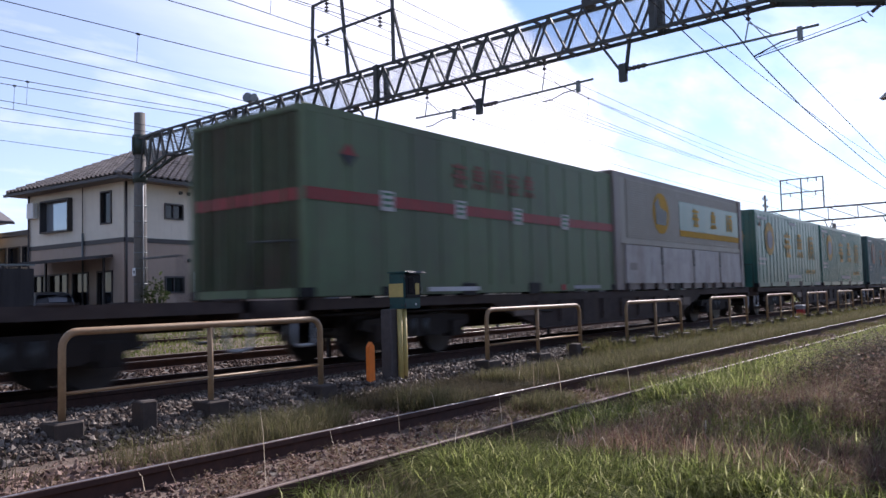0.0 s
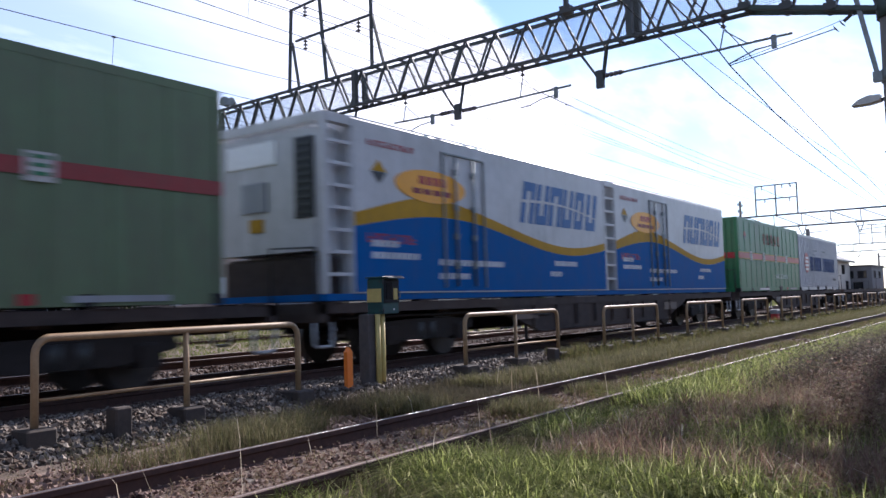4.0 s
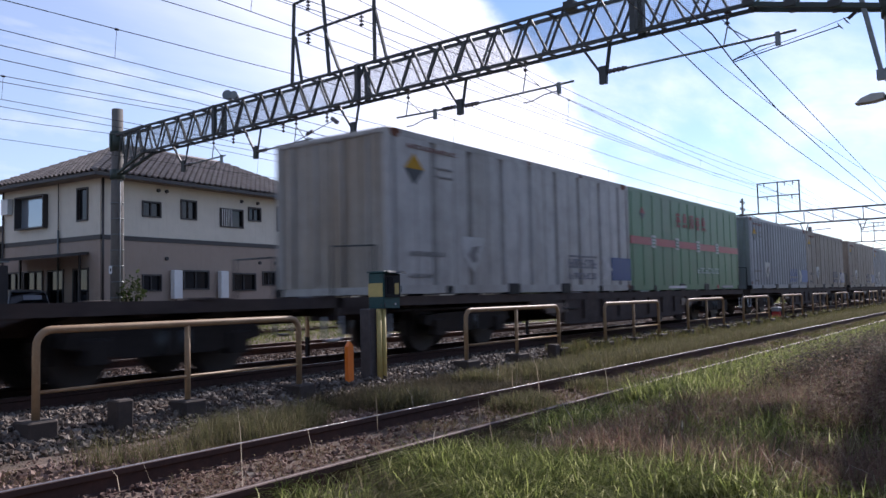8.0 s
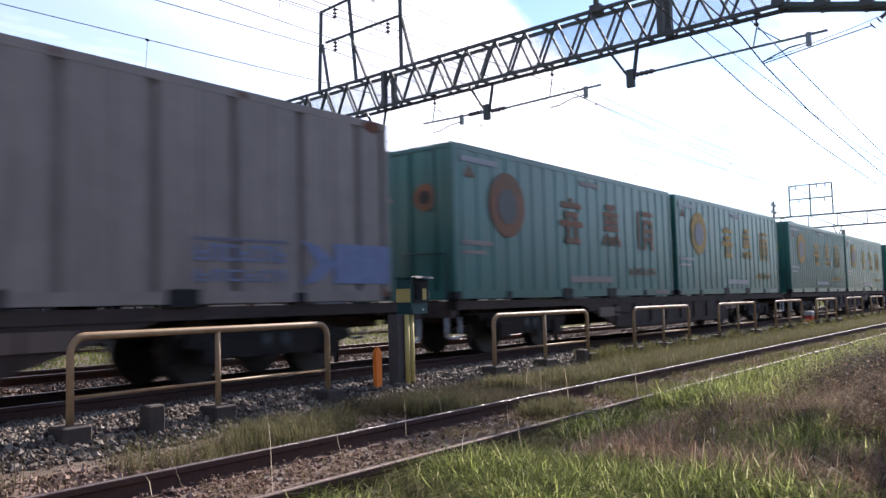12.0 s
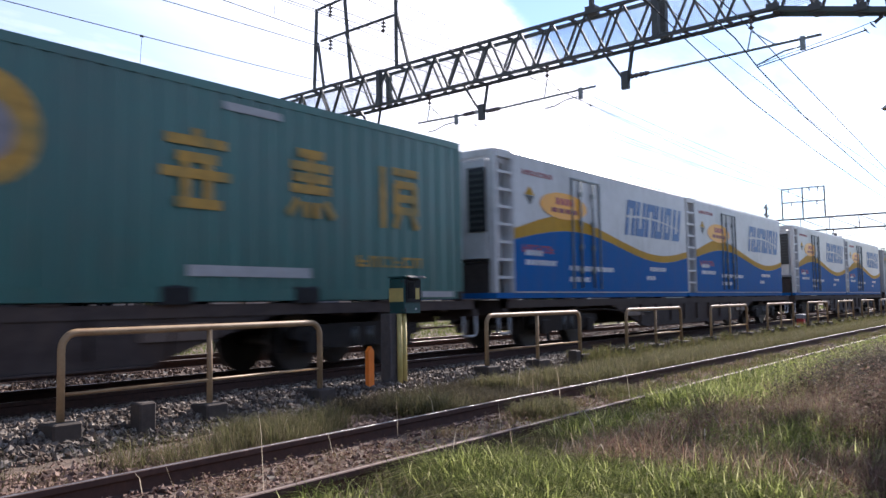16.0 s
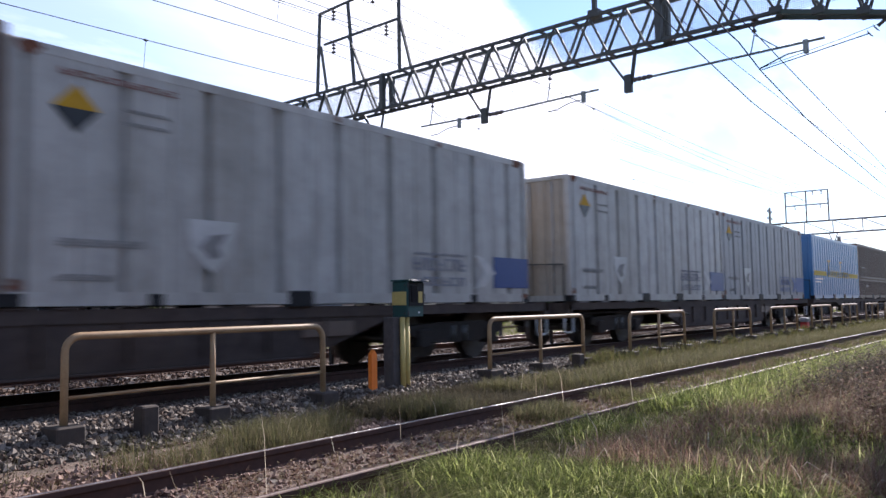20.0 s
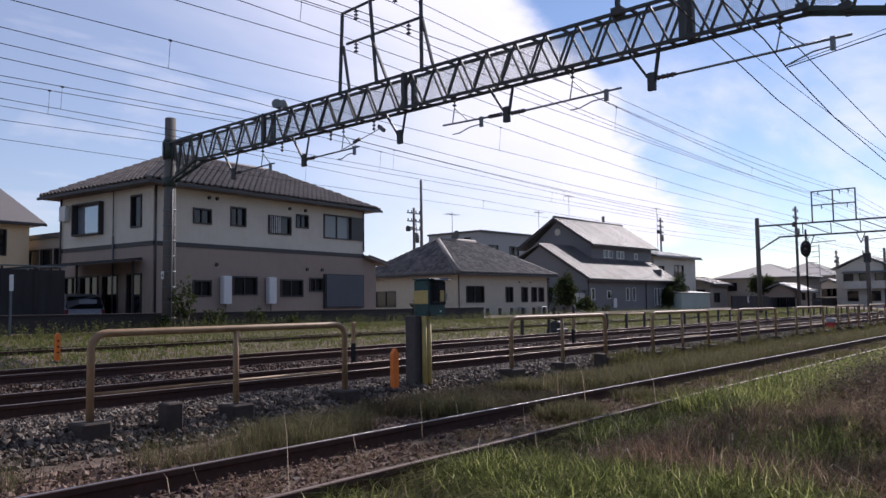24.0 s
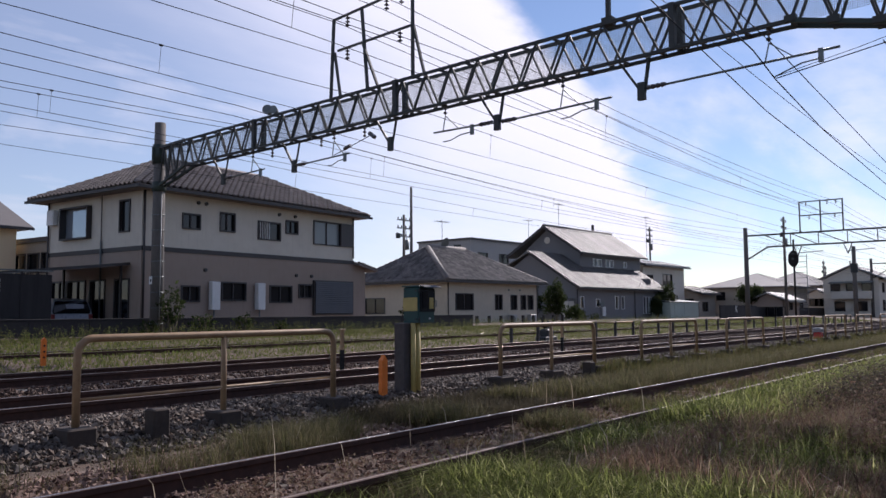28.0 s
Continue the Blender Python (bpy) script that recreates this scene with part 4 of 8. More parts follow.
    part("number_plate_blank", Geo().box(-0.262, -0.245, 25.5, 25.68, 2.0, 2.27), "white", t, "small white plate with dark bars")
    part("plate_bar", Geo().box(-0.267, -0.2625, 25.53, 25.6, 2.08, 2.18), "black", t)
    for k in range(8):
        part("cable_band", Geo().tube((0, 25.6, 0.6 + k * 0.55), (0, 25.6, 0.63 + k * 0.55), 0.237, 16), "galv", t)


make_gantry()


def make_far_gantry(x, y0, y1, label):
    t = thing("overhead_line_gantry", label, "line gantry", (x, 0, 0), group="distant gantries")
    for y in (y0, y1):
        part("pole", Geo().tube((0, y, -0.6), (0, y, 7.5), 0.2, 16, 0.16), "pole", t)
    part("chord", Geo().bar((0, y1, 6.85), (0, y0, 6.85), 0.12, 0.12), "steel_dark", t)
    part("chord", Geo().bar((0, y1 + 1.6, 5.9), (0, y0 - 1.6, 5.9), 0.12, 0.12), "steel_dark", t)
    part("haunch", Geo().bar((0, y0, 4.9), (0, y0 - 1.7, 5.9), 0.1, 0.1), "steel_dark", t)
    part("haunch", Geo().bar((0, y1, 4.9), (0, y1 + 1.7, 5.9), 0.1, 0.1), "steel_dark", t)
    n = 8
    for k in range(n):
        ya = y0 - 1.4 - (y0 - y1 - 2.8) * k / n
        yb = y0 - 1.4 - (y0 - y1 - 2.8) * (k + 1) / n
        part("lacing_bar", Geo().bar((0, ya, 6.85), (0, yb, 5.9), 0.06, 0.06), "steel_dark", t)
        part("lacing_bar", Geo().bar((0, yb, 6.85), (0, yb, 5.9), 0.06, 0.06), "steel_dark", t)
    for y in (16.28, 14.8, 13.25):
        part("mast", Geo().bar((0, y, 6.85), (0, y, 9.2), 0.09, 0.09), "steel_dark", t)
    for z in (9.2, 8.15):
        part("feeder_crossarm", Geo().bar((0, 16.3, z), (0, 13.2, z), 0.08, 0.08), "steel_dark", t)
    for y, z in ((15.8, 9.2), (14.3, 9.2), (13.7, 9.2), (15.6, 8.15), (13.8, 8.15)):
        o = part("feeder_insulator", insulator(0.07), "porcelain", t)
        o.location = (0, y, z)
    for y in (13.0, 9.1, 16.5):
        part("support_leg", Geo().bar((0, y, 5.1), (0, y - 0.3, 5.9), 0.07, 0.06), "steel_dark", t)
        part("support_leg", Geo().bar((0, y, 5.1), (0, y + 0.3, 5.9), 0.07, 0.06), "steel_dark", t)
        part("arm", Geo().tube((0, y, 5.3), (0, y - 1.8, 5.4), 0.03, 6), "galv", t)


for x in (65.0, 115.0, 165.0, 215.0):
    make_far_gantry(x, 20.4, 1.6, "distant steel lattice gantry with feeder wire frame")

SUPPORTS = [-85.0, -35.0, 15.2, 65.0, 115.0, 165.0, 215.0]


def wire(name, label, pts, r):
    solid(name, Geo().pipe(pts, r, 5), "wire", label, "wire", "overhead wires")




def make_catenary(y, zc, zm, sag):
    t = thing("catenary_wire", "overhead contact wire with messenger wire and droppers", "overhead wire", (0, 0, 0), group="overhead wires")
    cpts, mpts = [], []
    for i in range(len(SUPPORTS) - 1):
        a, b = SUPPORTS[i], SUPPORTS[i + 1]
        for k in range(10):
            u = k / 10
            x = a + (b - a) * u
            zig = 0.12 * math.cos(math.pi * (i + u))
            cpts.append((x, y + zig, zc))
            mpts.append((x, y + zig * 0.5, zm - 4 * sag * u * (1 - u)))
            if -30 < x < 130 and k % 2 == 0:
                v = u + 0.05
                zg = 0.12 * math.cos(math.pi * (i + v))
                d = part("dropper", Geo().tube((x + 0.05 * (b - a), y + zg, zc), (x + 0.05 * (b - a), y + zg * 0.5, zm - 4 * sag * v * (1 - v)), 0.004, 4), "wire", t)
                part("dropper_clamp", Geo().tube((x + 0.05 * (b - a) - 0.03, y + zg * 0.5, zm - 4 * sag * v * (1 - v)), (x + 0.05 * (b - a) + 0.03, y + zg * 0.5, zm - 4 * sag * v * (1 - v)), 0.02, 6), "wire", d)
    part("contact_wire", Geo().pipe(cpts, 0.0065, 5), "wire", t)
    part("messenger_wire", Geo().pipe(mpts, 0.0075, 5), "wire", t)


for y, zc, zm in ((8.72, 5.12, 5.78), (12.15, 5.1, 5.8), (16.05, 5.03, 5.7), (16.6, 5.02, 5.72), (20.0, 5.05, 5.7)):
    make_catenary(y, zc, zm, 0.42)


def make_feeder(y, z, sag, r, near_sag):
    """A feeder over all spans; the span before the near gantry has its own sag."""
    pts = []
    for i in range(len(SUPPORTS) - 1):
        a, b = SUPPORTS[i], SUPPORTS[i + 1]
        s = near_sag if b < 20 else sag
        for k in range(10):
            u = k / 10
            pts.append((a + (b - a) * u, y, z - 4 * s * u * (1 - u)))
    wire("feeder_wire", "thin dark feeder wire strung between gantries", pts, r)


for y, z, near_sag in ((15.45, 8.85, 0.5), (13.95, 8.93, 0.5), (13.4, 8.95, 0.5), (15.45, 7.92, 0.4), (13.45, 7.95, 0.5), (7.33, 8.4, 0.5), (20.0, 7.35, 0.02), (20.0, 7.0, 0.02)):
    make_feeder(y, z, 0.5, 0.0105, near_sag)
# siding wires drift sideways towards the turnout; a slack wire comes down beside them
wire("contact_wire", "thick dark contact wire over the siding", [(-40, 3.0, 5.2), (0, 3.4, 5.15), (13, 3.85, 5.1), (14.9, 4.03, 5.08), (19.7, 4.35, 5.08), (30.5, 4.75, 5.08), (65, 5.8, 5.1), (115, 7.4, 5.1)], 0.012)
wire("messenger_wire", "dark messenger wire over the siding", [(-40, 3.1, 5.7), (-10, 3.5, 5.4), (5, 3.8, 5.55), (14.8, 4.1, 5.8), (18, 4.15, 5.69), (28, 4.4, 5.5), (45, 5.0, 5.42), (65, 5.8, 5.8), (115, 7.4, 5.8)], 0.01)
wire("slack_wire", "thick dark wire descending from the gantry", [(-30, 5.4, 11.5), (0, 5.5, 7.9), (10, 5.5, 6.65), (14.9, 5.5, 6.08), (19.4, 5.5, 5.64), (26, 5.5, 5.34), (35.2, 5.5, 5.12), (65, 5.6, 5.0)], 0.012)
wire("guy_wire", "thin anchor wire of the siding line", [(14.75, 4.03, 5.1), (14.7, 2.6, 5.35), (14.6, 1.8, 5.5)], 0.006)


# ---- unseen plain wall added to close the near side and darken container reflections ----
def make_back_wall():
    t = thing("wall_south", "plain unseen concrete wall added to close the near side", "wall", (0, -16.0, 0), kind="structure")
    part("wall_panel", Geo().box(-80, 140, -0.25, 0, -0.6, 5.2), "concrete", t)
    part("coping", Geo().box(-80, 140, -0.3, 0.05, 5.2, 5.3), "concrete", t)


make_back_wall()


# ---- houses ----
def wall_with_holes(u0, u1, z0, z1, holes, thick):
    """One upright wall along u, outer face at v = 0, thick towards +v, with rectangular holes right through."""
    us = sorted({u0, u1, *[h[0] for h in holes], *[h[1] for h in holes]})
    zs = sorted({z0, z1, *[h[2] for h in holes], *[h[3] for h in holes]})
    n, m = len(us) - 1, len(zs) - 1

    def full(i, j):
        if not (0 <= i < n and 0 <= j < m):
            return False
        cu, cz = (us[i] + us[i + 1]) / 2, (zs[j] + zs[j + 1]) / 2
        return not any(h[0] < cu < h[1] and h[2] < cz < h[3] for h in holes)

    def vid(i, j, k):
        return (j * (n + 1) + i) * 2 + k

    v = [(us[i], k * thick, zs[j]) for j in range(m + 1) for i in range(n + 1) for k in (0, 1)]
    f = []
    for i in range(n):
        for j in range(m):
            if not full(i, j):
                continue
            f.append((vid(i, j, 0), vid(i + 1, j, 0), vid(i + 1, j + 1, 0), vid(i, j + 1, 0)))
            f.append((vid(i, j, 1), vid(i, j + 1, 1), vid(i + 1, j + 1, 1), vid(i + 1, j, 1)))
            for di, dj, a, b in ((-1, 0, (i, j), (i, j + 1)), (1, 0, (i + 1, j), (i + 1, j + 1)), (0, -1, (i, j), (i + 1, j)), (0, 1, (i, j + 1), (i + 1, j + 1))):
                if not full(i + di, j + dj):
                    f.append((vid(*a, 0), vid(*b, 0), vid(*b, 1), vid(*a, 1)))
    return Geo().add(v, f)


def add_window(house, hole, m, frame_mat="trim_dark", split=1, pane="glass", grille=False, proud=0.05):
    """A framed window in a hole; m maps the wall's (u, v, z) to the house."""
    a, b, c, d = hole
    w = part("window", Geo().box(a, b, 0.07, 0.075, c, d), pane, house)
    w.matrix_basis = m
    fw = 0.05
    for bx in ((a - fw, b + fw, d - 0.01, d + fw), (a - fw, b + fw, c - fw, c + 0.01)):
        part("window_frame", Geo().box(bx[0], bx[1], -proud, 0.06, bx[2], bx[3]), frame_mat, w)
    for bx in ((a - fw, a + 0.01), (b - 0.01, b + fw)):
        part("window_frame", Geo().box(bx[0], bx[1], -proud, 0.06, c + 0.012, d - 0.012), frame_mat, w)
    for k in range(1, split + 1):
        u = a + (b - a) * k / (split + 1)
        part("window_bar", Geo().box(u - 0.025, u + 0.025, 0.02, 0.065, c + 0.012, d - 0.012), frame_mat, w)
    if grille:
        for k in range(6):
            u = a + (b - a) * 0.5 * (k + 0.5) / 6
            part("grille_bar", Geo().box(u - 0.012, u + 0.012, -proud - 0.03, -proud - 0.005, c, d), "white", w)
    return w


def hip_roof(house, w, d, z, over, rise, material, name="roof", ends=None):
    """Hip roof over a w x d body with tile ribs; returns the ridge ends."""
    x0, x1, y0, y1 = -over, w + over, -over, d + over
    run = (y1 - y0) / 2
    ym = (y0 + y1) / 2
    xa, xb = ends or (x0 + run, x1 - run)
    a, b = (xa, ym, z + rise), (xb, ym, z + rise)
    g = Geo()
    g.add([(x0, y0, z), (x1, y0, z), (x1, y1, z), (x0, y1, z), a, b, (x0, y0, z - 0.12), (x1, y0, z - 0.12), (x1, y1, z - 0.12), (x0, y1, z - 0.12)],
          [(0, 1, 5, 4), (1, 2, 5), (2, 3, 4, 5), (3, 0, 4), (6, 9, 8, 7), (0, 6, 7, 1), (1, 7, 8, 2), (2, 8, 9, 3), (3, 9, 6, 0)])
    r = part(name, g, material, house)
    return r, a, b, (x0, x1, y0, y1)


def tile_rows(roof, p, q, a, b, material, step=0.3, rows=True):
    """Rounded tile ribs up a roof plane between the eave p-q and the ridge a-b."""
    p, q, a, b = Vector(p), Vector(q), Vector(a), Vector(b)
    u = (q - p).normalized()
    n = u.cross(((a + b) / 2 - (p + q) / 2)).normalized()
    if n.z < 0:
        n = -n
    L = (q - p).length
    ta, tb = (a - p).dot(u), (b - p).dot(u)
    up = (a - p) - u * ta
    g = Geo()
    k = step / 2
    while k < L:
        f = 1.0
        if k < ta:
            f = k / ta
        elif k > tb:
            f = (L - k) / max(1e-6, L - tb)
        base = p + u * k
        top = base + up * f
        if f > 0.04:
            g.bar(base + n * 0.02, top + n * 0.02, step * 0.42, 0.05)
        k += step
    tagged(part("tile_ribbing", g, material, roof), kind="stuff")
    m = int(up.length / 0.28)
    cg = Geo()
    for j in range(m):
        f = (j + 0.02) / m
        s, e = max(0, ta) * f, L - max(0, L - tb) * f
        if e - s > 0.1:
            cg.bar(p + u * s + up * f + n * 0.012, p + u * e + up * f + n * 0.012, 0.05, 0.03)
    tagged(part("tile_coursing", cg, material, roof), kind="stuff")


def ridge(roof, p, q, material, r=0.11):
    part("ridge_cap", Geo().tube(p, q, r, 8), material, roof)


def single_tiles(roof, p, q, a, b, material, count):
    """Curved tiles laid one by one up a roof plane, the lower rows as pieces of their own, the rest joined."""
    p, q, a, b = Vector(p), Vector(q), Vector(a), Vector(b)
    u = (q - p).normalized()
    L = (q - p).length
    ta, tb = (a - p).dot(u), (b - p).dot(u)
    up = (a - p) - u * ta
    w = up.normalized()
    n = u.cross(w)
    wide, tall = 0.29, 0.3
    prof = [(-0.145, 0.012), (-0.09, 0.085), (-0.03, 0.105), (0.03, 0.045), (0.09, 0.008), (0.147, 0.012)]

    def shape(g, o):
        v = [o + u * x + n * (h + dz) + w * y for y, dz in ((0, 0.048), (tall * 1.08, 0.002)) for x, h in prof]
        v += [o + u * x + n * (h + 0.01) for x, h in prof]
        m = len(prof)
        g.add(v, [(i, i + 1, m + i + 1, m + i) for i in range(m - 1)] + [(2 * m + i, 2 * m + i + 1, i + 1, i) for i in range(m - 1)])
        return g

    tile = shape(Geo(), Vector((0, 0, 0))).mesh("roof_tile", M[material])
    rest = Geo()
    made = 0
    for j in range(int(up.length / tall)):
        f = j * tall / up.length
        s, e = ta * f + 0.15, L - (L - tb) * f - 0.15
        k = s
        while k < e:
            o = p + u * k + w * (j * tall)
            if made < count:
                part("roof_tile", tile, None, roof).location = o
                made += 1
            else:
                shape(rest, o)
            k += wide
    tagged(part("upper_tiling", rest, material, roof), kind="stuff")


M["shutter_blue"] = mat("blue_grey_shutter", (0.075, 0.082, 0.1), 0.5, 0, 0.15, 8)


def house_one():
    h = thing("house", "two-storey house with white upper, brown lower stucco, tiled hip roof", "house", (16.95, 28.0, 0), 3.3)
    W, D, belt, eave = 12.2, 6.65, 3.5, 5.75
    front = Matrix.Identity(4)
    left = Matrix.Translation((0, D, 0)) @ pose(0, 0, 0, rz=-90)
    up = [(1.87, 2.68, 4.43, 4.98), (3.76, 4.5, 4.46, 5.2), (5.87, 7.15, 4.27, 5.02), (7.55, 8.25, 4.65, 5.2), (9.37, 11.2, 4.28, 5.36)]
    low = [(1.87, 2.7, 1.47, 2.05), (3.89, 5.15, 1.53, 2.25), (6.6, 7.9, 1.46, 2.17), (8.4, 9.2, 1.7, 2.27), (9.35, 12.05, 0.92, 2.47)]
    lup = [(D - 5.41, D - 3.45, 4.1, 5.35), (D - 1.42, D - 0.8, 4.2, 5.4)]
    llow = [(0.3, 1.5, 0.3, 2.3), (1.65, 2.9, 0.3, 2.3), (3.3, 4.3, 0.6, 2.3), (5.0, 5.9, 0.2, 2.3)]
    g = wall_with_holes(0, W, belt, eave, up, 0.18)
    part("upper_wall", g, "wall_white", h, "off-white stucco")
    part("lower_wall", wall_with_holes(0, W + 0.95, 0.1, belt, low, 0.18), "wall_brown", h, "grey-brown stucco")
    o = part("upper_wall", wall_with_holes(0.0, D - 0.185, belt, eave, lup, 0.18), "wall_white", h, "off-white stucco"); o.matrix_basis = left
    o = part("lower_wall", wall_with_holes(0.0, D - 0.185, 0.1, belt, llow, 0.18), "wall_brown", h, "grey-brown stucco"); o.matrix_basis = left
    part("back_wall", Geo().box(0.2, W, D - 0.18, D, 0.1, eave), "wall_white", h)
    part("side_wall", Geo().box(W - 0.18, W, 0.19, D - 0.19, 0.1, eave), "wall_white", h)
    part("annex_wall", Geo().box(W, W + 0.95, 0.19, 3.0, 0.1, belt - 0.02), "wall_brown", h)
    part("belt", Geo().box(-0.03, W + 0.03, -0.03, 0.0, belt - 0.1, belt + 0.08), "trim_dark", h, "dark brown band between storeys")
    part("belt", Geo().box(-0.03, -0.002, 0.0, D, belt - 0.1, belt + 0.08), "trim_dark", h, "dark brown band between storeys")
    for hole, sp, gr, pane in ((up[0], 1, False, "glass"), (up[1], 1, False, "glass"), (up[2], 1, True, "glass"), (up[3], 1, False, "glass"), (up[4], 1, False, "glass_pale")):
        add_window(h, hole, front, split=sp, grille=gr, pane=pane)
    for hole in low[:4]:
        add_window(h, hole, front, split=1)
    add_window(h, low[4], front, split=3, pane="glass", proud=0.12)
    part("shutter", Geo().box(11.22, 12.15, -0.09, -0.02, 4.25, 5.4), "trim_dark", h, "dark closed shutter")
    for k in range(16):
        part("shutter_slat", Geo().box(9.38, 12.02, -0.15, -0.13, 0.95 + k * 0.095, 1.036 + k * 0.095), "shutter_blue", h)
    add_window(h, lup[0], left, split=0, pane="glass_sky", proud=0.22)
    add_window(h, lup[1], left, split=0)
    for hole in llow:
        add_window(h, hole, left, split=1 if hole[0] < 3 else 0)
    for u in (3.15, 5.64):
        b = part("water_heater", Geo().bevelbox(u, u + 0.44, -0.3, -0.04, 1.12, 2.28, 0.03), "white", h, "white wall-hung water heater")
        part("heater_pipe", Geo().tube((u + 0.22, -0.15, 0.3), (u + 0.22, -0.15, 1.12), 0.03, 8), "galv", b)
    for u, z in ((2.6, 5.5), (3.0, 5.5), (7.1, 5.45), (8.1, 5.45), (3.0, 2.75), (8.2, 2.7), (9.2, 2.7)):
        part("vent_hood", Geo().tube((u, -0.08, z), (u, 0.01, z), 0.07, 10, 0.085), "trim_dark", h)
    part("downpipe", Geo().tube((0.06, -0.07, 0.2), (0.06, -0.07, eave), 0.045, 8), "trim_dark", h, "dark rainwater pipe")
    part("downpipe", Geo().tube((W - 0.06, -0.07, 3.7), (W - 0.06, -0.07, eave), 0.04, 8), "trim_dark", h, "dark rainwater pipe")
    part("downpipe", Geo().tube((-0.07, 2.6, 0.2), (-0.07, 2.6, 3.9), 0.04, 8), "galv", h)
    part("downpipe", Geo().tube((-0.07, 2.6, 3.9), (-0.07, 2.6, eave), 0.02, 8), "trim_dark", h)
    part("downpipe", Geo().tube((-0.07, D - 0.1, 0.2), (-0.07, D - 0.1, eave), 0.04, 8), "trim_dark", h)
    roof, a, b, (x0, x1, y0, y1) = hip_roof(h, W, D, eave + 0.1, 0.62, 1.95, "tile_brown")
    z = eave + 0.1
    single_tiles(roof, (x0, y0, z), (x1, y0, z), a, b, "tile_brown", 300)
    single_tiles(roof, (x0, y1, z), (x0, y0, z), a, a, "tile_brown", 60)
    ridge(roof, a, b, "tile_brown")
    for c in ((x0, y0, z), (x0, y1, z)):
        ridge(roof, c, a, "tile_brown", 0.09)
    for c in ((x1, y0, z), (x1, y1, z)):
        ridge(roof, c, b, "tile_brown", 0.09)
    part("meter_cabinet", Geo().bevelbox(-0.26, -0.02, D - 0.75, D - 0.25, 4.75, 5.4, 0.03), "white", h, "pale grey wall box")
    part("gutter", Geo().box(x0 - 0.08, x1 + 0.08, y0 - 0.1, y0, z - 0.14, z - 0.03), "trim_dark", h)
    part("gutter", Geo().box(x0 - 0.1, x0, y0 - 0.1, y1 + 0.1, z - 0.14, z - 0.03), "trim_dark", h)
    an = Geo().add([(W, -0.4, 3.45), (W + 1.5, -0.4, 3.15), (W + 1.5, 3.3, 3.15), (W, 3.3, 3.6), (W, -0.4, 3.35), (W + 1.5, -0.4, 3.05), (W + 1.5, 3.3, 3.05), (W, 3.3, 3.5)],
                   [(0, 1, 2, 3), (4, 7, 6, 5), (0, 4, 5, 1), (1, 5, 6, 2), (2, 6, 7, 3), (3, 7, 4, 0)])
    r2 = part("porch_roof", an, "tile_brown", h)
    for k in range(12):
        part("roof_tile", Geo().bar((W + 0.02, -0.35 + k * 0.31, 3.5 + 0.012 * k), (W + 1.5, -0.35 + k * 0.31, 3.19), 0.13, 0.06), "tile_brown", r2)


house_one()


def make_carport():
    t = thing("carport", "dark metal carport roof on thin posts", "carport", (13.25, 28.7, 0.1), 3.3)
    part("roof_sheet", Geo().slab([(0, -0.3, 2.35), (3.6, -0.3, 2.75), (3.6, 4.4, 2.75), (0, 4.4, 2.35)], (0, 0, 0.05)), "trim_dark", t)
    for k in range(6):
        part("roof_rib", Geo().bar((0.0, -0.25 + k * 0.92, 2.43), (3.6, -0.25 + k * 0.92, 2.83), 0.05, 0.06), "trim_dark", t)
    for x in (0.15, 3.4):
        for y in (0.0, 4.0):
            part("post", Geo().box(x - 0.04, x + 0.04, y - 0.04, y + 0.04, 0, 2.4 + x * 0.1), "trim_dark", t)


make_carport()


def make_dark_fence():
    t = thing("panel_fence", "tall dark slatted privacy fence beside the house", "fence", (4.0, 28.2, 0.1), 0)
    for k in range(9):
        x = k * 1.075
        part("post", Geo().box(x, x + 0.06, 0, 0.06, -0.2, 2.35), "netting", t)
        part("panel", Geo().box(x + 0.065, x + 1.07, 0.02, 0.04, 0.05, 2.25), "netting", t)
    part("top_rail", Geo().box(0, 9.7, -0.01, 0.07, 2.352, 2.4), "galv", t, "pale top rail")


M["netting"] = mat("dark_netting", (0.032, 0.028, 0.028), 0.9, 0, 0.4, 3, c2=(0.035, 0.03, 0.028), stretch=(1, 1, 0.15))
make_dark_fence()
make_board_fence()


def make_sign_stake():
    t = thing("sign_stake", "thin white-topped stake by the dark wall", "stake", (10.75, 25.6, 0.0))
    part("stake", Geo().box(-0.03, 0.03, -0.03, 0.03, -0.2, 2.0), "galv", t)
    part("plate", Geo().box(-0.06, 0.06, -0.045, -0.032, 1.55, 2.05), "white", t)


make_sign_stake()


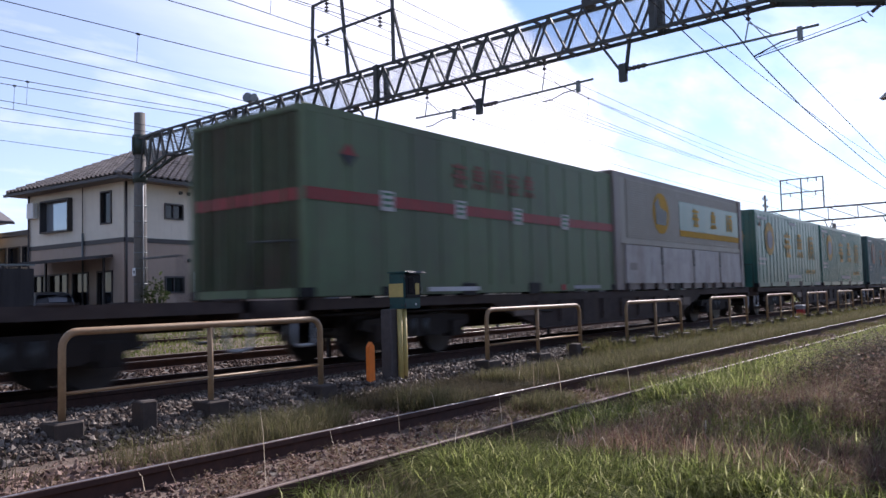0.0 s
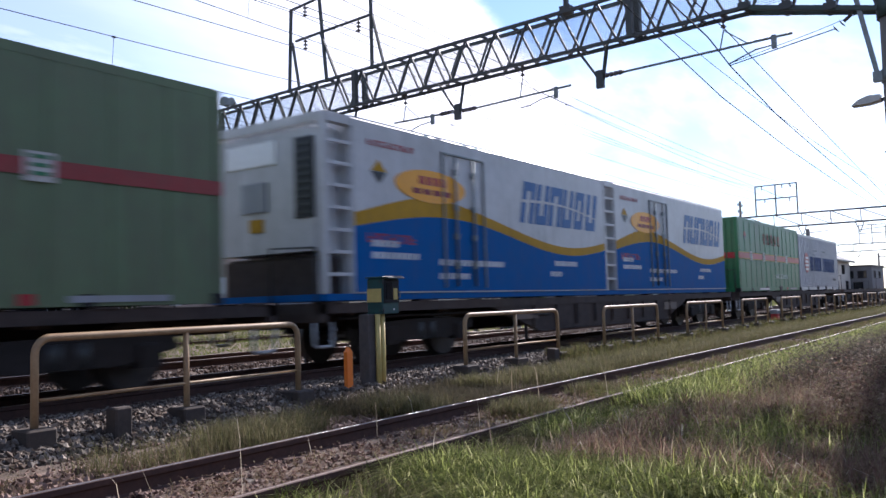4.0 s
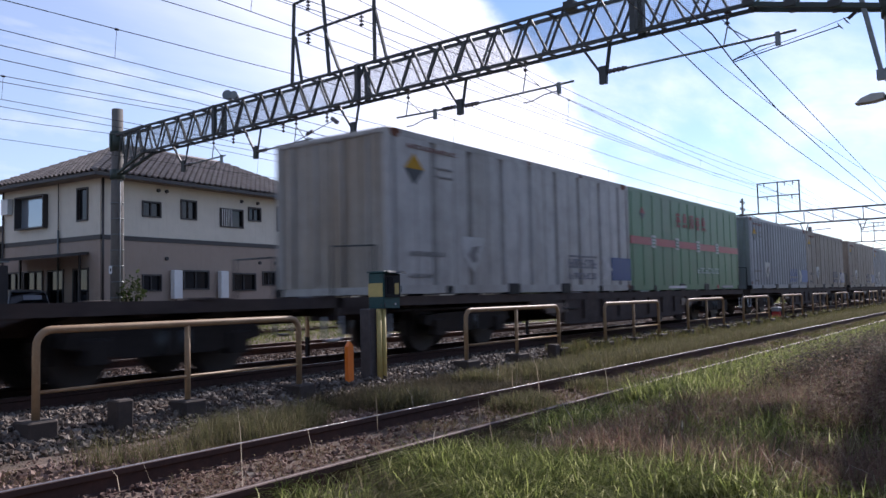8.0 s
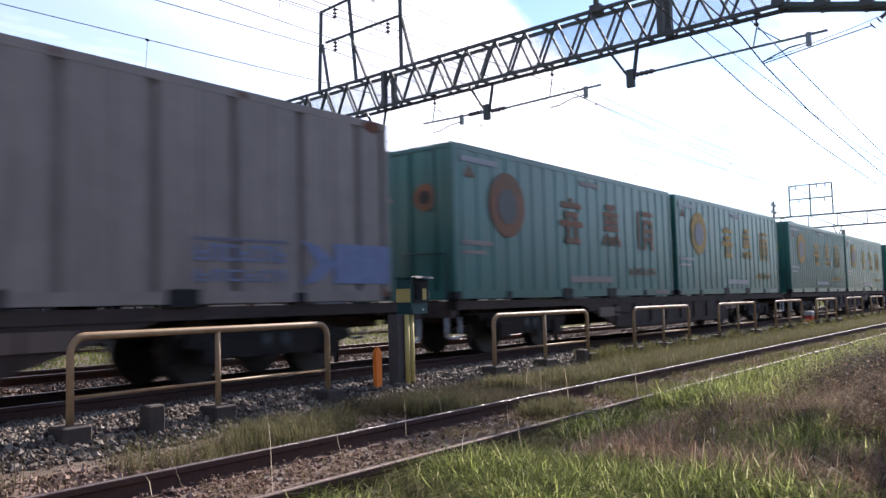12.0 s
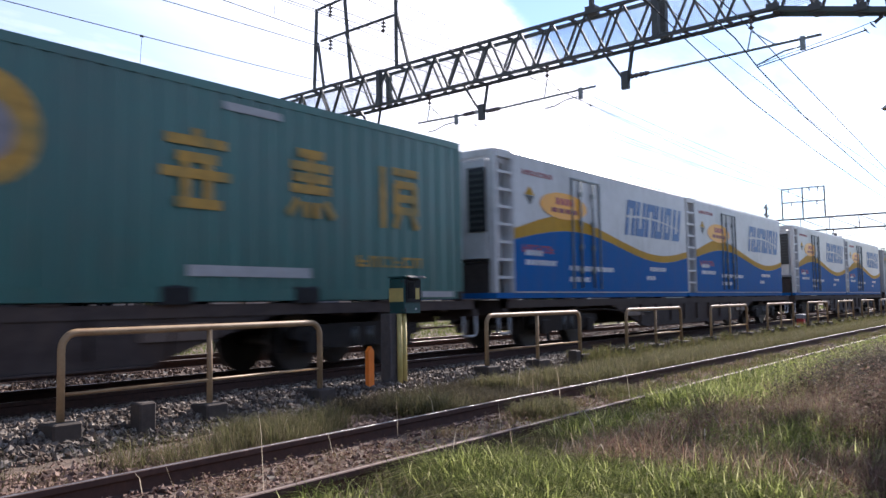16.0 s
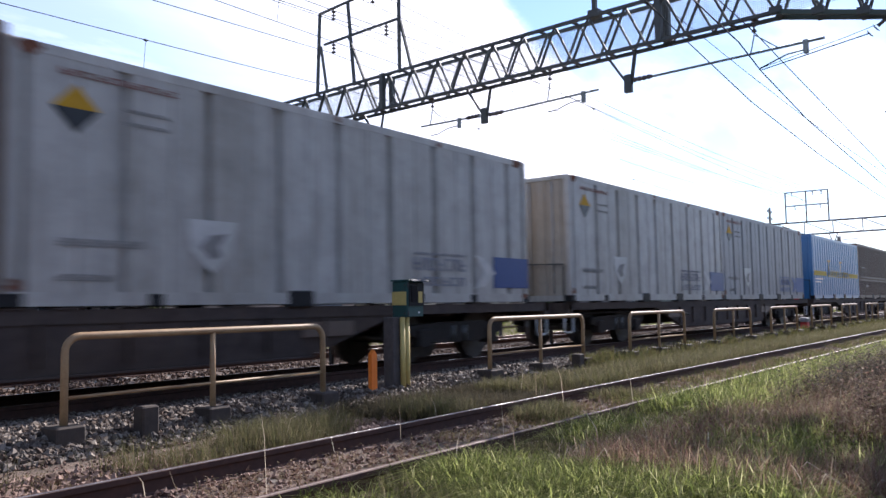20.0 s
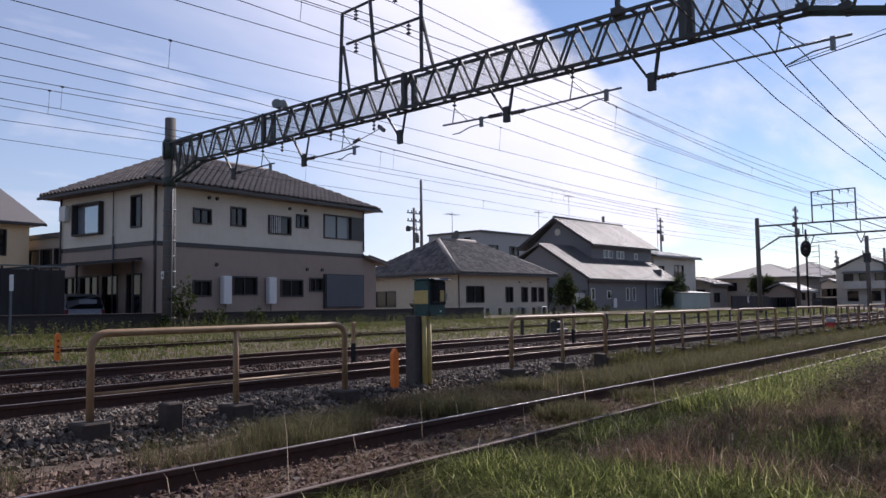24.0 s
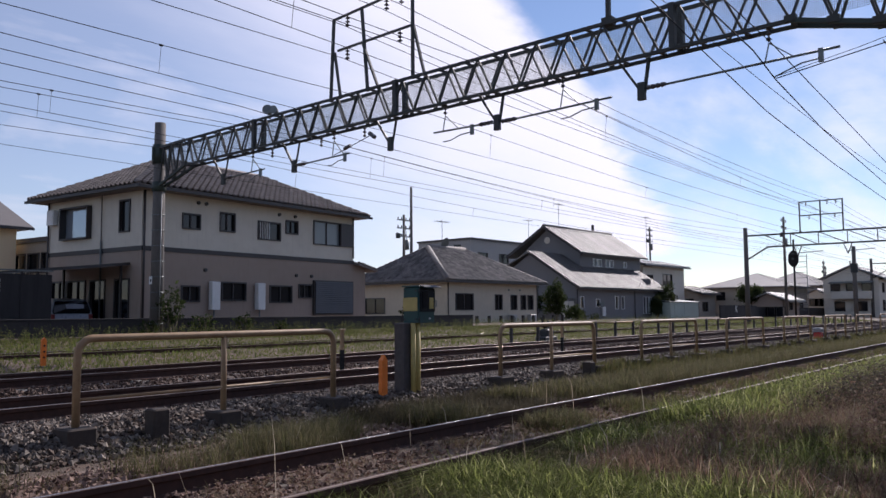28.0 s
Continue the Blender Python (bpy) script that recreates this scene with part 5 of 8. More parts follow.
def make_car():
    t = thing("parked_car", "silver-white compact van parked under the carport", "car", (15.85, 32.1, -0.03), 79)
    prof = [(-1.72, 0.32, 0.7), (-1.8, 0.5, 0.74), (-1.8, 0.8, 0.76), (-1.74, 1.0, 0.74), (-1.62, 1.38, 0.66), (-1.4, 1.56, 0.6), (-0.6, 1.62, 0.58), (0.5, 1.58, 0.58), (0.85, 1.42, 0.62), (1.3, 1.02, 0.72), (1.72, 0.86, 0.72), (1.84, 0.6, 0.7), (1.8, 0.32, 0.68)]
    n = len(prof)
    v = [(x, -w, z) for x, z, w in prof] + [(x, w, z) for x, z, w in prof]
    f = [(i, i + 1, n + i + 1, n + i) for i in range(n - 1)] + [tuple(range(n - 1, -1, -1)), tuple(range(n, 2 * n)), (n - 1, 0, n, 2 * n - 1)]
    part("body", Geo().add(v, f), "car_silver", t, "silver white bodywork")
    part("windscreen", Geo().slab([(0.9, -0.56, 1.41), (1.28, -0.64, 1.07), (1.28, 0.64, 1.07), (0.9, 0.56, 1.41)], (0.02, 0, 0.015)), "glass", t)
    part("rear_window", Geo().slab([(-1.75, -0.66, 1.02), (-1.71, -0.69, 1.1), (-1.635, -0.62, 1.37), (-1.5, -0.56, 1.49), (-1.5, 0.56, 1.49), (-1.635, 0.62, 1.37), (-1.71, 0.69, 1.1), (-1.75, 0.66, 1.02)], (-0.02, 0, 0.01)), "glass", t)
    part("rear_wiper", Geo().bar((-1.79, 0.0, 1.04), (-1.74, -0.3, 1.2), 0.02, 0.02), "black", t)
    part("rear_plate", Geo().box(-1.825, -1.805, -0.17, 0.17, 0.66, 0.78), "yellow", t, "blank yellow plate")
    for s in (-1, 1):
        part("side_window", Geo().slab([(-1.45, s * 0.762, 1.03), (0.7, s * 0.762, 1.03), (0.5, s * 0.69, 1.45), (-1.35, s * 0.69, 1.42)], (0, s * 0.012, 0)), "glass", t)
        part("tail_light", Geo().bevelbox(-1.83, -1.74, min(s * 0.62, s * 0.75), max(s * 0.62, s * 0.75), 0.7, 1.0, 0.01), "g_darkred", t)
        part("headlight", Geo().bevelbox(1.68, 1.83, min(s * 0.46, s * 0.7), max(s * 0.46, s * 0.7), 0.62, 0.76, 0.01), "glass_pale", t)
        part("mirror", Geo().bevelbox(0.75, 0.9, min(s * 0.78, s * 0.92), max(s * 0.78, s * 0.92), 1.05, 1.2, 0.02), "car_silver", t)
        for x in (-1.1, 1.15):
            w = part("wheel", Geo().disc((x, s * 0.7 - 0.06, 0.28), 0.28, 0.12, 18), "black", t)
            part("rim", Geo().disc((x, s * 0.7 + s * 0.065, 0.28), 0.17, 0.01, 14), "galv", w)
    part("bumper", Geo().bevelbox(1.78, 1.9, -0.7, 0.7, 0.3, 0.55, 0.02), "car_silver", t)
    part("rear_bumper", Geo().bevelbox(-1.88, -1.78, -0.74, 0.74, 0.34, 0.6, 0.02), "car_silver", t)


M["car_silver"] = mat("silver_car_paint", (0.3, 0.31, 0.34), 0.3, 0.3, 0.04, 10)
make_car()


def house_two():
    h = thing("house", "single-storey cream house with grey clay tiled hip roof", "house", (43.7, 34.0, 0), -4.0)
    W, D, eave = 10.55, 9.4, 3.05
    holes = [(0.9, 2.75, 1.14, 2.24), (5.3, 6.1, 1.14, 2.2), (7.2, 7.9, 1.14, 2.2), (8.45, 9.05, 1.14, 2.2), (9.35, 10.0, 1.14, 2.2)]
    part("wall", wall_with_holes(0, W, -0.1, eave, holes, 0.16), "wall_cream", h, "cream stucco")
    left = Matrix.Translation((0, D, 0)) @ pose(0, 0, 0, rz=-90)
    lh = [(1.0, 3.2, 0.9, 2.0), (5.4, 6.6, 1.0, 2.1)]
    o = part("wall", wall_with_holes(0, D - 0.165, -0.1, eave, lh, 0.16), "wall_cream", h); o.matrix_basis = left
    part("wall", Geo().box(0.17, W, D - 0.16, D, -0.1, eave), "wall_cream", h)
    part("wall", Geo().box(W - 0.16, W, 0.17, D - 0.17, -0.1, eave), "wall_cream", h)
    for k, hole in enumerate(holes):
        add_window(h, hole, Matrix.Identity(4), split=1 if k < 2 else 0)
    for hole in lh:
        add_window(h, hole, left, split=1)
    roof, a, b, (x0, x1, y0, y1) = hip_roof(h, W, D, eave + 0.1, 0.6, 2.75, "tile_grey", ends=(3.07, 7.35))
    z = eave + 0.1
    single_tiles(roof, (x0, y0, z), (x1, y0, z), a, b, "tile_grey", 60)
    single_tiles(roof, (x0, y1, z), (x0, y0, z), a, a, "tile_grey", 40)
    ridge(roof, a, b, "tile_grey", 0.22)
    ridge(roof, (x0, y0, z), a, "tile_grey", 0.2); ridge(roof, (x0, y1, z), a, "tile_grey", 0.13); ridge(roof, (x1, y0, z), b, "tile_grey", 0.13)
    part("gutter", Geo().box(x0 - 0.05, x1 + 0.05, y0 - 0.1, y0, z - 0.14, z - 0.02), "trim_dark", h)
    part("gutter", Geo().box(x0 - 0.1, x0, y0 - 0.1, y1, z - 0.14, z - 0.02), "trim_dark", h)
    part("downpipe", Geo().tube((0.05, -0.06, 0), (0.05, -0.06, eave), 0.04, 8), "trim_dark", h)
    part("downpipe", Geo().tube((W - 0.05, -0.06, 0), (W - 0.05, -0.06, eave), 0.04, 8), "trim_dark", h)
    for u in (6.6, 9.1):
        c = part("air_conditioner", Geo().bevelbox(u, u + 0.8, -0.45, -0.12, 0.1, 0.75, 0.02), "lamp_cover", h, "pale outdoor air conditioner unit")
        part("fan_grille", Geo().disc((u + 0.32, -0.462, 0.43), 0.24, 0.01, 16), "galv", c)
    for u in (6.9, 8.3):
        part("vent_hood", Geo().tube((u, -0.08, 2.6), (u, 0.01, 2.6), 0.07, 10), "galv", h)


house_two()


def gable(house, x0, x1, y0, y1, ze, zr, yr, material, thick=0.14, name="roof"):
    """A two-pitched roof with its ridge along x at yr."""
    g = Geo()
    for ya, yb in ((y0, yr), (y1, yr)):
        g.slab([(x0, ya, ze), (x1, ya, ze), (x1, yb, zr), (x0, yb, zr)], (0, 0, thick))
    return part(name, g, material, house)


def house_three():
    h = thing("house", "grey two-storey house with stepped gable roofs of glossy tiles", "house", (67.3, 36.0, 0), -3.0)
    W, D = 13.6, 12.0
    low = [(-0.9, -0.3, 1.3, 2.3), (1.95, 2.6, 1.4, 2.1), (5.6, 6.15, 1.2, 2.4), (6.9, 7.4, 1.2, 2.4), (11.5, 12.0, 0.7, 2.4), (12.2, 12.7, 0.7, 2.4), (12.95, 13.4, 0.7, 2.4)]
    part("lower_wall", wall_with_holes(-1.5, 15.4, -0.1, 3.1, low, 0.16), "wall_grey", h)
    for hole in low:
        add_window(h, hole, Matrix.Identity(4), split=0, frame_mat="white")
    part("gable_wall", Geo().slab([(-1.5, 0.165, -0.1), (-1.5, D, -0.1), (-1.5, D, 2.3), (-1.5, 5.1, 6.6), (-1.5, 0.165, 3.45)], (0.16, 0, 0)), "wall_grey", h)
    x0, x1 = 4.0, 16.6
    up = [(6.4, 7.15, 5.6, 6.3), (7.3, 8.1, 5.6, 6.3), (9.0, 9.7, 5.6, 6.3), (9.8, 10.5, 5.6, 6.3), (12.8, 13.4, 5.65, 6.2)]
    o = part("upper_wall", wall_with_holes(x0 + 0.165, x1, 4.6, 6.85, up, 0.16), "wall_grey", h); o.matrix_basis = pose(0, 2.9, 0)
    for hole in up:
        add_window(h, hole, pose(0, 2.9, 0), split=0, pane="glass_pale", frame_mat="white")
    part("upper_gable_wall", Geo().slab([(x0, 2.9, 3.0), (x0, 10.8, 3.0), (x0, 10.8, 6.4), (x0, 6.8, 9.5), (x0, 2.9, 7.0)], (0.16, 0, 0)), "wall_grey", h)
    part("back_wall", Geo().box(0.2, x1, D - 0.16, D, -0.1, 5.4), "wall_grey", h)
    part("side_wall", Geo().box(W - 0.16, W, 0.17, D - 0.17, -0.1, 4.4), "wall_grey", h)
    r1 = gable(h, -1.9, 16.2, -0.6, 12.6, 3.06, 6.66, 5.1, "tile_slate")
    r2 = gable(h, x0 - 0.7, x1 + 0.6, 2.2, 11.6, 6.65, 9.65, 6.8, "tile_slate", name="upper_roof")
    tile_rows(r1, (-1.9, -0.6, 3.2), (16.2, -0.6, 3.2), (-1.9, 5.1, 6.8), (16.2, 5.1, 6.8), "tile_slate", 0.33)
    tile_rows(r2, (x0 - 0.7, 2.2, 6.79), (x1 + 0.6, 2.2, 6.79), (x0 - 0.7, 6.8, 9.79), (x1 + 0.6, 6.8, 9.79), "tile_slate", 0.33)
    ridge(r2, (x0 - 0.7, 6.8, 9.82), (x1 + 0.6, 6.8, 9.82), "tile_slate", 0.16)
    for x, a, b in ((-1.9, (-0.6, 3.2), (5.1, 6.8)), (x0 - 0.7, (2.2, 6.79), (6.8, 9.79)), (x0 - 0.7, (11.6, 6.79), (6.8, 9.79))):
        part("barge_board", Geo().bar((x - 0.03, a[0], a[1] - 0.12), (x - 0.03, b[0], b[1] - 0.12), 0.05, 0.26), "trim_dark", h)
    part("roof_valley", Geo().bar((3.4, -0.6, 3.24), (2.8, 2.2, 5.0), 0.16, 0.06), "trim_dark", r1)
    part("gutter", Geo().box(-1.9, 16.2, -0.72, -0.6, 3.02, 3.16), "trim_dark", h)
    part("downpipe", Geo().tube((-1.45, -0.06, 0), (-1.45, -0.06, 3.0), 0.045, 8), "trim_dark", h)
    part("downpipe", Geo().tube((9.6, -0.06, 0), (9.6, -0.06, 3.0), 0.045, 8), "trim_dark", h)
    part("gable_vent", Geo().disc((0, 0, 0), 0.35, 0.05, 14), "wall_white", h).matrix_basis = pose(x0 - 0.05, 6.8, 8.3, rz=-90)
    part("stove_flue", Geo().tube((15.5, 8.2, 8.0), (15.5, 8.2, 10.9), 0.16, 10), "black", h)
    part("meter_box", Geo().bevelbox(2.9, 3.5, -0.16, -0.01, 0.5, 1.4, 0.02), "white", h)
    part("satellite_dish", Geo().tube((2.55, -0.3, 1.6), (2.6, -0.05, 1.6), 0.28, 14, 0.1), "galv", h)


house_three()


def plain_house(x, y, rz, W, D, eave, rise, wall, roofm, label, kind="hip", wins=(), tiled=True):
    h = thing("house", label, "house", (x, y, 0), rz, group="houses beyond the line")
    holes = list(wins)
    part("wall", wall_with_holes(0, W, -0.1, eave, holes, 0.16), wall, h)
    left = Matrix.Translation((0, D, 0)) @ pose(0, 0, 0, rz=-90)
    lh = [(D * f, D * f + 1.1, eave - 1.6, eave - 0.6) for f in (0.14, 0.42, 0.7)]
    if eave > 4:
        lh += [(D * f, D * f + 1.2, 0.8, 2.0) for f in (0.2, 0.6)]
    o = part("wall", wall_with_holes(0, D - 0.165, -0.1, eave, lh, 0.16), wall, h); o.matrix_basis = left
    part("wall", Geo().box(0.17, W, D - 0.16, D, -0.1, eave), wall, h)
    part("wall", Geo().box(W - 0.16, W, 0.17, D - 0.17, -0.1, eave), wall, h)
    for hole in holes:
        add_window(h, hole, Matrix.Identity(4), split=1 if hole[1] - hole[0] > 0.9 else 0)
    for hole in lh:
        add_window(h, hole, left, split=0)
    if kind == "hip":
        roof, a, b, (x0, x1, y0, y1) = hip_roof(h, W, D, eave + 0.05, 0.6, rise, roofm)
        ridge(roof, a, b, roofm, 0.12)
        if tiled:
            tile_rows(roof, (x0, y0, eave + 0.05), (x1, y0, eave + 0.05), a, b, roofm, 0.4)
    elif kind == "gable":
        roof = gable(h, -0.5, W + 0.5, -0.6, D + 0.6, eave, eave + rise, D / 2, roofm)
        for xx in (0.0, W - 0.16):
            part("gable_wall", Geo().slab([(xx, 0, eave), (xx, D, eave), (xx, D / 2, eave + rise - 0.05)], (0.16, 0, 0)), wall, h)
        tile_rows(roof, (-0.5, -0.6, eave + 0.14), (W + 0.5, -0.6, eave + 0.14), (-0.5, D / 2, eave + rise + 0.14), (W + 0.5, D / 2, eave + rise + 0.14), roofm, 0.4)
    elif kind == "front":
        roof = Geo()
        for xa in (-0.6, W + 0.6):
            roof.slab([(xa, -0.6, eave), (xa, D + 0.5, eave), (W / 2, D + 0.5, eave + rise), (W / 2, -0.6, eave + rise)], (0, 0, 0.15))
        part("roof", roof, roofm, h)
        for yy in (0.0, D - 0.16):
            part("gable_wall", Geo().slab([(0, yy, eave), (W, yy, eave), (W / 2, yy, eave + rise - 0.05)], (0, 0.16, 0)), wall, h)
    else:
        part("roof", Geo().box(-0.15, W + 0.15, -0.15, D + 0.15, eave, eave + 0.25), roofm, h)
    part("gutter", Geo().box(-0.6, W + 0.6, -0.72, -0.62, eave - 0.12, eave), "trim_dark", h)
    return h


M["roof_pale"] = mat("pale_grey_tile", (0.27, 0.25, 0.235), 0.7, 0, 0.25, 9, c2=(0.2, 0.18, 0.165), big=0.5, rand=0.15, island=0.2)
M["flat_slate"] = mat("smooth_slate_roof", (0.17, 0.155, 0.15), 0.7, 0, 0.15, 14, c2=(0.12, 0.105, 0.1), big=0.7)
M["wall_tancream"] = mat("yellow_tan_stucco", (0.8, 0.63, 0.4), 0.9, 0, 0.06, 25, c2=(0.7, 0.54, 0.33), big=0.5, bump=0.2)
plain_house(86.0, 38.6, -3, 10.8, 7.0, 6.2, 0.9, "wall_white", "metal_roof", "pale grey two-storey house with shallow metal roof", "gable", [(1.0, 2.4, 3.9, 5.1), (5.0, 7.4, 4.0, 5.3), (1.0, 2.4, 0.9, 2.1), (6.0, 7.6, 0.9, 2.1)])
plain_house(97.5, 36.5, -3, 5.0, 6.0, 3.0, 1.0, "wall_tan", "tile_slate", "low tan house with shiny grey roof", "gable", [(1.0, 2.6, 0.9, 2.0)])
plain_house(104.0, 28.0, 0, 10.0, 10.0, 3.9, 1.9, "wall_tan", "roof_pale", "beige house with pale grey hip roof", "hip", [(2.0, 3.6, 1.0, 2.2), (6.0, 7.6, 1.0, 2.2)])
plain_house(92.0, 25.0, 0, 6.0, 3.4, 1.9, 0.9, "wall_brown", "metal_roof", "small outbuilding with bright metal roof", "gable", [(2.0, 3.2, 1.0, 2.0)])
plain_house(128.0, 30.0, -3, 12.0, 9.0, 4.6, 2.2, "wall_tan", "roof_pale", "tan two-storey house with brown roof", "hip", [(2.0, 3.6, 2.8, 4.0), (6.0, 7.6, 2.8, 4.0)])
gable_house = plain_house(115.0, 19.6, 0, 13.0, 6.6, 4.9, 1.7, "wall_white", "metal_roof", "pale two-storey house with gable end", "gable", [(2.0, 3.4, 3.2, 4.4), (6.5, 8.5, 3.2, 4.4), (2.0, 3.6, 0.8, 2.2), (9.0, 11.0, 0.8, 2.2)])
balcony = part("balcony", Geo().box(-1.2, -0.004, 0.8, 5.4, 2.35, 2.5), "wall_white", gable_house, "white projecting balcony")
part("balcony_front", Geo().box(-1.2, -1.1, 0.8, 5.4, 2.5, 3.35), "wall_white", balcony)
for _y in (0.8, 5.3):
    part("balcony_side", Geo().box(-1.1, -0.004, _y, _y + 0.1, 2.5, 3.35), "wall_white", balcony)
part("awning", Geo().slab([(-1.5, 0.5, 4.35), (-0.004, 0.5, 4.6), (-0.004, 5.7, 4.6), (-1.5, 5.7, 4.35)], (0, 0, 0.06)), "galv", gable_house, "thin grey awning over the balcony")
plain_house(121.0, 27.4, 0, 9.0, 2.4, 3.1, 0.7, "wall_white", "metal_roof", "low white annex with a bright metal roof", "gable", [(1.0, 2.4, 0.9, 2.0)])
plain_house(128.0, 16.8, 0, 12.0, 6.0, 4.2, 0.2, "wall_grey", "concrete", "grey flat-roofed building far along the line", "flat", [(2.0, 3.4, 2.6, 3.6), (6.5, 8.5, 2.6, 3.6)])
plain_house(11.55, 44.0, 3, 8.0, 8.0, 5.6, 5.2, "wall_tancream", "flat_slate", "cream two-storey house with smooth grey slate hip roof", "hip", [(1.2, 2.4, 3.4, 4.6), (6.15, 6.75, 3.9, 5.2), (1.2, 3.0, 0.8, 2.2)], False)
plain_house(82.0, 60.0, -3, 12.5, 9.0, 10.2, 0.3, "wall_palegrey", "concrete", "grey flat-roofed block behind the houses", "flat", [(1.5, 3.5, 7.4, 8.6), (6.0, 8.0, 7.4, 8.6)])
plain_house(20.2, 41.2, 3, 3.2, 5.0, 4.8, 0.2, "wall_tan", "concrete", "small flat-roofed tan annex", "flat", [(1.0, 2.0, 2.6, 3.6)])


M["shed_green"] = mat("pale_green_sheet", (0.4, 0.47, 0.41), 0.7, 0, 0.12, 8, c2=(0.32, 0.37, 0.32), big=0.6)


def make_shed():
    t = thing("garden_shed", "low pale green garden shed beyond the railing", "shed", (80.5, 33.2, 0.2), -3)
    part("body", Geo().box(0, 7.0, 0, 2.2, -0.2, 1.65), "shed_green", t, "pale green-grey sheet")
    part("roof", Geo().slab([(-0.15, -0.15, 1.66), (7.15, -0.15, 1.66), (7.15, 2.35, 1.95), (-0.15, 2.35, 1.95)], (0, 0, 0.06)), "galv", t)
    for x in (1.0, 3.4):
        part("door", Geo().box(x, x + 2.2, -0.03, -0.004, -0.1, 1.55), "shed_green", t)


make_shed()


def make_small_shed():
    t = thing("small_shed", "pale grey steel storage shed between bushes", "shed", (63.6, 36.5, 0.1), -3)
    part("body", Geo().box(0, 2.6, 0, 1.6, -0.2, 2.0), "wall_grey", t)
    part("roof", Geo().slab([(-0.1, -0.1, 2.01), (2.7, -0.1, 2.01), (2.7, 1.7, 2.15), (-0.1, 1.7, 2.15)], (0, 0, 0.05)), "galv", t)
    part("door", Geo().box(0.3, 1.25, -0.03, -0.004, -0.1, 1.8), "wall_white", t)
    part("door", Geo().box(1.35, 2.3, -0.03, -0.004, -0.1, 1.8), "wall_white", t)


make_small_shed()


# ---- boundary walls, poles, signals ----
def make_wall(x0, x1, y, z1, label, material="concrete"):
    g = Geo()
    k = x0
    t = thing("boundary_wall", label, "wall", (0, y, 0), kind="structure")
    while k < x1 - 0.1:
        e = min(k + 2.0, x1)
        part("wall_panel", Geo().bevelbox(k + 0.006, e - 0.006, 0, 0.15, -0.3, z1, 0.01), material, t)
        k = e
    part("coping", Geo().bevelbox(x0, x1, -0.02, 0.17, z1, z1 + 0.06, 0.01), material, t)


M["wall_block"] = mat("dark_mossy_block", (0.034, 0.031, 0.032), 0.95, 0, 0.3, 14, c2=(0.05, 0.05, 0.04), big=0.8, bump=0.4, rand=0.12)
make_wall(-12.0, 36.0, 26.2, 0.75, "dark mossy concrete block boundary wall", "wall_block")
make_wall(84.0, 150.0, 27.0, 1.2, "dark boundary wall along the line", "wall_block")


def utility_pole(x, y, h, gear, label="concrete utility pole with cross arms and wires"):
    t = thing("utility_pole", label, "utility pole", (x, y, 0), group="utility poles")
    part("shaft", Geo().tube((0, 0, -0.5), (0, 0, h), 0.17, 12, 0.11), "pole", t)
    for k in range(gear):
        z = h - 0.5 - 0.75 * k
        part("crossarm", Geo().box(-0.9, 0.9, -0.05, 0.05, z - 0.05, z + 0.05), "galv", t)
        for x2 in (-0.8, -0.3, 0.3, 0.8):
            o = part("insulator", Geo().tube((x2, 0, z + 0.05), (x2, 0, z + 0.25), 0.05, 8), "porcelain", t)
    if gear > 1:
        part("bracket", Geo().bar((0, 0, h - 2.0), (-0.9, 0, h - 1.7), 0.05, 0.05), "galv", t)
        part("switch_gear", Geo().bevelbox(-1.0, -0.6, -0.15, 0.15, h - 2.2, h - 1.75, 0.04), "steel_dark", t)
        part("cable_drop", Geo().pipe([(0.2, 0, h - 1.0), (0.5, 0.1, h - 2.0), (0.25, 0.1, h - 3.4), (0.18, 0, h - 5.0)], 0.03, 6), "black", t)
        for k in range(9):
            part("step_bolt", Geo().tube((-0.28 if k % 2 else 0.1, 0, 1.8 + k * 0.45), (-0.1 if k % 2 else 0.28, 0, 1.8 + k * 0.45), 0.012, 5), "galv", t)
        part("transformer", Geo().tube((0.35, 0, h - 3.2), (0.35, 0, h - 2.3), 0.25, 14), "galv", t, "grey pole transformer")


utility_pole(54.0, 46.0, 12.1, 0, "tall dark slim pole")
utility_pole(55.3, 48.0, 9.9, 3)
utility_pole(105.0, 46.0, 12.6, 3)
utility_pole(88.5, 23.8, 10.8, 2)
utility_pole(150.0, 34.0, 9.5, 2)
utility_pole(146.0, 29.0, 9.0, 0)
utility_pole(160.0, 36.0, 9.0, 2)


def make_signal():
    t = thing("railway_signal", "black railway signal head on a slim ladder post", "signal", (71.5, 18.5, 0.0))
    part("post", Geo().tube((0, 0, -0.3), (0, 0, 6.9), 0.08, 10), "black", t)
    oval = [(-0.2, 0.42 * math.cos(k * math.pi / 10), 5.27 + 0.7 * math.sin(k * math.pi / 10)) for k in range(20)]
    part("head", Geo().slab(oval, (0.1, 0, 0)), "black", t, "black oval signal head")
    part("lamp_case", Geo().bevelbox(-0.1, 0.2, -0.2, 0.2, 4.7, 5.85, 0.05), "black", t)
    for k in range(3):
        part("lens", Geo().tube((-0.3, 0, 4.8 + k * 0.45), (-0.2, 0, 4.8 + k * 0.45), 0.13, 10), "glass", t)
    part("ladder_rail", Geo().tube((0, -1.0, 0), (0, -1.0, 5.6), 0.03, 6), "galv", t)
    for k in range(12):
        part("rung", Geo().tube((0, -1.0, 0.5 + k * 0.45), (0, 0, 0.5 + k * 0.45), 0.02, 5), "galv", t)


make_signal()


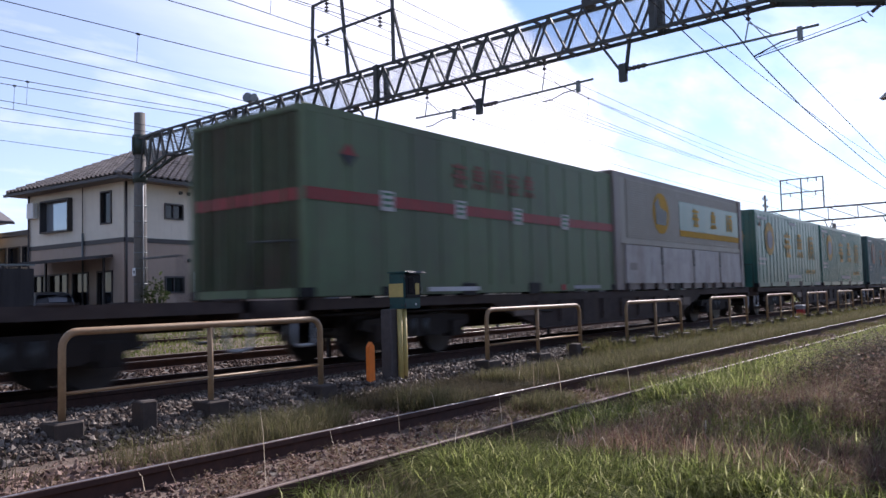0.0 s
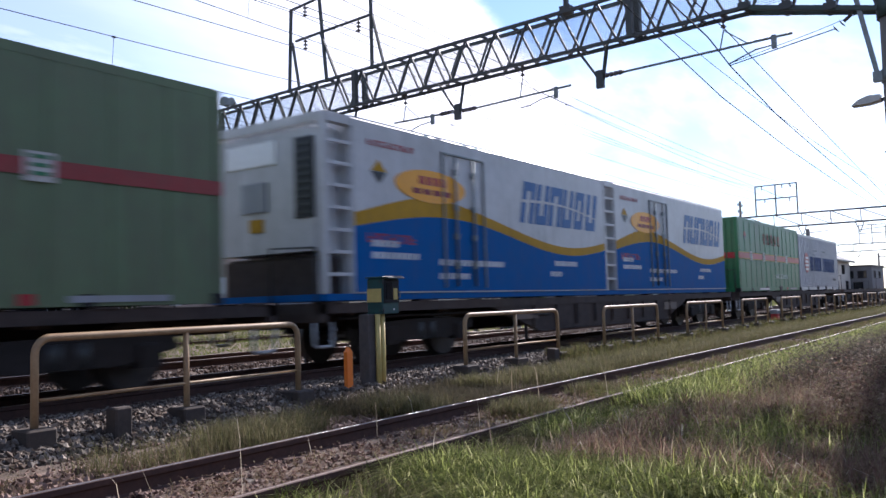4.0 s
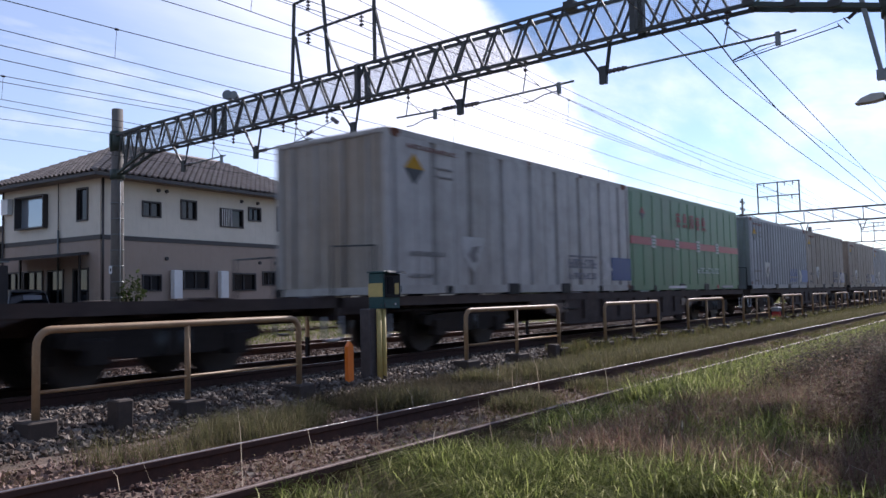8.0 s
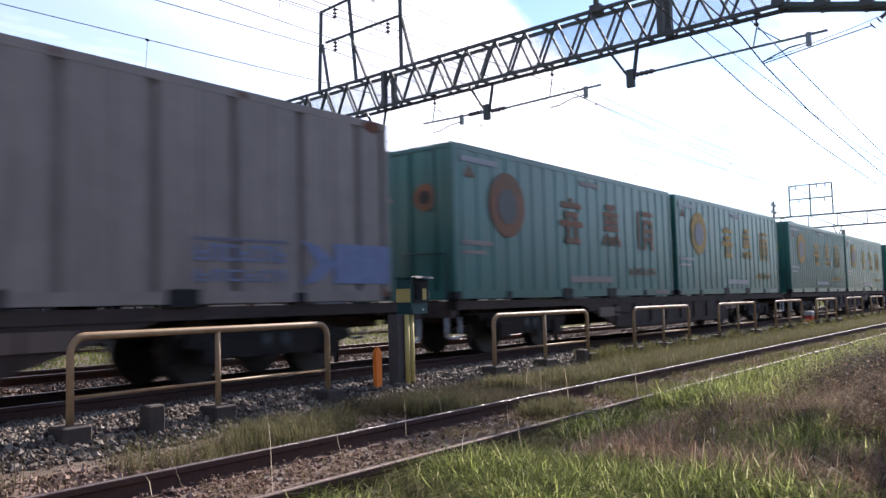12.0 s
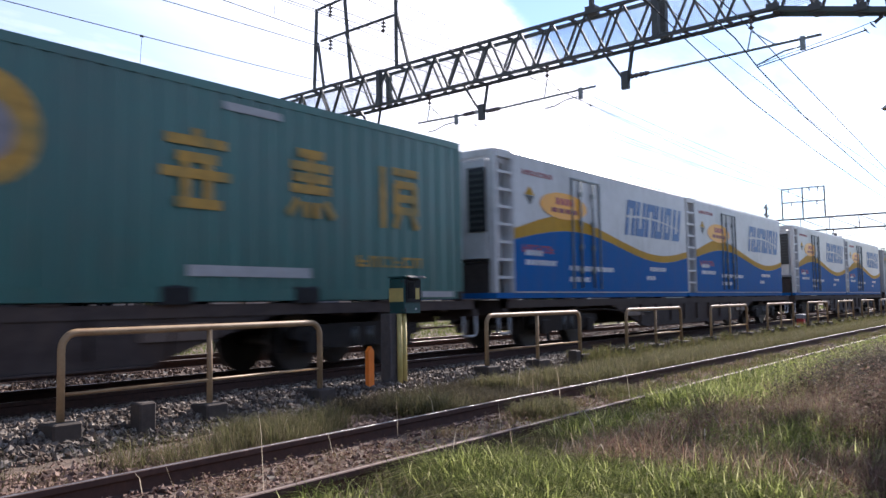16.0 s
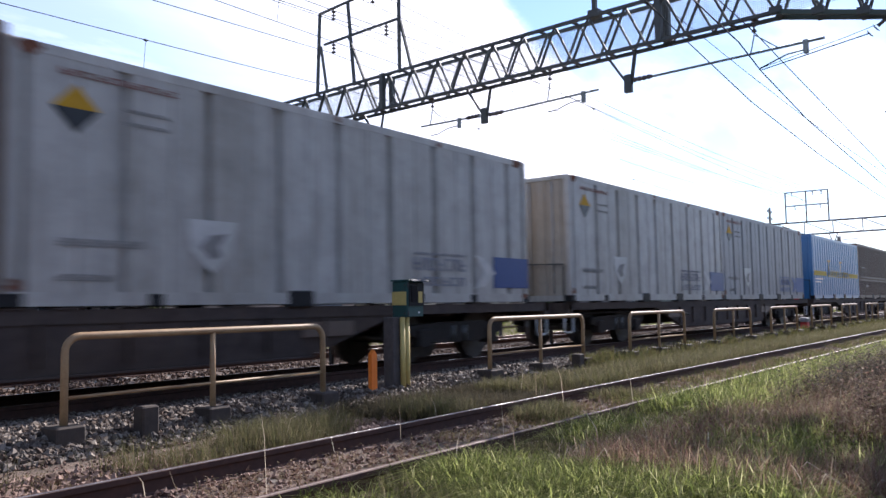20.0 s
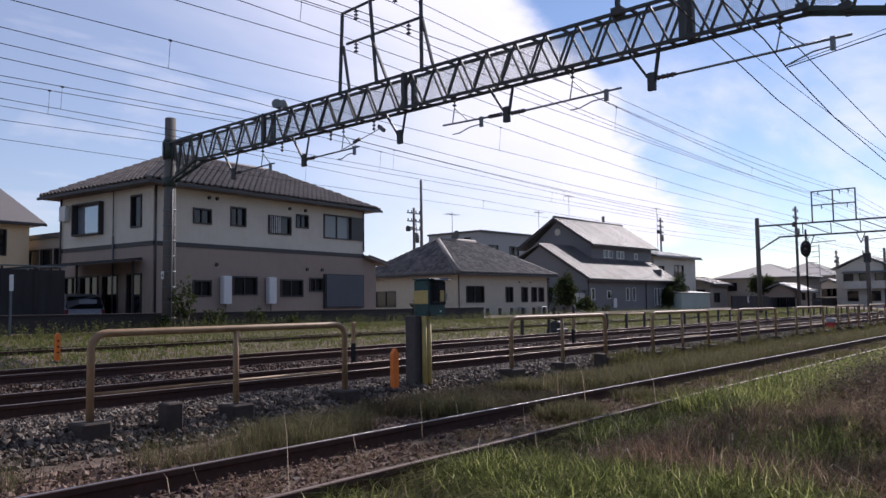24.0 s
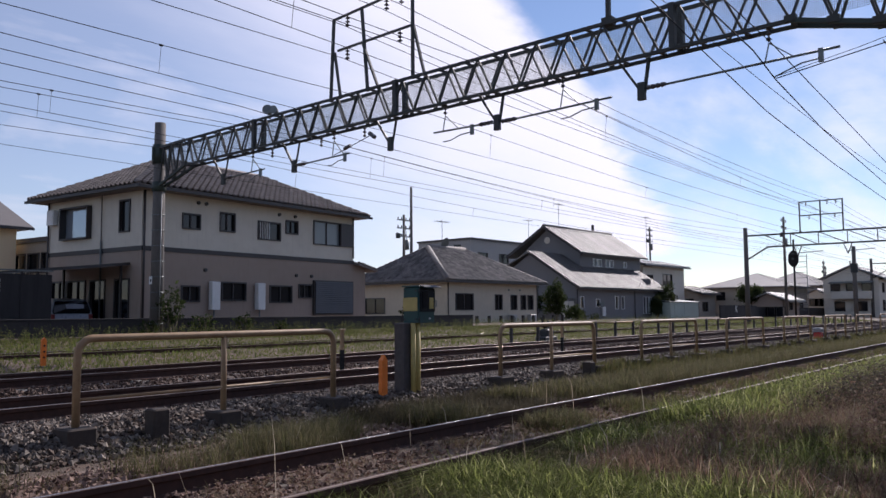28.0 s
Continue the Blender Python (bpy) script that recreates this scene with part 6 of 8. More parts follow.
def make_line_pole(x, y, h):
    t = thing("line_pole", "round concrete line pole beside the tracks", "pole", (x, y, 0), group="line poles")
    part("shaft", Geo().tube((0, 0, -0.5), (0, 0, h), 0.2, 12, 0.17), "pole", t)
    part("equipment", Geo().bevelbox(-0.2, 0.2, -0.3, 0.3, h - 2.4, h - 1.5, 0.1), "steel_dark", t)


make_line_pole(80.2, 15.6, 6.7)


def make_low_fence(x0, n):
    for k in range(n):
        t = thing("low_rail_fence", "low grey-brown pipe railing beyond the tracks", "railing", (x0 + k * 6.4, 15.8, -0.25), group="far railings")
        part("top_rail", Geo().tube((0, 0, 0.72), (3.6, 0, 0.72), 0.03, 8), "fence", t)
        for x in (0, 1.8, 3.6):
            part("post", Geo().bevelbox(x - 0.05, x + 0.05, -0.05, 0.05, -0.2, 0.76, 0.01), "trim_dark", t)


make_low_fence(24.0, 9)


def make_stub_row():
    for k in range(11):
        solid("fence_stub", Geo().bevelbox(-0.09, 0.09, -0.09, 0.09, -0.3, 0.55, 0.02), "wall_block", "short dark wooden fence stub in grass", "fence post", "fence stubs", at=(41.5 + k * 1.45, 32.0, 0.15))


make_stub_row()


def make_tv_aerial(x, y, z, h, dish=False):
    t = thing("tv_aerial", "thin roof television aerial", "aerial", (x, y, z), group="aerials")
    part("mast", Geo().tube((0, 0, 0), (0, 0, h), 0.025, 6), "galv", t)
    part("boom", Geo().tube((-0.7, 0, h - 0.2), (0.7, 0, h - 0.2), 0.018, 5), "galv", t)
    for k in range(6):
        x2 = -0.65 + k * 0.26
        part("element", Geo().tube((x2, -0.35, h - 0.2), (x2, 0.35, h - 0.2), 0.012, 5), "galv", t)
    if dish:
        part("dish", Geo().tube((0, -0.3, 0.5), (0, -0.05, 0.6), 0.45, 18, 0.12), "galv", t, "grey satellite dish")


make_tv_aerial(48.9, 38.5, 5.8, 2.4, True)
make_tv_aerial(77.4, 44.5, 8.8, 4.2)
make_tv_aerial(75.1, 47.0, 7.0, 4.2)
make_tv_aerial(92.6, 41.0, 6.6, 6.0)


# ---- plants ----
def make_shrub(x, y, z, r, h, label, seed, group="shrubs"):
    rng = np.random.default_rng(seed)
    t = thing("shrub", label, "shrub", (x, y, z), group=group)
    g = Geo()
    for k in range(7):
        a, l = rng.uniform(0, 6.28), rng.uniform(0.3, 0.9)
        tip = Vector((math.cos(a) * r * l, math.sin(a) * r * l, h * rng.uniform(0.55, 0.95)))
        g.tube((0, 0, -0.1), tip * 0.5 + Vector((0, 0, 0.05)), 0.03, 5, 0.02)
        g.tube(tip * 0.5 + Vector((0, 0, 0.05)), tip, 0.02, 5, 0.008)
    part("stem", g, "bark", t)
    n = int((420 if r < 0.8 else 1100) * max(0.4, min(3.5, r * h)))
    c = rng.normal(0, 1, (n, 3))
    c /= np.linalg.norm(c, axis=1)[:, None]
    lump = 0.75 + 0.3 * np.sin(c[:, 0] * 5 + seed) * np.cos(c[:, 1] * 4 + seed) + 0.12 * np.sin(c[:, 2] * 9)
    c *= (rng.uniform(0.35, 1, n) ** 0.45 * lump)[:, None]
    c = c * (r, r, h * 0.5) + (0, 0, h * 0.55)
    part("crown", leaf_cloud("crown", c, 0.05 + 0.03 * r, rng, "leaves"), None, t)


def leaf_cloud(name, centres, size, rng, material):
    n = len(centres)
    a = rng.normal(0, 1, (n, 3)); a /= np.linalg.norm(a, axis=1)[:, None]
    b = np.cross(a, rng.normal(0, 1, (n, 3))); b /= np.linalg.norm(b, axis=1)[:, None]
    s = size * rng.uniform(0.6, 1.5, (n, 1))
    v = np.stack([centres - a * s, centres + b * s * 0.5, centres + a * s, centres - b * s * 0.5], 1).reshape(-1, 3)
    i = np.arange(n) * 4
    return raw(name, v, np.stack([i, i + 1, i + 2, i + 3], 1), material)


for k, (x, y, r, h) in enumerate([(16.3, 24.9, 0.55, 1.9), (17.4, 24.6, 0.6, 0.8), (19.4, 24.8, 0.5, 0.85), (21.3, 24.9, 0.35, 0.55), (15.4, 24.8, 0.4, 0.6)]):
    make_shrub(x, y, 0.15, r, h, "leafy green shrub growing by the dark wall", 20 + k)
for k, (x, y, r, h) in enumerate([(58.4, 34.0, 1.15, 3.5), (60.8, 33.6, 1.0, 1.5), (62.6, 33.8, 0.7, 0.9), (66.5, 34.6, 0.6, 0.8), (63.0, 39.5, 1.7, 3.4), (82.3, 34.3, 1.4, 3.9), (79.9, 34.4, 0.8, 2.7), (41.2, 35.0, 0.9, 1.6)]):
    make_shrub(x, y, 0.0, r, h, "dark green garden bush beside a house", 50 + k, "garden bushes")


def garden_tree(x, y, seed):
    rng = np.random.default_rng(seed)
    t = thing("tree", "round-topped green garden tree beside a house", "tree", (x, y, 0.1))
    g = Geo().tube((0, 0, -0.2), (0.1, 0, 1.6), 0.2, 8, 0.14)
    for k in range(6):
        a = k * 1.05
        g.tube((0.1, 0, 1.5), (math.cos(a) * 1.1, math.sin(a) * 1.1, 2.5 + 0.3 * math.sin(k)), 0.08, 6, 0.03)
    part("trunk", g, "bark", t)
    c = []
    for k in range(16):
        a, rr = rng.uniform(0, 6.28), rng.uniform(0.2, 1.4)
        q = np.array([math.cos(a) * rr, math.sin(a) * rr, rng.uniform(2.0, 3.3)])
        c.append(q + rng.normal(0, 0.28, (220, 3)))
    part("crown", leaf_cloud("crown", np.concatenate(c), 0.11, rng, "leaves"), None, t)


garden_tree(92.6, 28.6, 7)


def blade_field(name, label, pts, height, width, lean, material, seed, category="grass"):
    """Bent blades, each of three triangles."""
    rng = np.random.default_rng(seed)
    n = len(pts)
    h = height * rng.uniform(0.45, 1.3, n) if np.isscalar(height) else height * rng.uniform(0.6, 1.2, n)
    a = rng.uniform(0, 2 * math.pi, n)
    d = np.stack([np.cos(a), np.sin(a), np.zeros(n)], 1)
    s = np.stack([-np.sin(a), np.cos(a), np.zeros(n)], 1) * (width * rng.uniform(0.6, 1.4, n))[:, None]
    le = lean * rng.uniform(0.2, 1.6, n)
    up = np.array([0, 0, 1.0])
    mid = pts + d * (h * le * 0.35)[:, None] + up * (h * 0.6)[:, None]
    tip = pts + d * (h * le)[:, None] + up * (h * np.clip(1.0 - le * 0.35, 0.3, 1))[:, None]
    v = np.stack([pts - s, pts + s, mid - s * 0.7, mid + s * 0.7, tip], 1).reshape(-1, 3)
    i = np.arange(n) * 5
    f = np.concatenate([np.stack([i, i + 1, i + 3], 1), np.stack([i, i + 3, i + 2], 1), np.stack([i + 2, i + 3, i + 4], 1)])
    tagged(new(name, raw(name, v, f, material)), label, category, kind="stuff")


def patchy(n, x0, x1, y0, y1, seed, density=None, bias=1.0):
    """Random ground points, thinned by noise so that they stand in clumps."""
    rng = np.random.default_rng(seed)
    u = rng.uniform(0, 1, n) ** bias
    x, y = x0 + (x1 - x0) * u, rng.uniform(y0, y1, n)
    k = np.array([noise.noise((px * 0.9, py * 0.9, seed)) for px, py in zip(x, y)])
    keep = k > (-0.15 if density is None else density)
    x, y = x[keep], y[keep]
    z = np.array([ground_z(v) for v in y]) - 0.02
    return np.stack([x, y, z], 1)


def tufts(n, per, spread, x0, x1, y0, y1, seed, thin=-0.15, bias=1.3):
    """Blade feet gathered in tufts."""
    rng = np.random.default_rng(seed + 100)
    c = patchy(n, x0, x1, y0, y1, seed, thin, bias)
    p = np.repeat(c, per, 0)
    p[:, :2] += rng.normal(0, spread, (len(p), 2))
    return p


def leafy_weeds(name, label, pts, height, leaf, material, seed):
    """Upright weeds: a bent stem with small leaves set round it."""
    rng = np.random.default_rng(seed)
    n, k = len(pts), 11
    h = height * rng.uniform(0.5, 1.3, n)
    lean = rng.normal(0, 0.22, (n, 2))
    verts, faces = [], []
    u = np.linspace(0.2, 1.0, k)
    foot = pts[:, None] + np.concatenate([lean[:, None] * (u * u)[None, :, None] * h[:, None, None], np.broadcast_to((u * h[:, None])[..., None], (n, k, 1))], 2)
    foot = foot.reshape(-1, 3)
    m = len(foot)
    a = rng.uniform(0, 6.283, m)
    d = np.stack([np.cos(a), np.sin(a), rng.uniform(-0.2, 0.7, m)], 1)
    s = np.stack([-np.sin(a), np.cos(a), np.zeros(m)], 1)
    ln = (leaf * rng.uniform(0.5, 1.3, m))[:, None]
    verts.append(np.stack([foot, foot + d * ln * 0.5 + s * ln * 0.2, foot + d * ln * 0.5 - s * ln * 0.2, foot + d * ln - np.array([0, 0, 0.25]) * ln], 1).reshape(-1, 3))
    i = np.arange(m) * 4
    faces.append(np.concatenate([np.stack([i, i + 1, i + 2], 1), np.stack([i + 1, i + 3, i + 2], 1)]))
    o = m * 4
    w = np.array([0.0022, 0.0012, 0])
    top = pts + np.concatenate([lean * h[:, None], h[:, None]], 1)
    mid = pts + np.concatenate([lean * h[:, None] * 0.25, h[:, None] * 0.5], 1)
    verts.append(np.stack([pts - w, pts + w, mid + w, mid - w, top], 1).reshape(-1, 3))
    i = o + np.arange(n) * 5
    faces.append(np.concatenate([np.stack([i, i + 1, i + 2], 1), np.stack([i, i + 2, i + 3], 1), np.stack([i + 3, i + 2, i + 4], 1)]))
    tagged(new(name, raw(name, np.concatenate(verts), np.concatenate(faces), material)), label, "weeds", kind="stuff")


def make_grass():
    # near bank
    blade_field("lush_grass", "tall sunlit green grass on the near bank", tufts(1500, 26, 0.08, 3.5, 7.4, 2.0, 3.1, 1, -0.14), 0.33, 0.0032, 1.5, "grass_lush", 1)
    blade_field("lush_grass", "bright green grass clumps on the near bank", tufts(460, 26, 0.07, 4.0, 6.6, 1.2, 2.2, 21, -0.02), 0.34, 0.003, 1.0, "grass_lush", 21)
    blade_field("lush_grass", "bright green sunlit grass along the siding", tufts(3300, 22, 0.08, 7.4, 48, 2.2, 3.1, 7, -0.3, 1.7), 0.36, 0.005, 0.9, "grass_lush", 7)
    blade_field("lush_grass", "green grass clumps among the reddish weeds", tufts(300, 22, 0.08, 6.5, 16, 0.9, 2.3, 39, 0.1), 0.34, 0.003, 0.9, "grass_lush", 39)
    blade_field("bank_grass", "thin olive and brown grass over the near bank", patchy(42000, 3.2, 22, 0.2, 3.0, 22, -1, 1.3), 0.17, 0.004, 0.9, "grass_olive", 22)
    blade_field("reddish_weeds", "dry brown and reddish weeds on the near bank", tufts(3600, 18, 0.09, 4.8, 12.5, 0.6, 2.5, 2, -0.15), 0.36, 0.0028, 0.9, "weed_red", 2)
    leafy_weeds("leafy_weeds", "reddish brown leafy weeds on the near bank", patchy(2000, 5.5, 16, 0.8, 2.4, 23, -0.15, 1.2), 0.36, 0.035, "weed_red", 23)
    leafy_weeds("leafy_weeds", "tall dark brown weeds standing on the bank", patchy(5200, 8.0, 18, 0.8, 2.2, 24, -0.3, 1.0), 0.52, 0.05, "weed_dark", 24)
    leafy_weeds("leafy_weeds", "green leafy weeds in the near grass", patchy(1300, 3.8, 12, 1.6, 3.1, 25, 0.0, 1.2), 0.24, 0.05, "grass_lush", 25)
    blade_field("straw_stems", "pale dry grass stems on the near bank", patchy(9000, 3.4, 18, 0.8, 3.0, 3, -1, 1.3), 0.4, 0.0022, 1.7, "straw", 3)
    blade_field("straw_stems", "thick bleached stalks lying in the near weeds", patchy(800, 4.9, 14, 0.9, 2.9, 51, -0.3, 1.2), 0.38, 0.0036, 1.6, "straw", 51)
    leafy_weeds("leafy_weeds", "dense dark reddish weed clump on the bank", patchy(900, 6.2, 9.0, 0.85, 1.45, 41, -0.3, 1.0), 0.6, 0.045, "weed_red", 41)
    brush = patchy(2600, 5.4, 13.0, 0.7, 2.1, 42, -0.15, 1.0)
    brush = brush[brush[:, 1] < 0.2 * brush[:, 0]]
    leafy_weeds("brushwood", "tangled reddish brushwood on the near bank", brush[::2], 0.34, 0.03, "weed_red", 42)
    blade_field("brushwood", "dark dead stalks in the brushwood", np.repeat(brush, 3, 0) + np.random.default_rng(46).normal(0, (0.1, 0.1, 0), (len(brush) * 3, 3)), 0.38, 0.0026, 0.8, "weed_dark", 46)
    blade_field("verge_grass", "sparse short grass over the gravel verge", tufts(2600, 12, 0.09, -9, 26, -5, 2.4, 43, -0.02, 1.0), 0.14, 0.0045, 0.9, "grass_olive", 43)
    blade_field("verge_grass", "short grass over the gravel beside the siding", tufts(1400, 12, 0.09, -9, 3.6, 0.5, 3.0, 44, -0.1, 1.0), 0.16, 0.0045, 0.9, "grass_olive", 44)
    blade_field("lush_grass", "green grass at the foot of the bank weeds", tufts(620, 26, 0.08, 4.4, 7.6, 0.6, 1.75, 45, -0.15), 0.34, 0.004, 0.9, "grass_lush", 45)
    blade_field("lush_grass", "grass leaning over the near siding rail", tufts(1500, 20, 0.09, 8.0, 48, 2.9, 3.42, 47, -0.1, 1.6), 0.21, 0.004, 0.9, "grass_lush", 47)
    blade_field("lush_grass", "ragged green grass spilling to the near siding rail", tufts(170, 20, 0.08, 3.0, 4.4, 2.6, 3.3, 54, -0.1, 1.0), 0.24, 0.0028, 1.2, "grass_lush", 54)
    blade_field("bank_grass", "thinning green grass along the near bank", tufts(700, 18, 0.09, 3.9, -5.0, 0.5, 3.1, 55, -0.1, 2.0), 0.26, 0.003, 1.0, "grass_pale", 55)
    # siding
    blade_field("siding_weeds", "thin dry weeds between the siding rails", tufts(2600, 14, 0.06, 2.6, 45, 3.62, 4.5, 4, 0.0, 1.3), 0.12, 0.0022, 1.1, "grass_dry", 4)
    blade_field("siding_grass", "olive grass patches between the siding rails", tufts(900, 26, 0.06, 8.5, 48, 3.75, 4.5, 26, 0.0, 1.2), 0.17, 0.003, 0.8, "grass_olive", 26)
    blade_field("siding_grass", "dark olive weeds against the far siding rail", tufts(260, 30, 0.06, 7.0, 9.4, 4.0, 4.5, 52, -0.1, 1.0), 0.19, 0.003, 0.8, "grass_pale", 52)
    blade_field("siding_grass", "dull weeds along the near siding rail", tufts(480, 24, 0.07, 3.8, 9.5, 2.85, 3.45, 53, -0.2, 1.0), 0.2, 0.003, 0.9, "grass_pale", 53)
    leafy_weeds("leafy_weeds", "small brown weeds among the siding stones", patchy(2600, 2.8, 18, 3.65, 4.5, 27, -0.15, 1.2), 0.09, 0.028, "weed_red", 27)
    # strip between siding and main line
    strip = [tufts(120, 24, 0.09, 2.0, 4.6, 4.95, 5.9, 34, 0.02, 1.0), tufts(360, 38, 0.09, 4.5, 7.2, 4.98, 5.95, 5, -0.02, 1.0)]
    blade_field("olive_weeds", "fine pale olive grass beside the siding", np.concatenate(strip), 0.32, 0.0021, 0.95, "grass_pale", 5)
    blade_field("dull_weeds", "low dull grey-brown weeds round the control box", tufts(700, 34, 0.09, 6.6, 9.6, 4.95, 6.6, 35, -0.25, 1.0), 0.19, 0.0026, 0.8, "weed_dull", 35)
    blade_field("olive_weeds", "soft olive green grass between siding and main line", tufts(3000, 30, 0.08, 9.0, 60, 4.95, 6.25, 36, -0.3, 1.7), 0.3, 0.0034, 0.7, "grass_pale", 36)
    blade_field("dead_weeds", "low dead weeds beside the ballast", tufts(500, 12, 0.06, 2.6, 9.3, 5.0, 6.1, 37, -0.05, 1.0), 0.1, 0.003, 1.2, "grass_dry", 37)
    blade_field("olive_weeds", "olive weeds round the railing feet", tufts(1500, 22, 0.08, 13, 65, 5.9, 6.95, 31, -0.25, 1.5), 0.26, 0.006, 0.8, "grass_olive", 31)
    leafy_weeds("leafy_weeds", "low dark weeds between siding and main line", patchy(1300, 6.6, 24, 4.95, 6.3, 28, -0.1, 1.3), 0.16, 0.035, "weed_dull", 28)
    blade_field("straw_stems", "tall bleached stems beside the siding", patchy(16, 2.9, 9, 3.4, 5.6, 13, -1, 1.0), 0.5, 0.003, 0.35, "straw", 13)
    # single tall stems standing out of the weeds
    blade_field("weed_stems", "single tall bleached weed stems", np.array([(3.05, 4.42, -0.25), (4.55, 5.2, -0.27), (3.3, 3.9, -0.25), (6.3, 4.9, -0.25), (4.9, 3.1, -0.25)]), 0.55, 0.0035, 0.5, "straw", 33)
    # beyond the tracks
    blade_field("far_grass", "short green grass beyond the main tracks", patchy(150000, 3.0, 95, 15.3, 25.5, 6, -0.6, 1.3), 0.11, 0.011, 0.8, "grass_far", 6)
    leafy_weeds("leafy_weeds", "low weeds along the garden walls", patchy(3500, 5, 60, 22.5, 25.3, 29, -0.2, 1.0), 0.4, 0.08, "grass_far", 29)


make_grass()


def bare_shrub(x, y, z, seed):
    """Leafless twiggy bush, branching three times."""
    rng = np.random.default_rng(seed)
    t = thing("bare_shrub", "dark leafless twiggy bush among the grass", "shrub", (x, y, z), group="bare bushes")

    def grow(g, p, d, length, r, depth):
        q = p + d * length
        g.tube(p, q, r, 5, r * 0.65)
        if depth:
            for k in range(4 if depth > 1 else 3):
                nd = (d + Vector(rng.normal(0, 0.42, 3))).normalized()
                nd.z = abs(nd.z) * 0.8 + 0.15
                grow(g, p + d * length * rng.uniform(0.5, 1.0), nd.normalized(), length * rng.uniform(0.5, 0.8), r * 0.6, depth - 1)

    for k in range(6):
        g = Geo()
        a = rng.uniform(0, 6.28)
        grow(g, Vector((0, 0, -0.05)), Vector((math.cos(a) * 0.5, math.sin(a) * 0.5, 1)).normalized(), rng.uniform(0.2, 0.32), 0.009, 3)
        part("branch", g, "bark", t)


bare_shrub(11.0, 1.85, -0.28, 4)
bare_shrub(12.0, 1.8, -0.28, 5)


def make_ballast():
    def stones(n, x0, x1, y0, y1, size, seed, bias):
        r = np.random.default_rng(seed)
        x = x0 + (x1 - x0) * r.uniform(0, 1, n) ** bias
        y = r.uniform(y0, y1, n)
        z = np.array([ground_z(v) for v in y]) + r.uniform(-0.01, 0.03, n)
        c = np.stack([x, y, z], 1)
        oct_v = np.array([(1, 0, 0), (-1, 0, 0), (0, 1, 0), (0, -1, 0), (0, 0, 1), (0, 0, -1)], float)
        oct_f = np.array([(0, 2, 4), (2, 1, 4), (1, 3, 4), (3, 0, 4), (2, 0, 5), (1, 2, 5), (3, 1, 5), (0, 3, 5)])
        s = size * r.uniform(0.6, 1.4, (n, 1, 1)) * r.uniform(0.6, 1.15, (n, 6, 1))
        q = r.normal(0, 1, (n, 4)); q /= np.linalg.norm(q, axis=1)[:, None]
        w, a, b, d = q.T
        R = np.stack([1 - 2 * (b * b + d * d), 2 * (a * b - d * w), 2 * (a * d + b * w), 2 * (a * b + d * w), 1 - 2 * (a * a + d * d), 2 * (b * d - a * w), 2 * (a * d - b * w), 2 * (b * d + a * w), 1 - 2 * (a * a + b * b)], 1).reshape(n, 3, 3)
        v = np.einsum("nij,nkj->nki", R, oct_v[None] * s) + c[:, None]
        f = oct_f[None] + (np.arange(n) * 6)[:, None, None]
        return v.reshape(-1, 3), f.reshape(-1, 3)
    for name, label, args in (("ballast", "loose grey-brown track ballast stones beside the main line", (60000, 2.0, 60, 6.42, 8.4, 0.034, 1, 1.7)),
                              ("ballast", "grey-brown ballast between the main line rails", (26000, 2.5, 70, 8.5, 12.0, 0.036, 2, 1.4)),
                              ("ballast", "grey-brown ballast of the second main track", (22000, 3.0, 80, 12.0, 15.6, 0.036, 3, 1.4)),
                              ("gravel", "brown loose gravel among the weeds", (9000, 2.0, 40, 3.45, 4.9, 0.02, 4, 1.6)),
                              ("gravel", "small loose stones scattered on the dirt path", (1500, 1.8, 10, 5.9, 6.42, 0.015, 6, 1.4)),
                              ("gravel", "reddish brown stones beside the ballast", (6500, 2.0, 12, 4.95, 6.02, 0.034, 5, 1.7))):
        v, f = stones(*args)
        me = raw(name, v, f, ("stones" if "beside" in label else "track_stones") if name == "ballast" else "brown_stones")
        tagged(new(name, me), label, "ballast", kind="stuff")


M["stones"] = blades("ballast_stones", [(0.03, 0.022, 0.018), (0.085, 0.066, 0.052), (0.25, 0.21, 0.17), (0.06, 0.043, 0.033), (0.13, 0.09, 0.065)])
M["track_stones"] = blades("rust_stained_ballast", [(0.036, 0.021, 0.015), (0.088, 0.054, 0.039), (0.17, 0.12, 0.09), (0.076, 0.04, 0.027)])
M["brown_stones"] = blades("brown_gravel", [(0.06, 0.036, 0.027), (0.16, 0.098, 0.074), (0.28, 0.19, 0.145), (0.11, 0.063, 0.047)])
for _n in list(M["stones"].node_tree.nodes) + list(M["brown_stones"].node_tree.nodes) + list(M["track_stones"].node_tree.nodes):
    if _n.type == "MIX_SHADER":
        _n.inputs[0].default_value = 0.0
    if _n.type == "BSDF_PRINCIPLED":
        _n.inputs["Roughness"].default_value, _n.inputs["Specular IOR Level"].default_value = 0.75, 0.2
make_ballast()


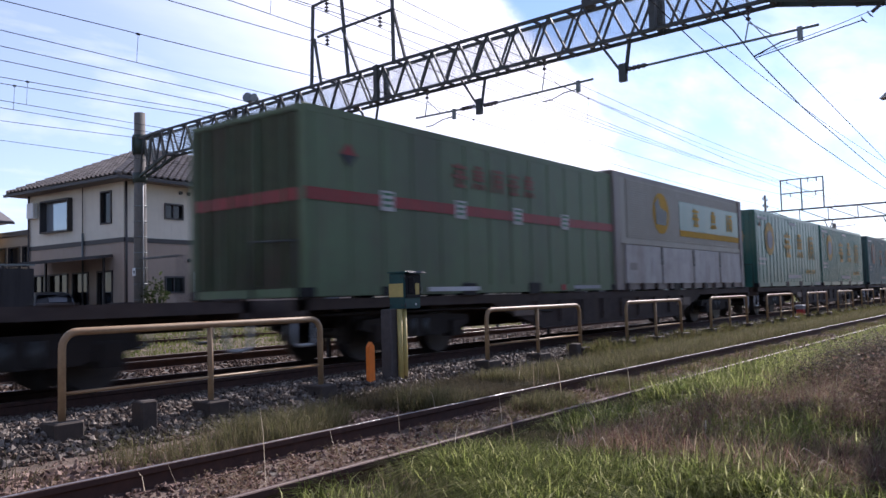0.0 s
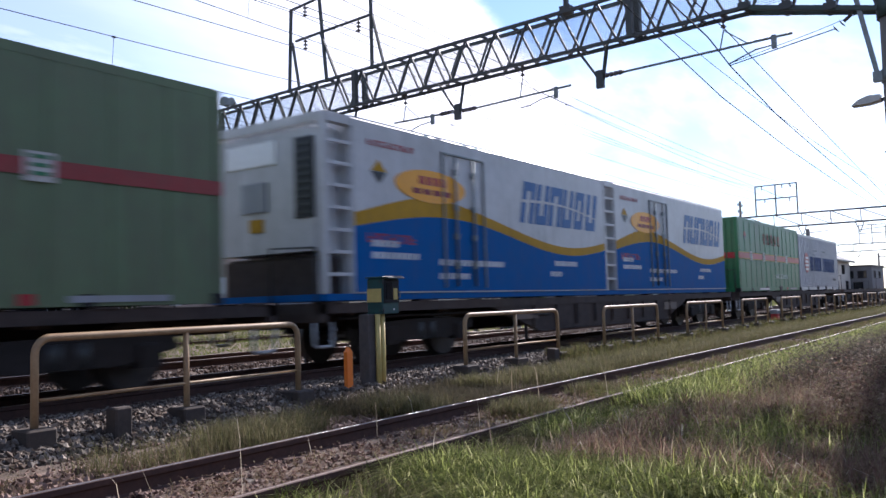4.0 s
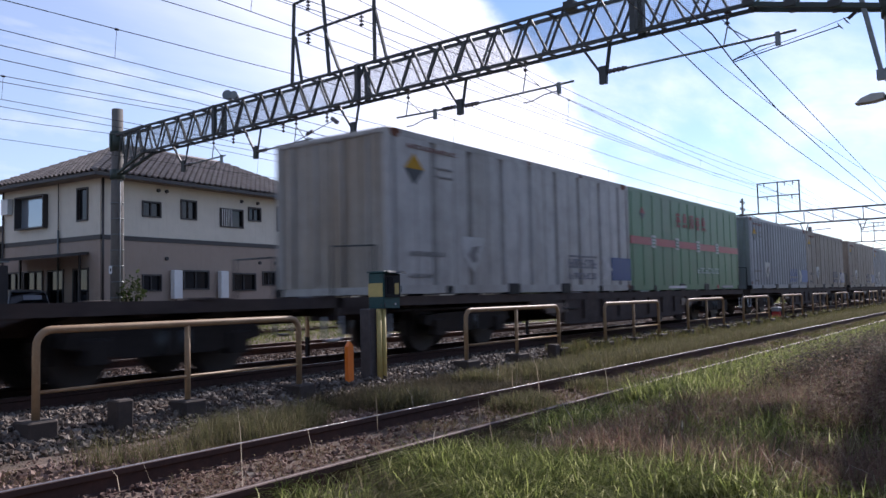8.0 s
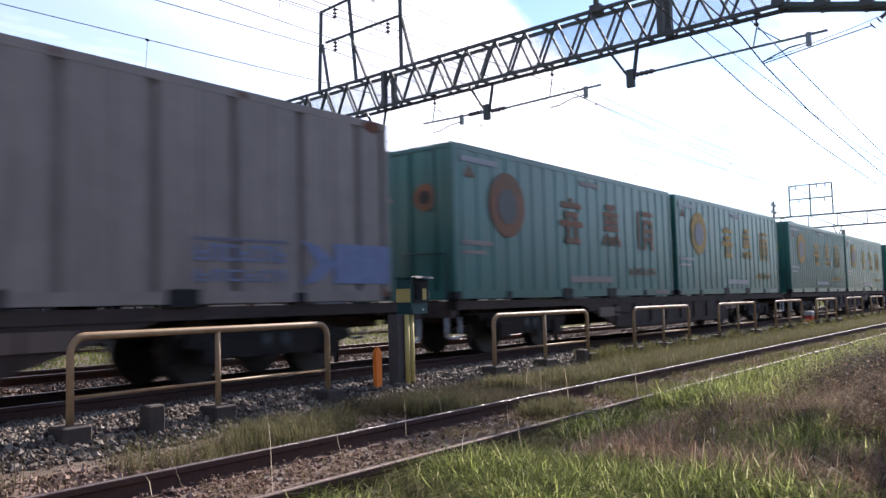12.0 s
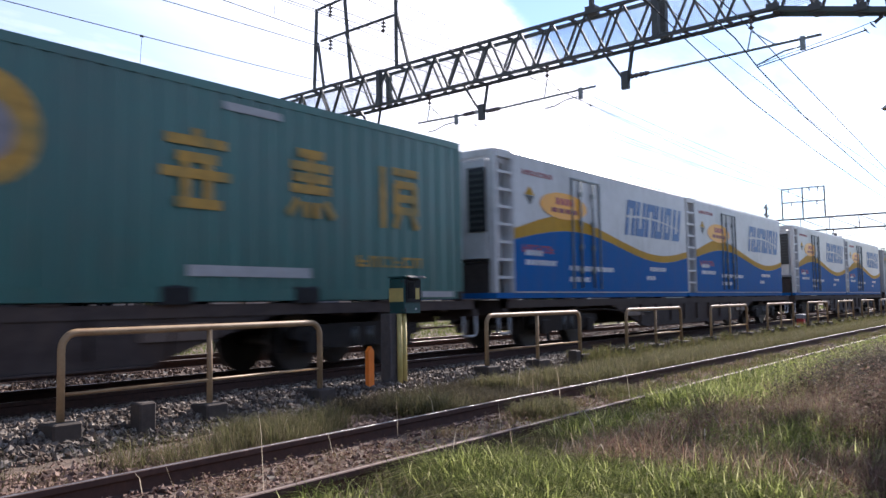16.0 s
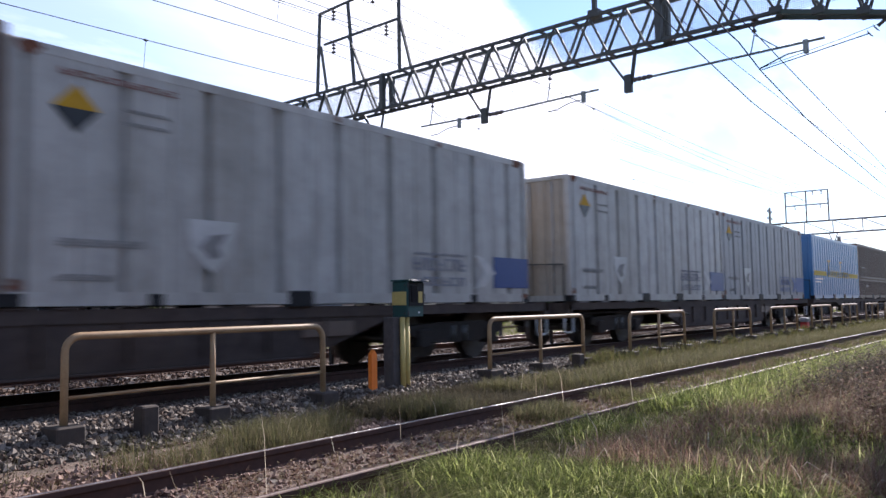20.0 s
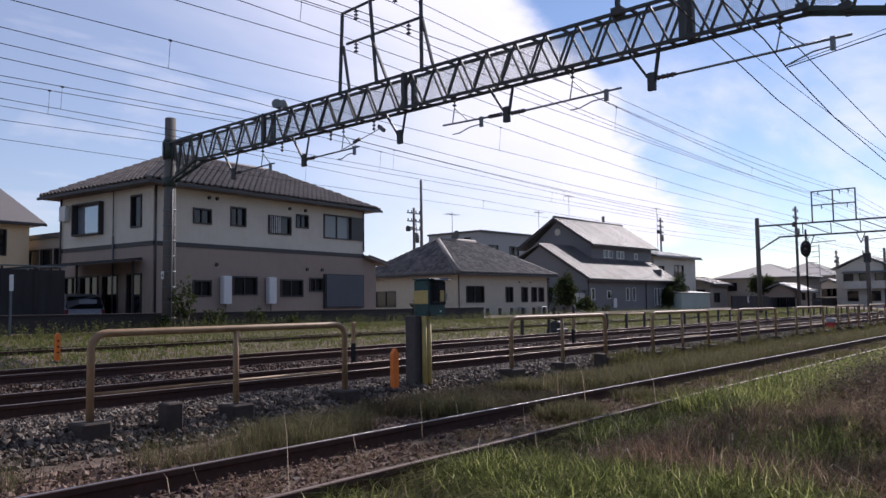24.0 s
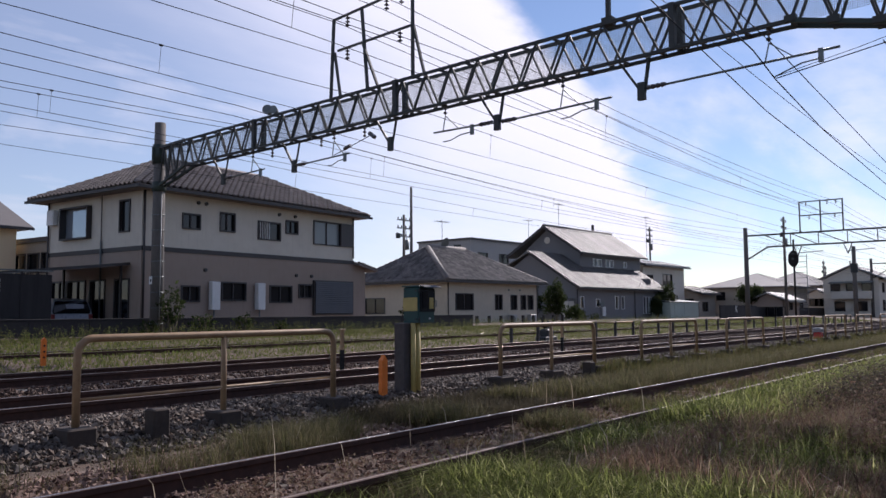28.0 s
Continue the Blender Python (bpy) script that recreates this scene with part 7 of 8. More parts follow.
# ---- freight train ----
M["c_rusty"] = mat("rust_streaked_end_paint", (0.33, 0.295, 0.25), 0.6, 0, 0.12, 4, c2=(0.25, 0.18, 0.11), big=1.1, amount=0.7, stretch=(1, 1, 0.2), bump=0.08, grime=0.35)
M["g_paleblue"] = mat("pale_blue_graphic", (0.17, 0.2, 0.31), 0.6, 0, 0.15, 5, c2=(0.17, 0.17, 0.2), amount=0.6, spec=0.05)
M["g_fadednavy"] = mat("faded_navy_graphic", (0.05, 0.085, 0.19), 0.6, 0, 0.2, 6, c2=(0.14, 0.17, 0.24), amount=0.7, spec=0.05)
M["g_brightyellow"] = mat("bright_yellow_graphic", (0.4, 0.3, 0.055), 0.5, 0, 0.12, 5, c2=(0.4, 0.3, 0.06), spec=0.05)
# end doors: darker, browner green than the sides, with grime blotches
M["c_dullgreen_end"] = mat("dark_grimy_end_paint", (0.062, 0.074, 0.044), 0.65, 0, 0.2, 5, c2=(0.06, 0.045, 0.032), big=0.9, amount=0.9, bump=0.06, grime=0.4, spec=0.1)
M["c_midgreen"] = mat("worn_green_container_paint", (0.08, 0.185, 0.085), 0.45, 0, 0.15, 5, c2=(0.09, 0.12, 0.07), amount=0.5, stretch=STREAK, bump=0.05, grime=0.3, spec=0.3)
M["c_lightgrey"] = mat("light_grey_container_paint", (0.26, 0.258, 0.262), 0.5, 0, 0.13, 5, c2=(0.19, 0.18, 0.175), amount=0.6, stretch=STREAK, bump=0.05, grime=0.3, spec=0.35)
M["c_dustyteal"] = mat("dusty_teal_container_paint", (0.05, 0.098, 0.095), 0.5, 0, 0.15, 5, c2=(0.075, 0.085, 0.08), amount=0.6, stretch=STREAK, bump=0.05, grime=0.3, spec=0.3)
M["g_dullorange"] = mat("dull_red_orange_graphic", (0.19, 0.088, 0.05), 0.55, 0, 0.2, 6, c2=(0.1, 0.09, 0.06), big=1.2, amount=0.7, spec=0.2)
M["g_chevron"] = mat("worn_pale_graphic", (0.45, 0.44, 0.42), 0.5, 0, 0.15, 6, c2=(0.32, 0.3, 0.27), amount=0.7, spec=0.2)
M["g_greyblue"] = mat("weathered_grey_blue_graphic", (0.19, 0.19, 0.225), 0.6, 0, 0.2, 6, c2=(0.28, 0.26, 0.235), big=1.5, amount=0.8, spec=0.15)
M["c_dirtywhite"] = mat("soiled_white_panel", (0.4, 0.375, 0.355), 0.55, 0, 0.12, 5, c2=(0.26, 0.21, 0.17), big=1.2, amount=0.7, stretch=STREAK, bump=0.04, grime=0.45, spec=0.3)
M["g_darkfigure"] = mat("dark_worn_graphic", (0.06, 0.055, 0.05), 0.55, 0, 0.25, 5, c2=(0.05, 0.08, 0.075), amount=0.6)
M["g_royal"] = mat("royal_blue_graphic", (0.022, 0.105, 0.28), 0.4, 0, 0.08, 5, spec=0.15)
M["stirrup"] = mat("chipped_pale_paint", (0.38, 0.38, 0.37), 0.6, 0, 0.2, 12, c2=(0.14, 0.11, 0.09), big=3)
M["g_fadedorange"] = mat("faded_orange_graphic", (0.4, 0.23, 0.045), 0.55, 0, 0.3, 6, c2=(0.06, 0.12, 0.075), big=1.6, amount=0.85, spec=0.25)
M["g_fadedpale"] = mat("faded_pale_strip", (0.34, 0.34, 0.34), 0.6, 0, 0.15, 6, c2=(0.17, 0.2, 0.2), spec=0.25)
M["g_fadedred"] = mat("worn_red_lettering", (0.2, 0.075, 0.055), 0.6, 0, 0.2, 8, c2=(0.09, 0.1, 0.06), big=1.5, amount=0.7, spec=0.25)
M["g_fadedblack"] = mat("faded_black_lettering", (0.22, 0.21, 0.2), 0.6, 0, 0.2, 8, spec=0.05)
M["rust"] = mat("rust_patch", (0.13, 0.055, 0.035), 0.85, 0, 0.35, 14, c2=(0.2, 0.13, 0.1), big=4, amount=0.7, spec=0.1, bump=0.2)
M["g_figure"] = mat("pale_faded_graphic", (0.2, 0.18, 0.19), 0.55, 0, 0.25, 5, c2=(0.1, 0.12, 0.12), amount=0.6)
CL, CW, CH = 9.36, 2.49, 2.6
DECK = 1.0


def corrugated(u0, u1, z0, z1, pitch, depth, duty, outward=-1, alt=False):
    """A pressed sheet along u, ribs standing outwards along v."""
    n = max(1, int(round((u1 - u0) / pitch)))
    p = (u1 - u0) / n
    line = []
    for k in range(n):
        a = u0 + k * p
        e = p * (1 - duty) / 2
        s = min(depth, e * 0.8)
        if alt and k % 2:
            # a shallow crease between the deep grooves
            line += [(a, outward * depth), (a + 0.02, outward * (depth - 0.012)), (a + 0.05, outward * (depth - 0.012)), (a + 0.07, outward * depth), (a + p - e - s / 2, outward * depth), (a + p - e + s / 2, 0)]
            continue
        if alt and k < n - 1:
            line += [(a, 0), (a + e - s / 2, 0), (a + e + s / 2, outward * depth), (a + p - 0.001, outward * depth)]
            continue
        line += [(a, 0), (a + e - s / 2, 0), (a + e + s / 2, outward * depth), (a + p - e - s / 2, outward * depth), (a + p - e + s / 2, 0)]
    line.append((u1, 0))
    v = [(x, y, z) for z in (z0, z1) for x, y in line]
    m = len(line)
    g = Geo().add(v, [(i, i + 1, m + i + 1, m + i) for i in range(m - 1)])
    g.box(u0, u1, 0.004, 0.03, z0, z1)
    return g


def container(kind, label, body, ribs, H=CH, L=CL, post=None, end=None):
    """The shell of a container: origin at its lower near corner on the camera side; x along the train."""
    t = thing("freight_container", label, "freight container", group="containers on the train")
    post = post or body
    pitch, depth, duty, alt = (*ribs, False)[:4]
    for y, o in ((0.03, -1), (CW - 0.06, 1)):
        s = part("side_panel", corrugated(0.12, L - 0.12, 0.14, H - 0.1, pitch, depth, duty, -1, alt), body, t)
        s.matrix_basis = pose(0, depth + 0.003, 0) if o < 0 else pose(L, CW - depth - 0.003, 0, rz=180)
    part("roof", Geo().bevelbox(0.05, L - 0.05, 0.03, CW - 0.03, H - 0.04, H + 0.012, 0.012), body, t)
    for y in (0.0, CW - 0.1):
        part("top_rail", Geo().box(0.1, L - 0.1, y, y + 0.1, H - 0.105, H - 0.002), post, t)
        part("base_rail", Geo().box(0.1, L - 0.1, y + 0.005, y + 0.095, 0.0, 0.142), post, t)
    for x in (0.0, L - 0.12):
        for y in (0.0, CW - 0.12):
            part("corner_post", Geo().bevelbox(x, x + 0.12, y, y + 0.12, 0.0, H, 0.015), post, t)
    # solid black blocks: the shade inside the lift pockets is their colour
    lp = Geo().bevelbox(-0.23, 0.23, -0.085, 0.085, -0.03, 0.19, 0.03).mesh("lift_pocket", M["black"])
    cf = Geo().bevelbox(-0.09, 0.09, -0.08, 0.08, 0.0, 0.13, 0.01).mesh("corner_fitting", M["black"])
    for x in (0.085, 1.6, 3.72, L - 3.5, L - 1.75, L - 0.085):
        for y in (0.074, CW - 0.074):
            o = part("lift_pocket" if 2 < x < L - 2 else "corner_fitting", lp if 2 < x < L - 2 else cf, None, t)
            o.location = (x, y, -0.004)
    # end facing -x: doors with lock rods; far end plain
    if kind != "reefer":
        for a, b in ((0.13, CW / 2 - 0.01), (CW / 2 + 0.01, CW - 0.13)):
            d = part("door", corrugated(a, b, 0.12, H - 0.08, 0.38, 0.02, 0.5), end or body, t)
            d.matrix_basis = Matrix.Translation((0.045, CW, 0)) @ pose(0, 0, 0, rz=-90)
            for u in (a + 0.28, b - 0.28):
                r = part("lock_rod", Geo().tube((0.005, CW - u, 0.15), (0.005, CW - u, H - 0.12), 0.018, 6), post, d)
                r.matrix_basis = d.matrix_basis.inverted()
        part("door_sill", Geo().box(0.0, 0.1, 0.12, CW - 0.12, 0.0, 0.118), post, t)
        part("door_header", Geo().box(0.0, 0.1, 0.12, CW - 0.12, H - 0.078, H - 0.003), post, t)
    e = part("end_panel", corrugated(0.13, CW - 0.13, 0.0, H - 0.005, 0.3, 0.03, 0.5), body, t)
    e.matrix_basis = Matrix.Translation((L - 0.045, 0, 0)) @ pose(0, 0, 0, rz=90)
    return t


FACE = -0.004


def plate(t, name, x0, x1, z0, z1, material, label="", proud=0.0):
    """A painted or stuck-on marking on the camera side."""
    return part(name, Geo().box(x0, x1, FACE - proud - 0.006, FACE - proud, z0, z1), material, t, label)


def bars(t, x0, x1, z0, z1, n, material, name="lettering_bar", slant=0.0, proud=0.0):
    """A line of lettering as short plain bars."""
    w = (x1 - x0) / n
    g = Geo()
    h, y = z1 - z0, FACE - proud
    for k in range(n):
        a, b = x0 + k * w, x0 + k * w + w * 0.74
        strokes = [(a, a + w * 0.2, 0.0, 1.0), (a + w * 0.22, b, 0.8 if k % 3 else 0.4, 1.0 if k % 3 else 0.6)]
        strokes.append((b - w * 0.2, b, 0.0, 0.78) if k % 2 and k % 3 else (a + w * 0.22, b, 0.0, 0.2))
        for p, q, lo, hi in strokes:
            g.slab([(p + slant * lo, y, z0 + h * lo), (q + slant * lo, y, z0 + h * lo), (q + slant * hi, y, z0 + h * hi), (p + slant * hi, y, z0 + h * hi)], (0, -0.006, 0))
    tagged(part(name, g, material, t), kind="stuff")


def glyph(t, x, z, s, strokes, material, proud=0.0, name="painted_mark"):
    """A painted sign made of plain strokes: (x0, z0, x1, z1) in units of its size."""
    mark = None
    for i, (a, b, c, d) in enumerate(strokes):
        y = FACE - proud - 0.003 - 0.0006 * i
        p, q = Vector((x + a * s, y, z + b * s)), Vector((x + c * s, y, z + d * s))
        w = (q - p).normalized()
        n = Vector((-w.z, 0, w.x)) * s * 0.062
        g = Geo().slab([p - n, q - n, q + n, p + n], (0, -0.006, 0))
        o = part("stroke" if mark else name, g, material, mark or t)
        mark = mark or o


# plain block marks standing for lettering
BLOCKS = [
    [(0.5, 1.0, 0.5, 0.88), (0.06, 0.84, 0.94, 0.84), (0.22, 0.64, 0.8, 0.64), (0.0, 0.44, 1.0, 0.44), (0.34, 0.64, 0.34, 0.08), (0.66, 0.64, 0.66, 0.08), (0.2, 0.08, 0.86, 0.08)],
    [(0.26, 0.94, 0.74, 0.94), (0.12, 0.76, 0.88, 0.76), (0.16, 0.6, 0.84, 0.6), (0.12, 0.44, 0.88, 0.44), (0.5, 0.94, 0.5, 0.44), (0.06, 0.06, 0.26, 0.28), (0.4, 0.26, 0.4, 0.04), (0.6, 0.26, 0.6, 0.04), (0.94, 0.06, 0.76, 0.28)],
    [(0.12, 0.96, 0.12, 0.0), (0.36, 0.92, 0.98, 0.92), (0.42, 0.72, 0.92, 0.72), (0.42, 0.5, 0.92, 0.5), (0.44, 0.72, 0.44, 0.3), (0.9, 0.72, 0.9, 0.3), (0.36, 0.3, 0.98, 0.3), (0.5, 0.26, 0.4, 0.02), (0.82, 0.26, 0.94, 0.02)],
]


def blocklet(t, x, z, w, h, form, material, slant=0.0, bar=0.3, y=None):
    """A heavy plain block with a slot from below (n), from above (u), in the middle (o), or none (i)."""
    y = FACE if y is None else y
    b, c = w * bar, h * 0.22
    runs = {"n": [(0, b, 0, h), (w - b, w, 0, h), (b, w - b, h - c, h)], "u": [(0, b, 0, h), (w - b, w, 0, h), (b, w - b, 0, c)],
            "o": [(0, b, 0, h), (w - b, w, 0, h), (b, w - b, 0, c), (b, w - b, h - c, h)], "i": [(0, w, 0, h)]}[form]
    g = Geo()
    for x0, x1, z0, z1 in runs:
        g.slab([(x + x0 + slant * z0, y, z + z0), (x + x1 + slant * z0, y, z + z0), (x + x1 + slant * z1, y, z + z1), (x + x0 + slant * z1, y, z + z1)], (0, -0.006, 0))
    part("lettering_block", g, material, t)


def ring(t, x, z, r, material, label, fill=None):
    n = 24
    part("emblem", Geo().disc((x, FACE, z), r, -0.006, n), material, t, label)
    if fill:
        part("emblem_figure", Geo().disc((x, FACE - 0.008, z - 0.05 * r), 0.55 * r, -0.006, n), fill, t, "pale plain disc")


def hazard(t, x, z, s, top="g_yellow", low="g_black"):
    part("diamond_mark", Geo().slab([(x - s, FACE, z), (x, FACE, z + s), (x + s, FACE, z)], (0, -0.006, 0)), top, t, "upper half of a diamond mark")
    part("diamond_mark", Geo().slab([(x - s, FACE - 0.001, z), (x, FACE - 0.001, z - s), (x + s, FACE - 0.001, z)], (0, -0.006, 0)), low, t, "lower half of a diamond mark")


def end_plate(t, name, y0, y1, z0, z1, material, label=""):
    """A marking on the end that faces -x."""
    return part(name, Geo().box(-0.004 - 0.006, -0.004, y0, y1, z0, z1), material, t, label)


def make_teal(label, ribs=(0.45, 0.014, 0.5), body="c_teal", ink="g_fadedorange"):
    t = container("teal", label, body, ribs, 2.6, 9.2)
    ring(t, 1.6, 1.66, 0.58, ink, "orange-yellow round emblem", "g_figure" if ink == "g_fadedorange" else "g_darkfigure")
    strip = "g_fadedpale" if ink == "g_fadedorange" else "c_mauve"
    for k, s in enumerate(BLOCKS):
        glyph(t, 3.49 + k * 1.8, 1.05, 0.95, s, ink)
    bars(t, 6.65, 8.15, 0.47, 0.63, 6, ink)
    plate(t, "label_strip", 0.2, 1.1, 0.9, 0.98, strip, "white lettering strip")
    plate(t, "label_strip", 0.2, 0.9, 0.75, 0.81, strip)
    plate(t, "label_strip", 0.2, 1.3, 2.3, 2.4, "c_bluegrey")
    plate(t, "label_strip", 3.85, 5.75, 0.29, 0.42, strip, "pale number strip")
    plate(t, "label_strip", 8.05, 8.9, 0.03, 0.12, strip, "", 0.002)
    plate(t, "label_strip", 4.35, 5.25, 2.3, 2.4, strip)
    part("warning_mark", Geo().slab([(0.3, FACE, 2.05), (0.62, FACE, 2.05), (0.46, FACE, 2.28)], (0, -0.006, 0)), "g_dullorange", t, "dull orange triangle mark")
    for y, r, m, d in ((0.62, 0.24, ink, 0.0), (0.62, 0.12, "g_black", 0.004)):
        o = part("end_emblem", Geo().disc((0, 0, 0), r, -0.006, 18), m, t)
        o.matrix_basis = Matrix.Translation((0.02 - d, y, 1.72)) @ pose(0, 0, 0, rz=-90)
    o = part("end_strip", Geo().box(0.006, 0.012, 1.35, 2.1, 1.7, 1.78), strip, t)
    o.location.x = 0.004
    return t


def make_striped(label, body, dull, ink="g_fadedred", edged=True):
    t = container("striped", label, body, (0.72, 0.012, 0.86), end="c_dullgreen_end" if dull else None)
    lo, hi = (1.3, 1.47) if dull else (1.17, 1.37)
    plate(t, "stripe", 0.01, CL - 0.01, lo, hi, "g_darkred" if dull else "g_red", "dark red stripe", 0.002)
    if edged and not dull:
        plate(t, "stripe_edge", 0.01, CL - 0.01, lo - 0.022, lo - 0.004, "g_yellow", "thin yellow line", 0.002)
        plate(t, "stripe_edge", 0.01, CL - 0.01, hi + 0.004, hi + 0.022, "g_yellow", "thin yellow line", 0.002)
    hazard(t, 0.85, 1.98, 0.17, "g_darkred", "g_black")
    for x in ((1.5, 3.35, 5.15, 6.95) if dull else (1.4, 3.2, 5.0, 6.85)):
        m = plate(t, "white_sign", x, x + 0.3, lo - 0.06, hi + 0.07, "g_chevron", "white lettered sign panel", 0.01)
        for k in range(3):
            part("sign_bar", Geo().box(x + 0.05, x + 0.25, FACE - 0.024, FACE - 0.0165, lo + k * 0.085, lo + 0.04 + k * 0.085), "c_green", m)
    for k in range(5):
        glyph(t, 3.3 + k * 0.56, 1.76, 0.42, BLOCKS[k % 3], ink)
    if not dull:
        bars(t, 5.05, 7.2, 0.48, 0.65, 9, "g_paleletter")
    plate(t, "number_strip", 2.6, 4.0, 0.04, 0.11, "g_white", "", 0.002)
    plate(t, "number_strip", 7.4, 8.6, 0.04, 0.11, "c_bluegrey", "", 0.002)
    plate(t, "red_tab", 6.9, 7.05, 0.02, 0.13, "g_red", "", 0.003)
    for y0, y1 in ((0.13, CW / 2 - 0.02), (CW / 2 + 0.02, CW - 0.13)):
        o = end_plate(t, "end_stripe", y0, y1, lo, hi, "g_darkred" if dull else "g_red", "dark red stripe")
        o.location.x = 0.022
    return t


def make_logo_box(label, body, ribs, arrow="g_navy", shield=True, haz=True, H=2.6, ink="g_fadedblue"):
    t = container("plain", label, body, ribs, H, end="c_rusty" if body in ("c_white", "c_beige") else None)
    if haz:
        hazard(t, 0.66, 2.0, 0.25)
    bars(t, 0.5, 1.45, 0.6, 0.68, 12, "g_fadedblack")
    bars(t, 0.5, 1.1, 0.25, 0.32, 8, "g_fadedblack")
    bars(t, 0.5, 1.85, 2.33, 2.4, 11, "g_fadedred")
    bars(t, 1.2, 1.75, 2.06, 2.1, 7, "g_fadedblack")
    bars(t, 1.2, 1.75, 1.92, 1.96, 7, "g_fadedblack")
    rng = np.random.default_rng(int(H * 100) + len(label))
    for x, z, r in ((0.2, H - 0.06, 0.1), (CL - 0.35, H - 0.07, 0.13), (CL - 0.12, 0.1, 0.08), (0.1, 0.2, 0.09), (4.4, H - 0.05, 0.05), (6.7, H - 0.06, 0.06)):
        spot = [(x + r * rng.uniform(0.5, 1.6) * math.cos(q), FACE, min(H, max(0.0, z + r * rng.uniform(0.4, 1.0) * math.sin(q)))) for q in [i * 0.571 for i in range(11)]]
        part("rust_patch", Geo().slab(spot, (0, -0.004, 0)), "rust", t, "rusty worn corner")
    if shield:
        g = Geo().slab([(1.98, FACE, 0.98), (2.66, FACE, 0.98), (2.62, FACE, 0.62), (2.32, FACE, 0.36), (2.02, FACE, 0.62)], (0, -0.006, 0))
        m = part("shield_mark", g, "g_chevron", t, "pale shield mark")
        part("shield_figure", Geo().slab([(2.14, FACE - 0.008, 0.66), (2.3, FACE - 0.008, 0.52), (2.44, FACE - 0.008, 0.56), (2.4, FACE - 0.008, 0.68), (2.54, FACE - 0.008, 0.84), (2.28, FACE - 0.008, 0.8)], (0, -0.005, 0)), "g_fadedblack", m)
    bars(t, 6.0, 7.4, 0.5, 0.7, 7, ink)
    bars(t, 6.0, 7.4, 0.26, 0.4, 6, ink)
    bars(t, 6.0, 7.4, 0.74, 0.78, 14, ink)
    plate(t, "blue_band", 8.2, CL - 0.02, 0.24, 0.78, arrow, "dark blue painted band")
    x = 7.62
    part("chevron", Geo().slab([(x, FACE - 0.007, 0.8), (x + 0.3, FACE - 0.007, 0.74), (x + 0.62, FACE - 0.007, 0.5), (x + 0.3, FACE - 0.007, 0.27), (x, FACE - 0.007, 0.22), (x + 0.28, FACE - 0.007, 0.5)], (0, -0.004, 0)), "g_paleblue" if arrow == "g_paleblue" else "g_chevron", t, "pale curved chevron")
    return t


def make_express(label):
    t = container("plain", label, "c_nx", (0.3, 0.03, 0.5), 2.5, 9.15)
    ring(t, 1.43, 1.24, 0.46, "g_red", "red round emblem")
    for k in range(4):
        part("emblem_bar", Geo().box(1.07 + 0.06 * abs(k - 1.5), 1.79 - 0.06 * abs(k - 1.5), FACE - 0.012, FACE - 0.0065, 0.9 + k * 0.17, 1.0 + k * 0.17), "g_white", t)
    for k, form in enumerate("ninnon"):
        blocklet(t, 2.26 + k * 0.42, 0.88, 0.2 if form == "i" else 0.33, 0.66, form, "g_fadednavy", 0.03, 0.36)
    for k, form in enumerate("uonnuoo"):
        blocklet(t, 5.1 + k * 0.445, 0.86, 0.34, 0.68, form, "g_fadednavy", 0.03, 0.36)
    bars(t, 7.6, 8.3, 0.45, 0.57, 6, "g_black")
    plate(t, "slot_strip", 3.0, 3.9, 1.83, 1.87, "g_black", "", 0.002)
    plate(t, "slot_strip", 5.0, 5.8, 1.83, 1.87, "g_black", "", 0.002)
    plate(t, "ledge", 0.13, 9.0, 0.19, 0.215, "c_bluegrey", "", 0.004)
    for a, b in ((2.9, 4.2), (5.0, 6.2)):
        part("roof_hatch", Geo().bevelbox(a, b, 0.1, 0.6, 2.512, 2.56, 0.015), "c_nx", t)
    return t


